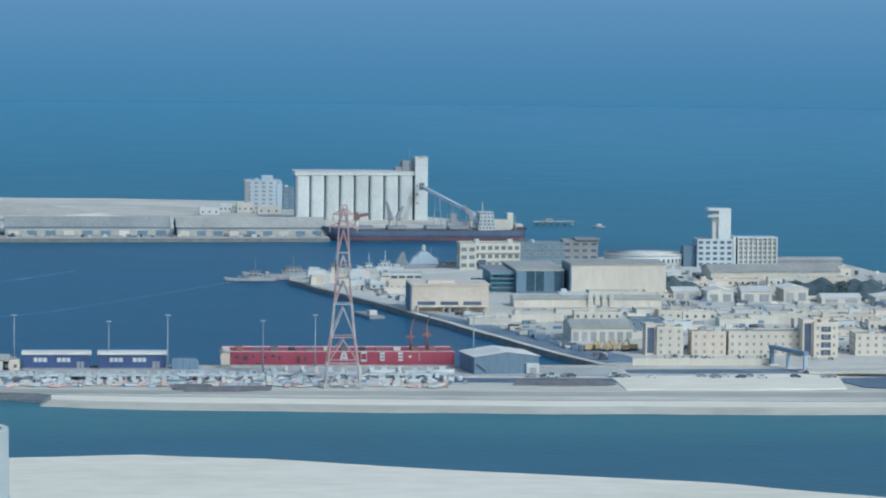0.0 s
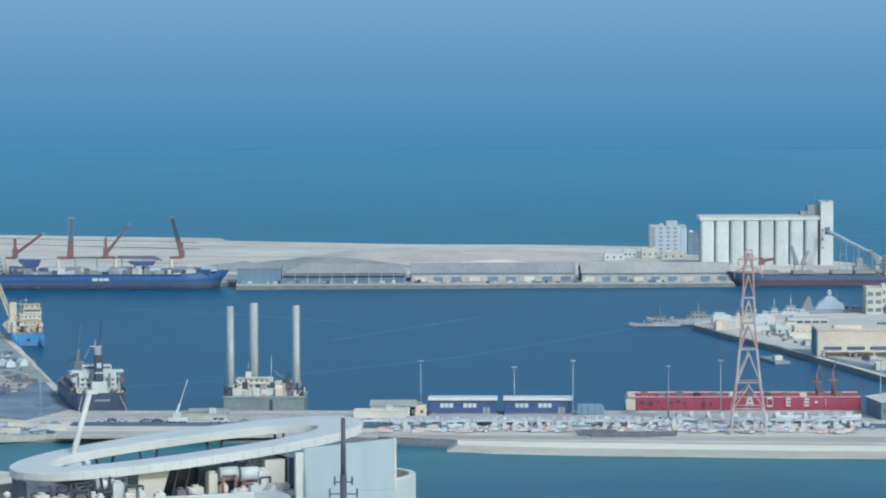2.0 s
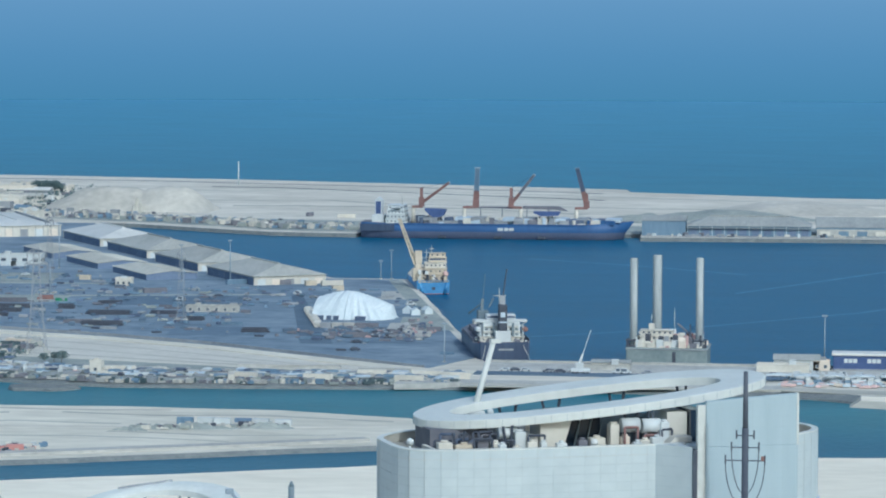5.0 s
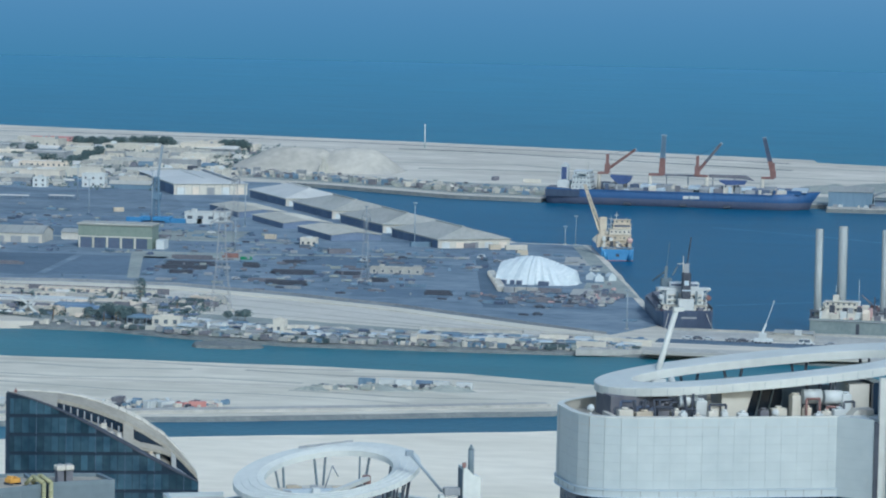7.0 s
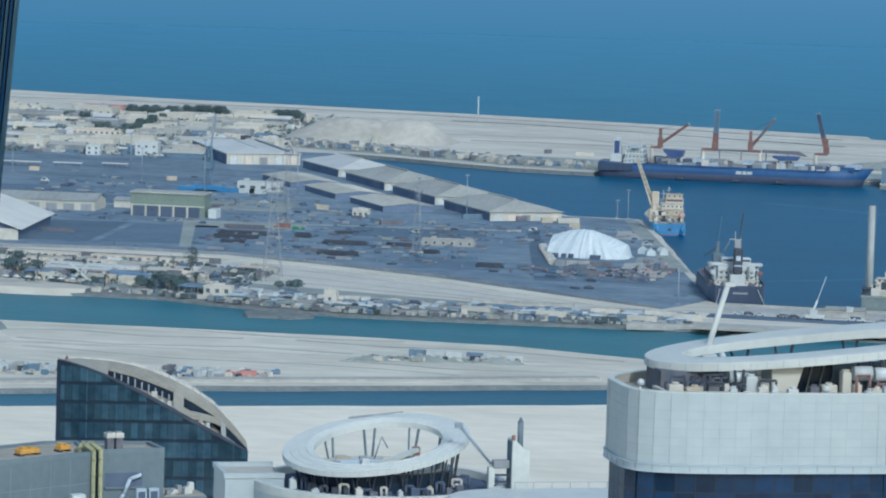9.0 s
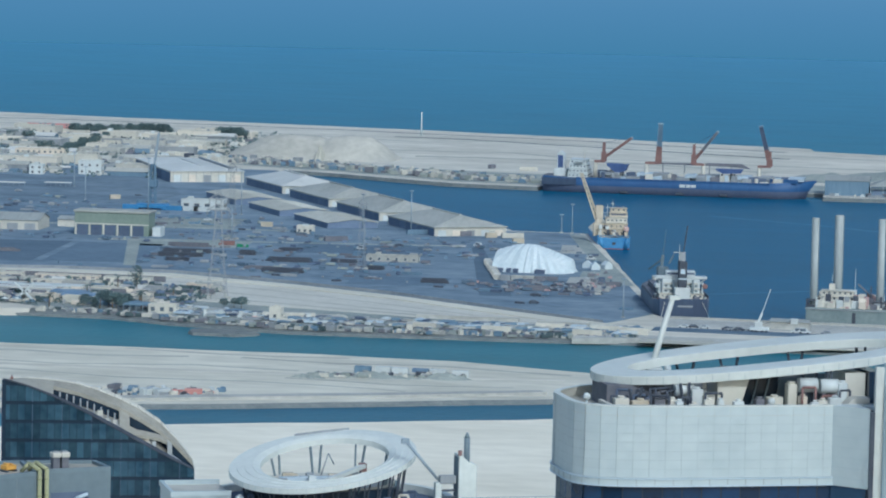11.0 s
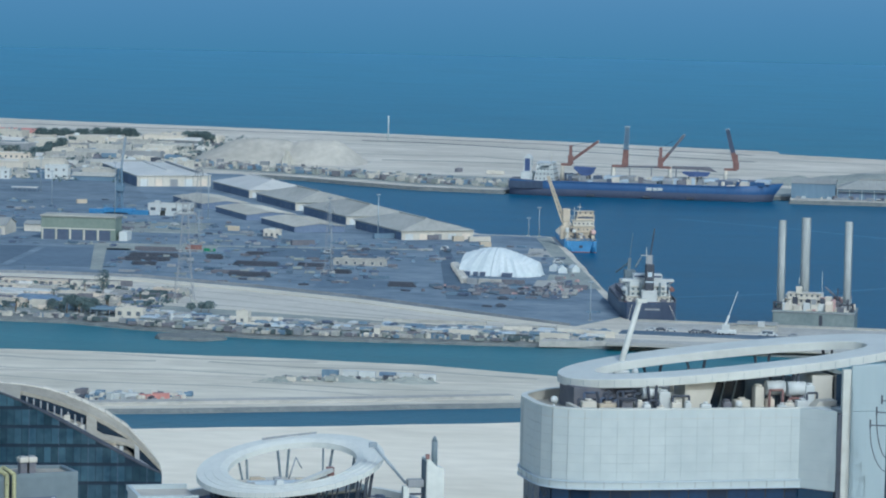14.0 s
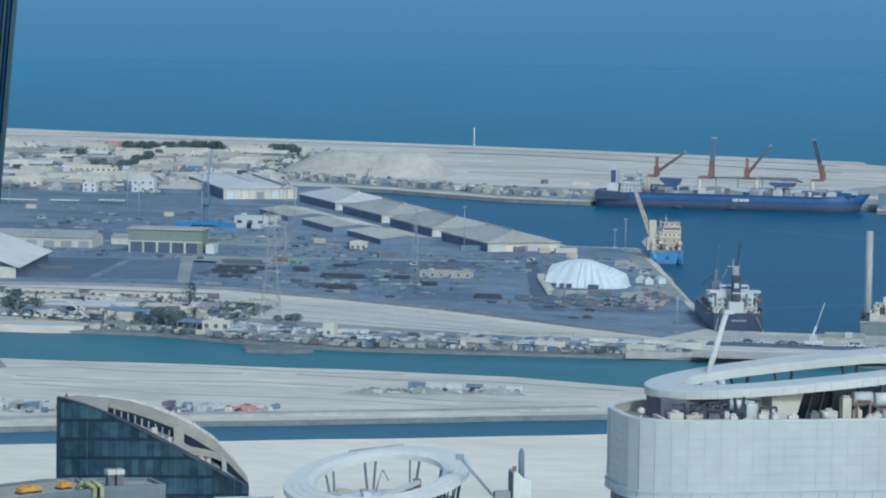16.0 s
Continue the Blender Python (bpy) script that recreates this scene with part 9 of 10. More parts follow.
def in_yard(x, y):
    edge = -191 - (y - 1541) * 0.2286
    low = 1545 + max(0, -230 - x) * 0.53 if x > -400 else 1655
    shed_line = (Vector((x, y)) - Vector((-424, 1900))).dot(ux) > -8 and y > 1880
    return x < edge - 8 and y > low + 6 and y < 2110 and not shed_line


clear = ((-330, -245, 1660, 1760), (-575, -474, 1666, 1792), (-548, -488, 1815, 1875), (-610, -530, 1640, 1770), (-570, -495, 1990, 2025), (-640, -540, 1825, 1900))
n = 0
while n < 105:
    u, v = rnd.random(), rnd.random()
    x, y = -700 + 500 * u, 1560 + 540 * v
    if not in_yard(x, y) or any(a < x < b and c < y < d for a, b, c, d in clear):
        continue
    k = rnd.random()
    a = rnd.choice((0, 0, TURN, TURN, 4, -5)) + rnd.uniform(-4, 4)
    if k < 0.62:
        put(rnd.choice(stacks), x, y, LAND + 0.27, a)
    elif k < 0.74:
        put(rnd.choice(cons), x, y, LAND + 0.27, a)
    else:
        put(rnd.choice(cars), x, y, LAND + 0.27, a)
    n += 1
for x, y, m, L, W in ((-466, 1782, BROWN, 26, 6), (-458, 1748, DARK, 28, 5), (-456, 1728, DARK, 24, 5), (-452, 1706, DARK, 14, 4), (-374, 1730, DARK, 15, 5), (-400, 1722, DARK, 24, 5), (-390, 1668, DARK, 24, 4), (-404, 1680, BROWN, 20, 5), (-312, 1648, DARK, 15, 5), (-428, 1750, DARK, 12, 5), (-546, 1720, BROWN, 20, 5), (-352, 1700, DARK, 12, 4), (-412, 1780, DARK, 15, 3), (-440, 1790, GREEN, 9, 3.5), (-450, 1797, RUST, 9, 3.5), (-262, 1634, BROWN, 14, 4), (-231, 1668, BROWN, 9, 4)):
    s = steel_stack(int(abs(x)), L, W, 2.4, m, {"rusty_stock": "rusty stock in long rows on the pier", "green_paint": "green painted frames in the yard", "crane_orange": "orange painted frames in the yard"}.get(m.name, "dark stock in long rows on the pier"))
    put(s, x, y, LAND + 0.27, 3)
building("yard_hut", -352, 1742, 26, 7, 2.8, CONCRETE, "long low grey hut in the cargo yard", "building", 4, storeys=1, bays=6, side_bays=1)
building("yard_hut", -428, 1880, 9, 6, 4.0, OFFWHITE, "small pale hut in the cargo yard", "building", 4, storeys=1, bays=3, side_bays=1)
# goods along the shed fronts and the far quay
for k in range(0, 26, 3):
    x = -430 + k * 14 + rnd.uniform(-4, 4)
    put(rnd.choice(cons + stacks[:2]), x, 2322 + rnd.uniform(-4, 50) if x < -200 else 2316, LAND + 0.3, rnd.uniform(-10, 10)) if x < -190 else None
for k in range(10):
    x = rnd.uniform(-620, -330)
    y = 2425 + rnd.uniform(-40, 40) - (x + 330) * 0.12
    put(rnd.choice(cons + cars + stacks[:3]), x, y, LAND + 0.2, rnd.uniform(0, 180))
for k in range(14):
    x, y = -340 - 12 * k + rnd.uniform(-3, 3), 1884 + rnd.uniform(-4, 4) + max(0, k - 3) * 0.5
    if k < 5:
        put(rnd.choice(cons), x + 20, y + 20, LAND + 0.3, TURN)

# ---- western town ----
trees = [make_tree("tree", s, h, r, "dusty dark green spreading tree in the town") for s, h, r in ((1, 7.5, 4.2), (2, 9, 5.4), (3, 6.5, 3.6))]
rnd = random.Random(44)
for k in range(170):
    x = rnd.uniform(-960, -600)
    y = rnd.uniform(2240, 2700)
    if x > -660 and y > 2400:
        continue
    y = round(y / 34) * 34 + rnd.uniform(-4, 4)
    w, h = rnd.uniform(10, 34), rnd.uniform(2.8, 6.0)
    building("town_house", x, y, w, rnd.uniform(9, 18), h, rnd.choice((OFFWHITE, CONCRETE, OFFWHITE, PALE_CONCRETE, CLAD_GREY, CREAM)), "pale flat-roofed house in the port town", "house", rnd.uniform(-6, 6), storeys=0 if k % 5 else 1, bays=max(2, int(w / 6)), side_bays=0, group="port town houses", boxes_on_roof=1, roof_mat=rnd.choice((PALE_CONCRETE, ROOF_TAN, ROOF_WHITE, CONCRETE)))
building("town_house", -734, 2394, 34, 12, 5.6, BEIGE, "long pale barrack house in the port town", "house", 5, storeys=2, bays=9)
building("town_house", -657, 2254, 15, 10, 8.4, WHITE, "white cube house with a dark door", "house", 5, storeys=2, bays=3)
building("town_house", -689, 2240, 9, 8, 6.0, WHITE, "small white cube house", "house", 5, storeys=2, bays=2)
shed("red_shed", -838, 2688, 40, 14, 3.0, 6.0, OFFWHITE, RED, "long house with a faded red roof", 5, "x", category="house")
for x, y in ((-789, 2392), (-786, 2394), (-778, 2396), (-768, 2401), (-817, 2588), (-813, 2590), (-804, 2587), (-800, 2588), (-757, 2480), (-753, 2482), (-761, 2478), (-786, 2494), (-781, 2492)):
    put(trees[2], x, y, LAND, rnd.uniform(0, 360))
for a, b, n in (((-790, 2655), (-752, 2666), 15), ((-752, 2682), (-719, 2690), 14), ((-679, 2670), (-654, 2675), 9), ((-720, 2398), (-744, 2600), 14)):
    for k in range(n):
        u = (k + rnd.random()) / n
        put(rnd.choice(trees), a[0] + (b[0] - a[0]) * u, a[1] + (b[1] - a[1]) * u + rnd.uniform(-4, 4), LAND, rnd.uniform(0, 360))

for k in range(46):
    x, y = rnd.uniform(-940, -615), 2246 + 34 * rnd.randrange(13) + rnd.uniform(-5, 5)
    if x > -660 and y > 2400:
        continue
    shed("town_store", x, y, rnd.uniform(24, 52), rnd.uniform(8, 13), 3.2, 5.0, rnd.choice((OFFWHITE, CLAD_BLUEGREY, CLAD_GREY)), rnd.choice((ROOF_WHITE, ROOF_GREY, ROOF_TAN, ROOF_GREY, ROOF_WHITE)), "long low pale-roofed store in the port town", rnd.uniform(-6, 8), "x", group="port town stores", seams=False)
for k, (x, y, w, d, m) in enumerate(((-700, 2330, 120, 14, ASPHALT), (-820, 2460, 200, 12, GRAVEL), (-760, 2560, 180, 12, GRAVEL), (-870, 2330, 140, 16, GRAVEL), (-720, 2270, 130, 14, YARD), (-690, 2420, 14, 260, ASPHALT), (-640, 2560, 60, 30, GRAVEL))):
    slab("road", [(x - w / 2, y - d / 2), (x + w / 2, y - d / 2 + 5), (x + w / 2, y + d / 2 + 5), (x - w / 2, y + d / 2)], LAND + 0.16 + 0.02 * k, 0.3, m, "grey dusty street of the port town", "road")

# ---- shore village on the channel ----
slab("ground", [(-560, 1474), (-500, 1477), (-425, 1478), (-385, 1462), (-335, 1449), (-240, 1456), (-195, 1464), (-195, 1478), (-260, 1492), (-330, 1512), (-400, 1530), (-430, 1560), (-560, 1560)], LAND + 0.12, 0.4, GRAVEL, "grey trodden ground of the shore village", "ground")
slab("ground", [(-432, 1624), (-376, 1600), (-321, 1570), (-257, 1521), (-205, 1490), (-196, 1482), (-260, 1494), (-330, 1514), (-400, 1532), (-432, 1562)], LAND + 0.2, 0.4, PALE_CONCRETE, "pale bare bank below the perimeter road", "ground")
FENCE = [(-640, 1651), (-545, 1632), (-494, 1645), (-437, 1646), (-376, 1620), (-321, 1590), (-257, 1541), (-213, 1508)]
fence = thing("yard_fence", 0, 0, LAND, 0, "grey mesh fence along the perimeter road", "fence")
for a, b in zip(FENCE, FENCE[1:]):
    bm = bmesh.new()
    beam(bm, (*a, 0.9), (*b, 0.9), 0.12, 1.3)
    part("mesh_panel", bm, CLAD_GREY, fence)

palms = [palm(s, h) for s, h in ((1, 6), (2, 7.5), (3, 5))]
rnd = random.Random(90)
slab("retaining_wall", [(-545, 1600), (-430, 1601), (-430, 1602.2), (-545, 1601.2)], LAND + 2.8, 3.0, BROWN, "brown retaining wall behind the shore village", "wall")
bm = bmesh.new()
low = [(-560, 1456), (-520, 1459), (-490, 1461), (-466, 1463), (-454, 1467)]
mid = [(-560, 1463), (-520, 1465), (-490, 1466), (-466, 1467), (-454, 1470)]
high = [(-560, 1498), (-520, 1500), (-490, 1496), (-466, 1488), (-454, 1480)]
for a, za, b, zb in ((low, -0.4, mid, LAND + 0.25), (mid, LAND + 0.25, high, LAND + 0.3)):
    for i in range(4):
        bm.faces.new([bm.verts.new((*p, z)) for p, z in ((a[i], za), (a[i + 1], za), (b[i + 1], zb), (b[i], zb))])
bmesh.ops.remove_doubles(bm, verts=bm.verts, dist=0.01)
tagged(link("beach", bm, SAND), "pale sandy beach sloping into the channel", "beach", kind="structure")
for x, y, w, h, m in ((-512, 1588, 34, 3.0, CREAM), (-474, 1590, 30, 2.6, BEIGE), (-444, 1586, 22, 3.0, OFFWHITE), (-500, 1566, 26, 2.8, OFFWHITE), (-468, 1568, 32, 2.4, CREAM), (-490, 1548, 18, 2.6, BEIGE), (-440, 1540, 16, 3.0, CREAM), (-456, 1528, 20, 2.4, OFFWHITE)):
    building("terrace_row", x, y, w, 6, h, m, "long low pale terrace of beach rooms", "building", rnd.uniform(-1.5, 1.5), storeys=1, bays=int(w / 4), side_bays=1, ww=1.8, wh=1.5, group="terrace rows", boxes_on_roof=0, parapet=0.3, pane=BROWN, roof_mat=ROOF_TAN)
building("beach_house", -397, 1474, 12, 6, 3.4, OFFWHITE, "white beach house with dark openings by the water", "house", 2, storeys=1, bays=3, side_bays=1, ww=1.8, wh=1.8, boxes_on_roof=0)
for k in range(40):
    x = rnd.uniform(-535, -402)
    y = rnd.choice((1500, 1510, 1520, 1534, 1556, 1576)) + rnd.uniform(-2, 2)
    w, h = rnd.uniform(5, 13), rnd.uniform(1.9, 2.9)
    if k % 4 == 0:
        shed("beach_hut", x, y, w, 5, h * 0.75, h * 1.25, OFFWHITE, rnd.choice((ROOF_TAN, BROWN, ROOF_WHITE, CLAD_BLUEGREY)), "small pitched beach hut by the channel", rnd.uniform(-4, 4), "x", group="beach huts", seams=False)
    else:
        building("beach_hut", x, y, w, 5, h, rnd.choice((OFFWHITE, CONCRETE, BEIGE, CREAM, CLAD_GREY)), "small flat beach house by the channel", "house", rnd.uniform(-4, 4), storeys=1 if k % 2 else 0, bays=2, side_bays=1, group="beach huts", boxes_on_roof=0)
for x, y, w, m, lab in ((-444, 1508, 15, SITE_BLUE, "blue fabric awning by the shore"), (-451, 1519, 17, SITE_BLUE, "faded blue fabric awning by the shore"), (-487, 1508, 13, SITE_BLUE, "faded blue fabric awning by the shore"), (-476, 1529, 30, ROOF_WHITE, "long white flat awning by the shore"), (-472, 1541, 44, WHITE, "long white fabric awning by the shore"), (-408, 1481, 15, CLAD_BLUEGREY, "blue-grey fabric awning by the shore")):
    t = thing("awning", x, y, LAND, 2, lab, "awning")
    bm = bmesh.new()
    profile(bm, [(-w / 2, 2.8), (w / 2, 2.8), (w / 2 - 1, 3.6), (-w / 2 + 1, 3.6)], -4, 4)
    part("canopy", bm, m, t)
    for k in range(6):
        for b in (-3.6, 3.6):
            part("post", boxes((-w / 2 + 0.4 + k * (w - 1) / 5, -w / 2 + 0.6 + k * (w - 1) / 5, b - 0.1, b + 0.1, 0, 2.8)), STEEL, t)
for k in range(22):
    x = rnd.uniform(-535, -400)
    put(rnd.choice(palms), x, rnd.choice((1480, 1500, 1515, 1530, 1545)) + rnd.uniform(-5, 5), LAND + 0.1, rnd.uniform(0, 360))
for x, y in ((-507, 1524), (-512, 1516), (-498, 1520), (-503, 1517), (-494, 1524), (-520, 1518), (-434, 1482), (-430, 1486), (-425, 1490), (-420, 1484), (-428, 1496), (-416, 1479), (-417, 1490), (-438, 1498), (-433, 1504), (-374, 1508), (-377, 1503), (-370, 1505), (-532, 1526)):
    copy_thing(rnd.choice(trees), pose(x, y, LAND, 0, 0, rnd.uniform(0, 360)) @ Matrix.Scale(rnd.uniform(0.55, 0.8), 4))
tall_tree = make_tree("tree", 6, 12.5, 3.6, "tall dark narrow tree above the shore village")
tall_tree.matrix_basis = pose(-429.3, 1550, LAND, 0, 0, 40)
put(trees[2], -512, 1554, LAND, 70)
# parasols along the beach
for k in range(16):
    t = thing("parasol", -535 + 5.0 * k, 1486 + rnd.uniform(-1, 3) - 0.012 * k * k, LAND + 0.25, 0, "white beach parasol on the channel shore", "parasol", "beach parasols")
    bm = bmesh.new()
    tube(bm, (0, 0, 0), (0, 0, 2.6), 0.06, 0.06, 6)
    part("pole", bm, STEEL, t)
    bm = bmesh.new()
    tube(bm, (0, 0, 2.1), (0, 0, 3.0), 2.0, 0.1, 8)
    part("canopy", bm, rnd.choice((WHITE, OFFWHITE, BEIGE)), t)
t = thing("shore_frame", -465, 1497, LAND + 0.1, 0, "white crossed-beam frame standing on the shore", "frame")
for k, (a, b) in enumerate((((-4.8, 0, 0), (4.4, 0, 8.2)), ((4.8, 0, 0), (-4.4, 0, 8.2)), ((-4.4, 1, 0), (0, 1, 4.0)), ((4.4, 1, 0), (0, 1, 4.0)))):
    bm = bmesh.new()
    beam(bm, a, b, 0.9)
    part("beam", bm, WHITE if k < 3 else OFFWHITE, t)
# cars, hulks and rubble along the channel edge
for k in range(60):
    x = rnd.uniform(-350, -195)
    put(rnd.choice(cars[1:2] + cars[3:] + stacks[:2] + stacks[:2] + cons[:1]), x, 1462 + rnd.uniform(-6, 18) + 0.02 * (x + 300), LAND, rnd.choice((0, 90, 180)) + rnd.uniform(-12, 12))
for x, y, w in ((-270, 1499, 44), (-228, 1493, 22)):
    building("shore_store", x, y, w, 5, 1.5, CONCRETE, "long low pale store behind the shore", "building", 1, storeys=0, group="shore stores", boxes_on_roof=0, roof_mat=PALE_CONCRETE, parapet=0.15)
building("pump_house", -345, 1462, 5, 6, 5.5, OFFWHITE, "small pale pump house on the channel wall", "building", 0, storeys=1, bays=1, side_bays=1, boxes_on_roof=1)
for k in range(6):
    put(rnd.choice(kinds), -380 + 9 * k + rnd.uniform(-2, 2), 1470 + rnd.uniform(-3, 3), LAND, rnd.uniform(60, 120))
bm = bmesh.new()
rings = []
for s, z in ((1.0, -0.4), (0.95, 0.7), (0.9, 1.15), (0.4, 1.25)):
    rings.append([bm.verts.new((15.5 * s * math.cos(a) * (1 + 0.09 * math.sin(3 * a + 1)) + rnd.uniform(-0.5, 0.5), 10 * s * math.sin(a) * (1 + 0.1 * math.sin(5 * a)) + rnd.uniform(-0.5, 0.5), z + rnd.uniform(-0.15, 0.2))) for a in [i * math.tau / 28 for i in range(28)]])
for lo, hi in zip(rings, rings[1:]):
    for i in range(28):
        bm.faces.new((lo[i], lo[(i + 1) % 28], hi[(i + 1) % 28], hi[i]))
bm.faces.new(rings[-1])
islet = tagged(link("rock_islet", bm, ROCK), "low flat-topped islet of grey rock in the channel", "islet", kind="structure")
islet.location = (-360.5, 1431, 0)

# ---- sand island: plant and stores ----
rnd = random.Random(61)
boxes_i = [container(SITE_BLUE, "faded blue site container on the sand island", 6.1), container(WHITE, "white site container on the sand island", 6.1), container(CLAD_BLUEGREY, "grey site container on the sand island", 6.1), container(RED, "red site container on the sand island", 6.1), container(BROWN, "brown site container on the sand island", 6.1)]
for k, (dx, m) in enumerate(((0, 2), (7, 1), (13, 1), (20, 0), (26, 1), (34, 1))):
    put(boxes_i[m], -276 + dx * 1.1, 1315 + rnd.uniform(-2, 2), 1.6, rnd.uniform(-6, 6))
put(boxes_i[3], -319, 1229, 1.6, 12)
for k in range(5):
    put(rnd.choice(boxes_i[1:3]), rnd.uniform(-410, -374), rnd.uniform(1205, 1232), 1.6, rnd.uniform(0, 180))
for k in range(4):
    put(rnd.choice(boxes_i[1:3] + boxes_i[4:] + stacks[:2]), rnd.uniform(-350, -312), rnd.uniform(1224, 1240), 1.6, rnd.uniform(0, 180))
for k in range(4):
    t = thing("concrete_mixer", -326 + 2.4 * k, 1230 + rnd.uniform(-3, 3), 1.6, rnd.uniform(0, 180), "red site plant with a rounded drum", "plant", "red plant")
    part("frame", bevelled(boxes((-1.4, 1.4, -0.7, 0.7, 0.1, 0.8)), 0.08), DARK, t)
    bm = bmesh.new()
    tube(bm, (-1.0, 0, 1.2), (0.9, 0, 1.6), 0.8, 0.5, 12)
    part("drum", bm, RED, t)
    part("cab", bevelled(boxes((1.0, 1.7, -0.6, 0.6, 0.8, 1.8)), 0.1), RED, t)
for x, y, a, b, h in ((-284, 1300, 9, 4, 1.6), (-268, 1303, 14, 4, 1.8), (-244, 1308, 10, 4, 2.2), (-292, 1294, 6, 3, 1.4), (-248, 1316, 7, 3, 2.4)):
    heap("rubble_mound", x, y, a, b, h, GRAVEL, "low grey rubble heap on the sand", int(-x), base=1.5, rough=0.35, category="heap")
slab("berm", [(-700, 1046), (-600, 1094), (-390, 1180), (-338, 1208), (-250, 1249), (-200, 1276), (-203, 1281), (-252, 1256), (-340, 1215), (-392, 1188), (-600, 1103), (-700, 1056)], 2.6, 1.6, CONCRETE, "grey concrete edge wall of the sand island", "wall")
slab("track", [(-470, 1356), (-462, 1357), (-428, 1296), (-430, 1250), (-437, 1250), (-436, 1296)], 1.72, 0.3, SAND, "pale sandy site track", "road")
slab("track", [(-560, 1300), (-470, 1286), (-300, 1300), (-200, 1318), (-200, 1322), (-300, 1305), (-470, 1292), (-560, 1306)], 1.7, 0.3, SAND, "faint wheel-worn track over the sand", "road")
slab("tidal_pool", [(-470, 1290), (-448, 1296), (-442, 1330), (-452, 1352), (-520, 1350), (-530, 1300)], 1.75, 0.4, GRAVEL, "grey wet sand flat", "ground")

# low dusty shrubs between the houses, huts and along the fences, also filling in for shadow gaps
rnd = random.Random(3)
verts, faces = [], []
for k in range(900):
    if k < 560:
        x, y = rnd.uniform(-960, -610), rnd.uniform(2235, 2715)
        y = round(y / 17) * 17 + rnd.uniform(-3, 3)
        r = rnd.uniform(1.0, 3.2)
    elif k < 760:
        x, y, r = rnd.uniform(-545, -395), rnd.uniform(1482, 1592), rnd.uniform(0.8, 2.2)
    else:
        x, y, r = rnd.uniform(240, 430), rnd.choice((1566, 1608, 1700, 1715, 1795, 1830, 1945, 2000)) + rnd.uniform(-4, 4), rnd.uniform(0.8, 2.2)
    for j in range(14):
        c = (x + rnd.gauss(0, r), y + rnd.gauss(0, r * 0.7), LAND + rnd.uniform(0.2, 1.3) * r)
        b = len(verts)
        q = r * 0.5
        verts += [tuple(v + rnd.uniform(-q, q) for v in c) for _ in range(4)]
        faces += [(b, b + 1, b + 2), (b, b + 2, b + 3), (b, b + 3, b + 1), (b + 1, b + 3, b + 2)]
me = bpy.data.meshes.new("shrub")
me.from_pydata(verts, [], faces)
me.materials.append(LEAF)
tagged(new("shrub", me), "low dusty grey-green shrubs and shadow fill between the buildings", "shrub", kind="stuff")

# small goods, skips and rubbish too many to count
MIX = [OFFWHITE, CLAD_GREY, BROWN, CLAD_BLUEGREY, DARK, PALE_CONCRETE, WHITE]
clutter("goods", "mixed crates, skips and tarpaulined loads behind the far quay", "goods", strew(620, [(-610, 2412), (-520, 2376), (-470, 2350), (-425, 2322), (-372, 2314), (-280, 2324)], 46, LAND + 0.3, 5), [CLAD_GREY, CONCRETE, BROWN, CLAD_BLUEGREY, PALE_CONCRETE, GRAVEL, OFFWHITE], (1.2, 6), (0.8, 3.6), 5)
for k, spot in enumerate(strew(70, [(-180, 2296), (84, 2310), (128, 2316)], 6, LAND + 0.3, 6)):
    clutter("crate", "pale crate or tarpaulined load before the far sheds", "crate", [spot], [MIX[k % 7]], (1.2, 5), (0.6, 2.4), 60 + k, "", "far quay crates")
clutter("goods", "scrap, pallets and small stores along the channel wall", "goods", strew(420, [(-400, 1478), (-350, 1460), (-280, 1460), (-196, 1468)], 26, LAND + 0.5, 7), [CLAD_GREY, CONCRETE, CLAD_PALE, CLAD_BLUEGREY, PALE_CONCRETE, GRAVEL, SHADE, WHITE], (2.0, 8.0), (0.4, 1.2), 7)
# the dark pieces also paint the shade between the huts
clutter("goods", "lean-tos, boats, rubbish and dark shade pieces between the shore huts", "goods", strew(620, [(-548, 1500), (-470, 1494), (-396, 1484)], 94, LAND + 0.5, 8), [ROOF_TAN, SCRUB, BROWN, SHADE, CLAD_GREY, OFFWHITE, BEIGE, CLAD_BLUEGREY, SCRUB, CREAM, PALE_SHADE], (1.5, 6.5), (0.5, 2.4), 8)
clutter("goods", "loose pipe, pallets and skips about the cargo yard", "goods", [(x, y, z) for x, y, z in strew(620, [(-640, 1660), (-430, 1660), (-330, 1640), (-240, 1590)], 420, LAND + 0.6, 9) if in_yard(x, y) and not any(a < x < b and c < y < d for a, b, c, d in clear)], [BROWN, SHADE, CLAD_GREY, CLAD_BLUEGREY, ASPHALT, GRAVEL], (1.0, 5.5), (0.3, 1.4), 9)
clutter("goods", "walls, sheds and rubbish between the town houses", "goods", strew(700, [(-960, 2240), (-800, 2236), (-620, 2240)], 440, LAND + 0.4, 10), MIX + [ROOF_TAN, ROOF_WHITE], (2, 11), (0.6, 3.2), 10)
clutter("goods", "stores, skips and loose gear about the dockyard", "goods", strew(420, [(238, 1604), (330, 1604), (440, 1604)], 440, LAND + 0.5, 11), MIX + [CREAM, PALE_CONCRETE, BEIGE, SHADE], (1.5, 9), (0.5, 2.4), 11)
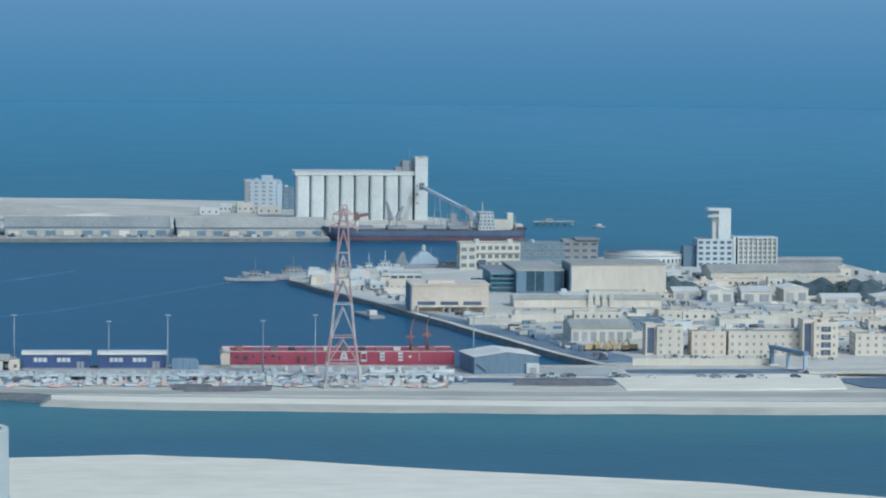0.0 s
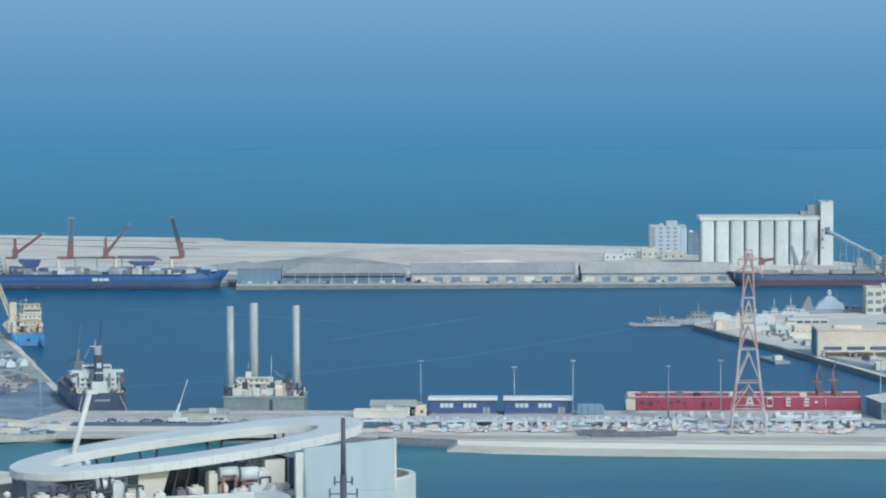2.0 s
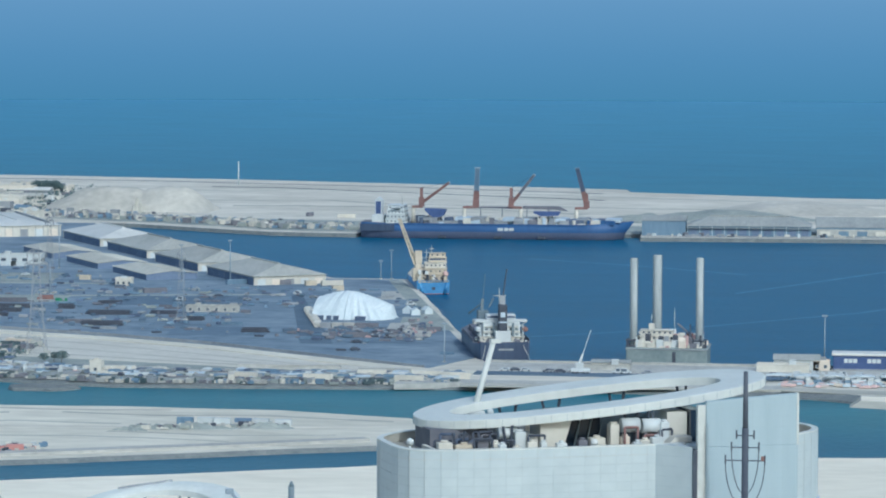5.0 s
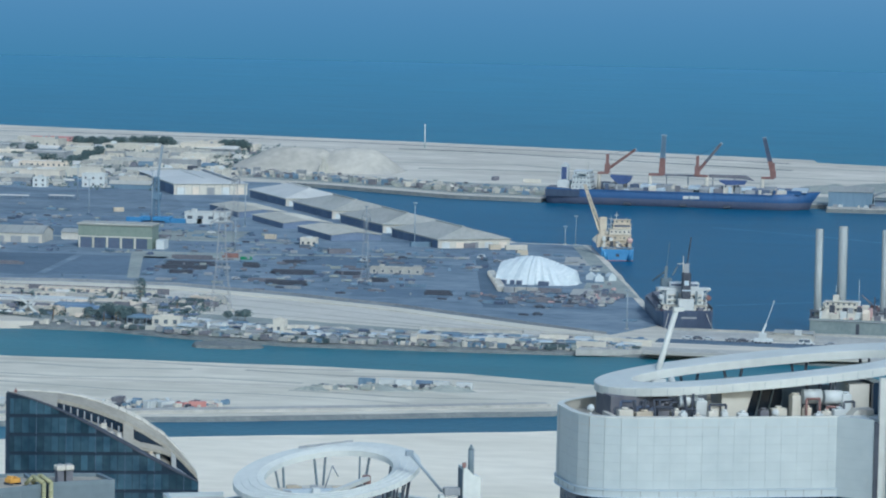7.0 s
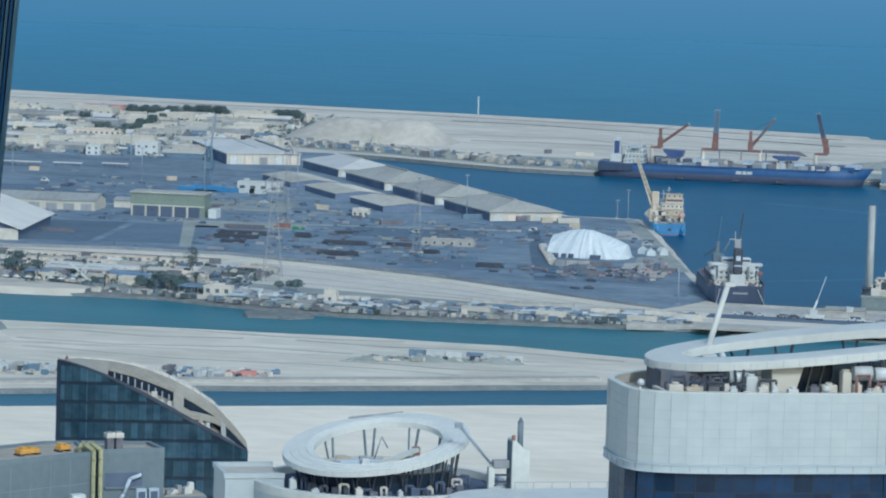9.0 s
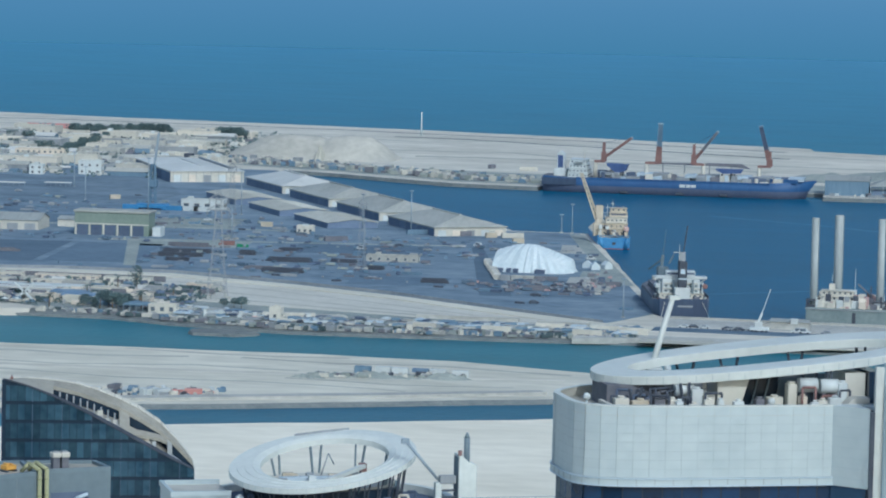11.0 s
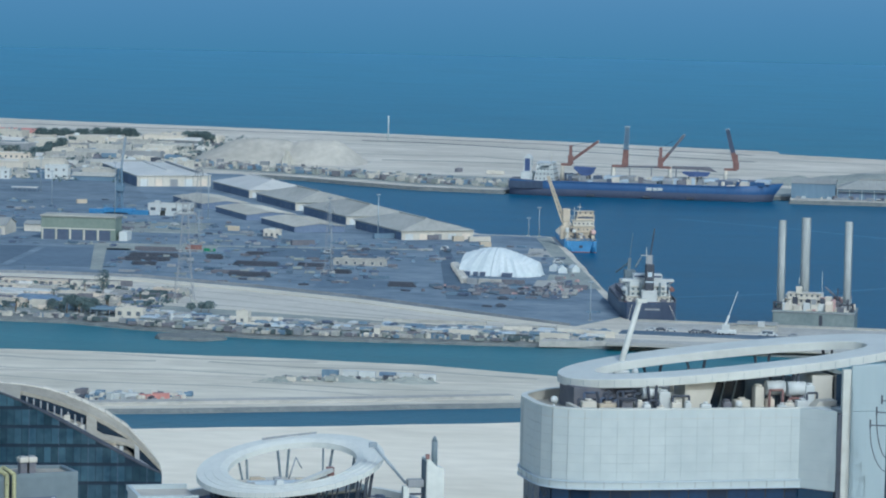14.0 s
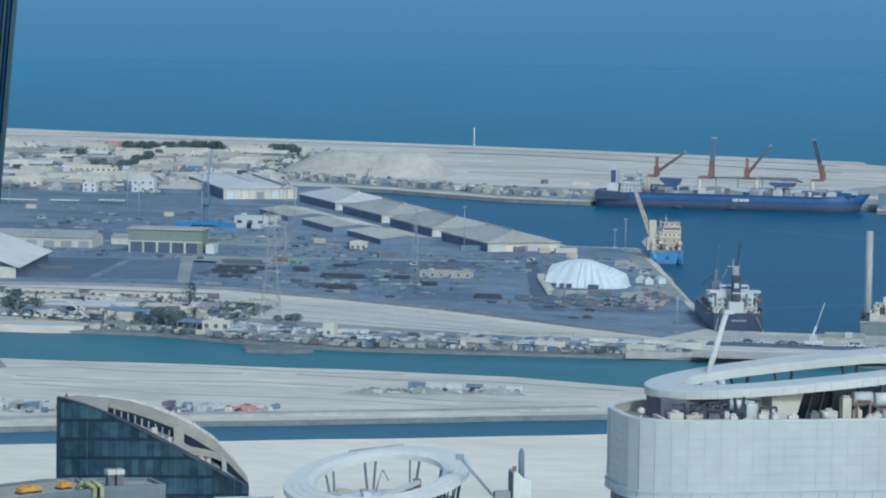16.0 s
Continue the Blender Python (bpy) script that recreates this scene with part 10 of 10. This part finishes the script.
clutter("goods", "dinghies, trailers and covers between the laid-up boats", "goods", strew(260, [(-60, 1476), (64, 1474), (142, 1472)], 20, LAND + 0.4, 12), [WHITE, CLAD_PALE, MEMBRANE, OFFWHITE, FADED_PINK, CLAD_GREY, CLAD_BLUEGREY], (1.2, 5), (0.5, 1.8), 12)
clutter("goods", "site huts, pallets and skips on the sand island", "goods", strew(300, [(-412, 1204), (-376, 1206), (-312, 1226)], 22, 1.7, 13), [WHITE, OFFWHITE, CLAD_GREY, CLAD_BLUEGREY, DARK, CONCRETE, PALE_CONCRETE], (0.8, 3.4), (0.4, 1.9), 13)
clutter("goods", "gear and crates along the ship-repair quay", "goods", strew(90, [(112, 1972), (150, 1835), (182, 1719), (214, 1560)], 14, LAND + 0.4, 14), MIX, (1.2, 6), (0.5, 3.0), 14)
clutter("goods", "rusty plate, pipe and machinery heaped before the dome", "goods", strew(120, [(-278, 1646), (-262, 1636), (-246, 1628)], 34, LAND + 0.4, 15), [BROWN, DARK, BROWN, CLAD_GREY, ASPHALT, CLAD_BLUEGREY], (1.2, 6), (0.4, 1.8), 15)
clutter("goods", "broken concrete and timber beside the site containers", "goods", strew(90, [(-292, 1294), (-262, 1302), (-236, 1310)], 8, 1.9, 16), [GRAVEL, CONCRETE, BROWN, OFFWHITE, DARK], (0.8, 4), (0.4, 1.8), 16)
clutter("goods", "white and faded red trailers and boats parked above the beach", "goods", strew(260, [(-60, 1464), (60, 1464), (134, 1460)], 16, LAND + 0.4, 17), [WHITE, OFFWHITE, MEMBRANE, FADED_PINK, CLAD_PALE, BEIGE, FADED_PINK, CLAD_GREY], (1.2, 5), (0.4, 1.2), 17)
# dusty trees on the banks behind the dockyard factories
rnd = random.Random(52)
for k in range(9):
    x, y = (rnd.uniform(344, 420), rnd.uniform(1870, 1880)) if k < 6 else (rnd.uniform(286, 296), rnd.uniform(1926, 1940))
    put(rnd.choice(trees), x, y, LAND, rnd.uniform(0, 360))
for k, spot in enumerate(strew(30, [(-328, 1226), (-314, 1230)], 8, 1.6, 18)):
    clutter("barrier", "faded red site barrier on the sand", "barrier", [spot], [(RED, RED, BROWN, OFFWHITE)[k % 4]], (0.8, 2.4), (0.4, 1.4), 160 + k, "", "site barriers")
clutter("goods", "stores, vans and loose gear on the dock apron", "goods", strew(60, [(176, 1700), (240, 1704)], 110, LAND + 0.4, 19), [CLAD_GREY, CONCRETE, BROWN, CLAD_BLUEGREY, PALE_CONCRETE, CREAM, GRAVEL], (1.0, 4.5), (0.4, 1.8), 19)
clutter("goods", "skiffs, rocks and driftwood along the channel edge", "goods", strew(420, [(-452, 1471), (-422, 1470), (-387, 1456), (-335, 1443), (-240, 1451), (-192, 1458)], 7, LAND - 0.7, 20), [CLAD_GREY, OFFWHITE, BROWN, SCRUB, CLAD_BLUEGREY, CONCRETE, GRAVEL], (1.0, 4.2), (0.8, 2.2), 20)

# wheel tracks and low drifts over the far sand
def track(line, w, mat, label, z=LAND + 0.08):
    bm = bmesh.new()
    P = [Vector(p) for p in line]
    prev = None
    n = 10 * (len(P) - 1)
    for i in range(n + 1):
        u = i / 10
        k = min(int(u), len(P) - 2)
        p = P[k].lerp(P[k + 1], u - k)
        d = (P[k + 1] - P[k]).normalized()
        h = w * (0.5 + 0.5 * abs(noise.noise((p.x * 0.05, p.y * 0.05, 2.0))))
        q = Vector((-d.y, d.x)) * h
        wob = 5 * noise.noise((p.x * 0.02, 0.5, 3.0))
        v = [bm.verts.new((p.x + q.x, p.y + q.y + wob, z)), bm.verts.new((p.x - q.x, p.y - q.y + wob, z)), bm.verts.new((p.x - q.x, p.y - q.y + wob, z - 0.2)), bm.verts.new((p.x + q.x, p.y + q.y + wob, z - 0.2))]
        if prev:
            for j in range(4):
                bm.faces.new((prev[j], prev[(j + 1) % 4], v[(j + 1) % 4], v[j]))
        prev = v
    bmesh.ops.recalc_face_normals(bm, faces=bm.faces)
    tagged(link("track", bm, mat), label, "track", kind="structure")


track([(-900, 2790), (-700, 2780), (-526, 2719), (-468, 2765), (-300, 2720), (-120, 2660), (60, 2600)], 5, SCRAPED, "faint grey wheel track over the far sand")
track([(-620, 2640), (-527, 2612), (-443, 2625), (-394, 2588), (-260, 2580), (-100, 2560)], 6, SCRAPED, "faint grey wheel track over the far sand", LAND + 0.1)
track([(-500, 2552), (-470, 2556), (-389, 2556), (-330, 2548), (-240, 2500)], 8, SCRAPED, "grey scraped drift on the far sand", LAND + 0.12)
track([(-960, 2848), (-848, 2858), (-700, 2852), (-560, 2830), (-420, 2800), (-250, 2740)], 4, ROCK, "dark wrack line along the outer shore", LAND + 0.14)
track([(-560, 2777), (-498, 2770), (-432, 2738), (-240, 2660)], 4, SCRUB, "thin dry scrub line on the far sand", LAND + 0.16)
for line, w in (([(-455, 1322), (-420, 1338), (-385, 1330), (-350, 1340)], 3.0), ([(-430, 1306), (-390, 1300), (-340, 1316), (-300, 1312)], 2.4), ([(-330, 1345), (-290, 1338), (-250, 1346), (-200, 1336)], 2.6), ([(-420, 1282), (-360, 1270), (-310, 1276), (-250, 1268)], 2.0), ([(-380, 1356), (-340, 1352), (-290, 1356)], 2.0), ([(-300, 1290), (-260, 1284), (-215, 1294)], 2.2)):
    track(line, w, SCRAPED, "greyish scraped streak on the raked island sand", 1.66)
for line, w in (([(-425, 1606), (-376, 1584), (-321, 1552), (-257, 1508), (-215, 1489)], 1.6), ([(-428, 1580), (-376, 1560), (-325, 1534), (-262, 1503)], 3.0), ([(-405, 1545), (-360, 1532), (-300, 1512), (-250, 1498)], 2.2)):
    track(line, w, SCRAPED, "grey worn track along the bank", LAND + 0.24)
clutter("goods", "low bundles, dunnage and scrap about the cargo yard", "goods", [p for p in strew(520, [(-640, 1662), (-430, 1662), (-330, 1640), (-240, 1590)], 330, LAND + 0.6, 23) if in_yard(p[0], p[1]) and not any(a < p[0] < b and c < p[1] < d for a, b, c, d in clear)], [BROWN, PALE_SHADE, CLAD_BLUEGREY, CLAD_BLUEGREY, ASPHALT, SHADE, CLAD_GREY, ASPHALT], (0.8, 4.5), (0.3, 1.3), 23)
clutter("goods", "rusty plate and timber on the pier beside the dome", "goods", [p for p in strew(260, [(-300, 1640), (-262, 1628), (-228, 1612)], 110, LAND + 0.6, 24) if in_yard(p[0], p[1]) and (p[1] < 1655 or p[0] > -248)], [BROWN, SHADE, CLAD_GREY, PYLON_RED, ASPHALT, CONCRETE, BROWN], (0.8, 4.2), (0.3, 1.5), 24)
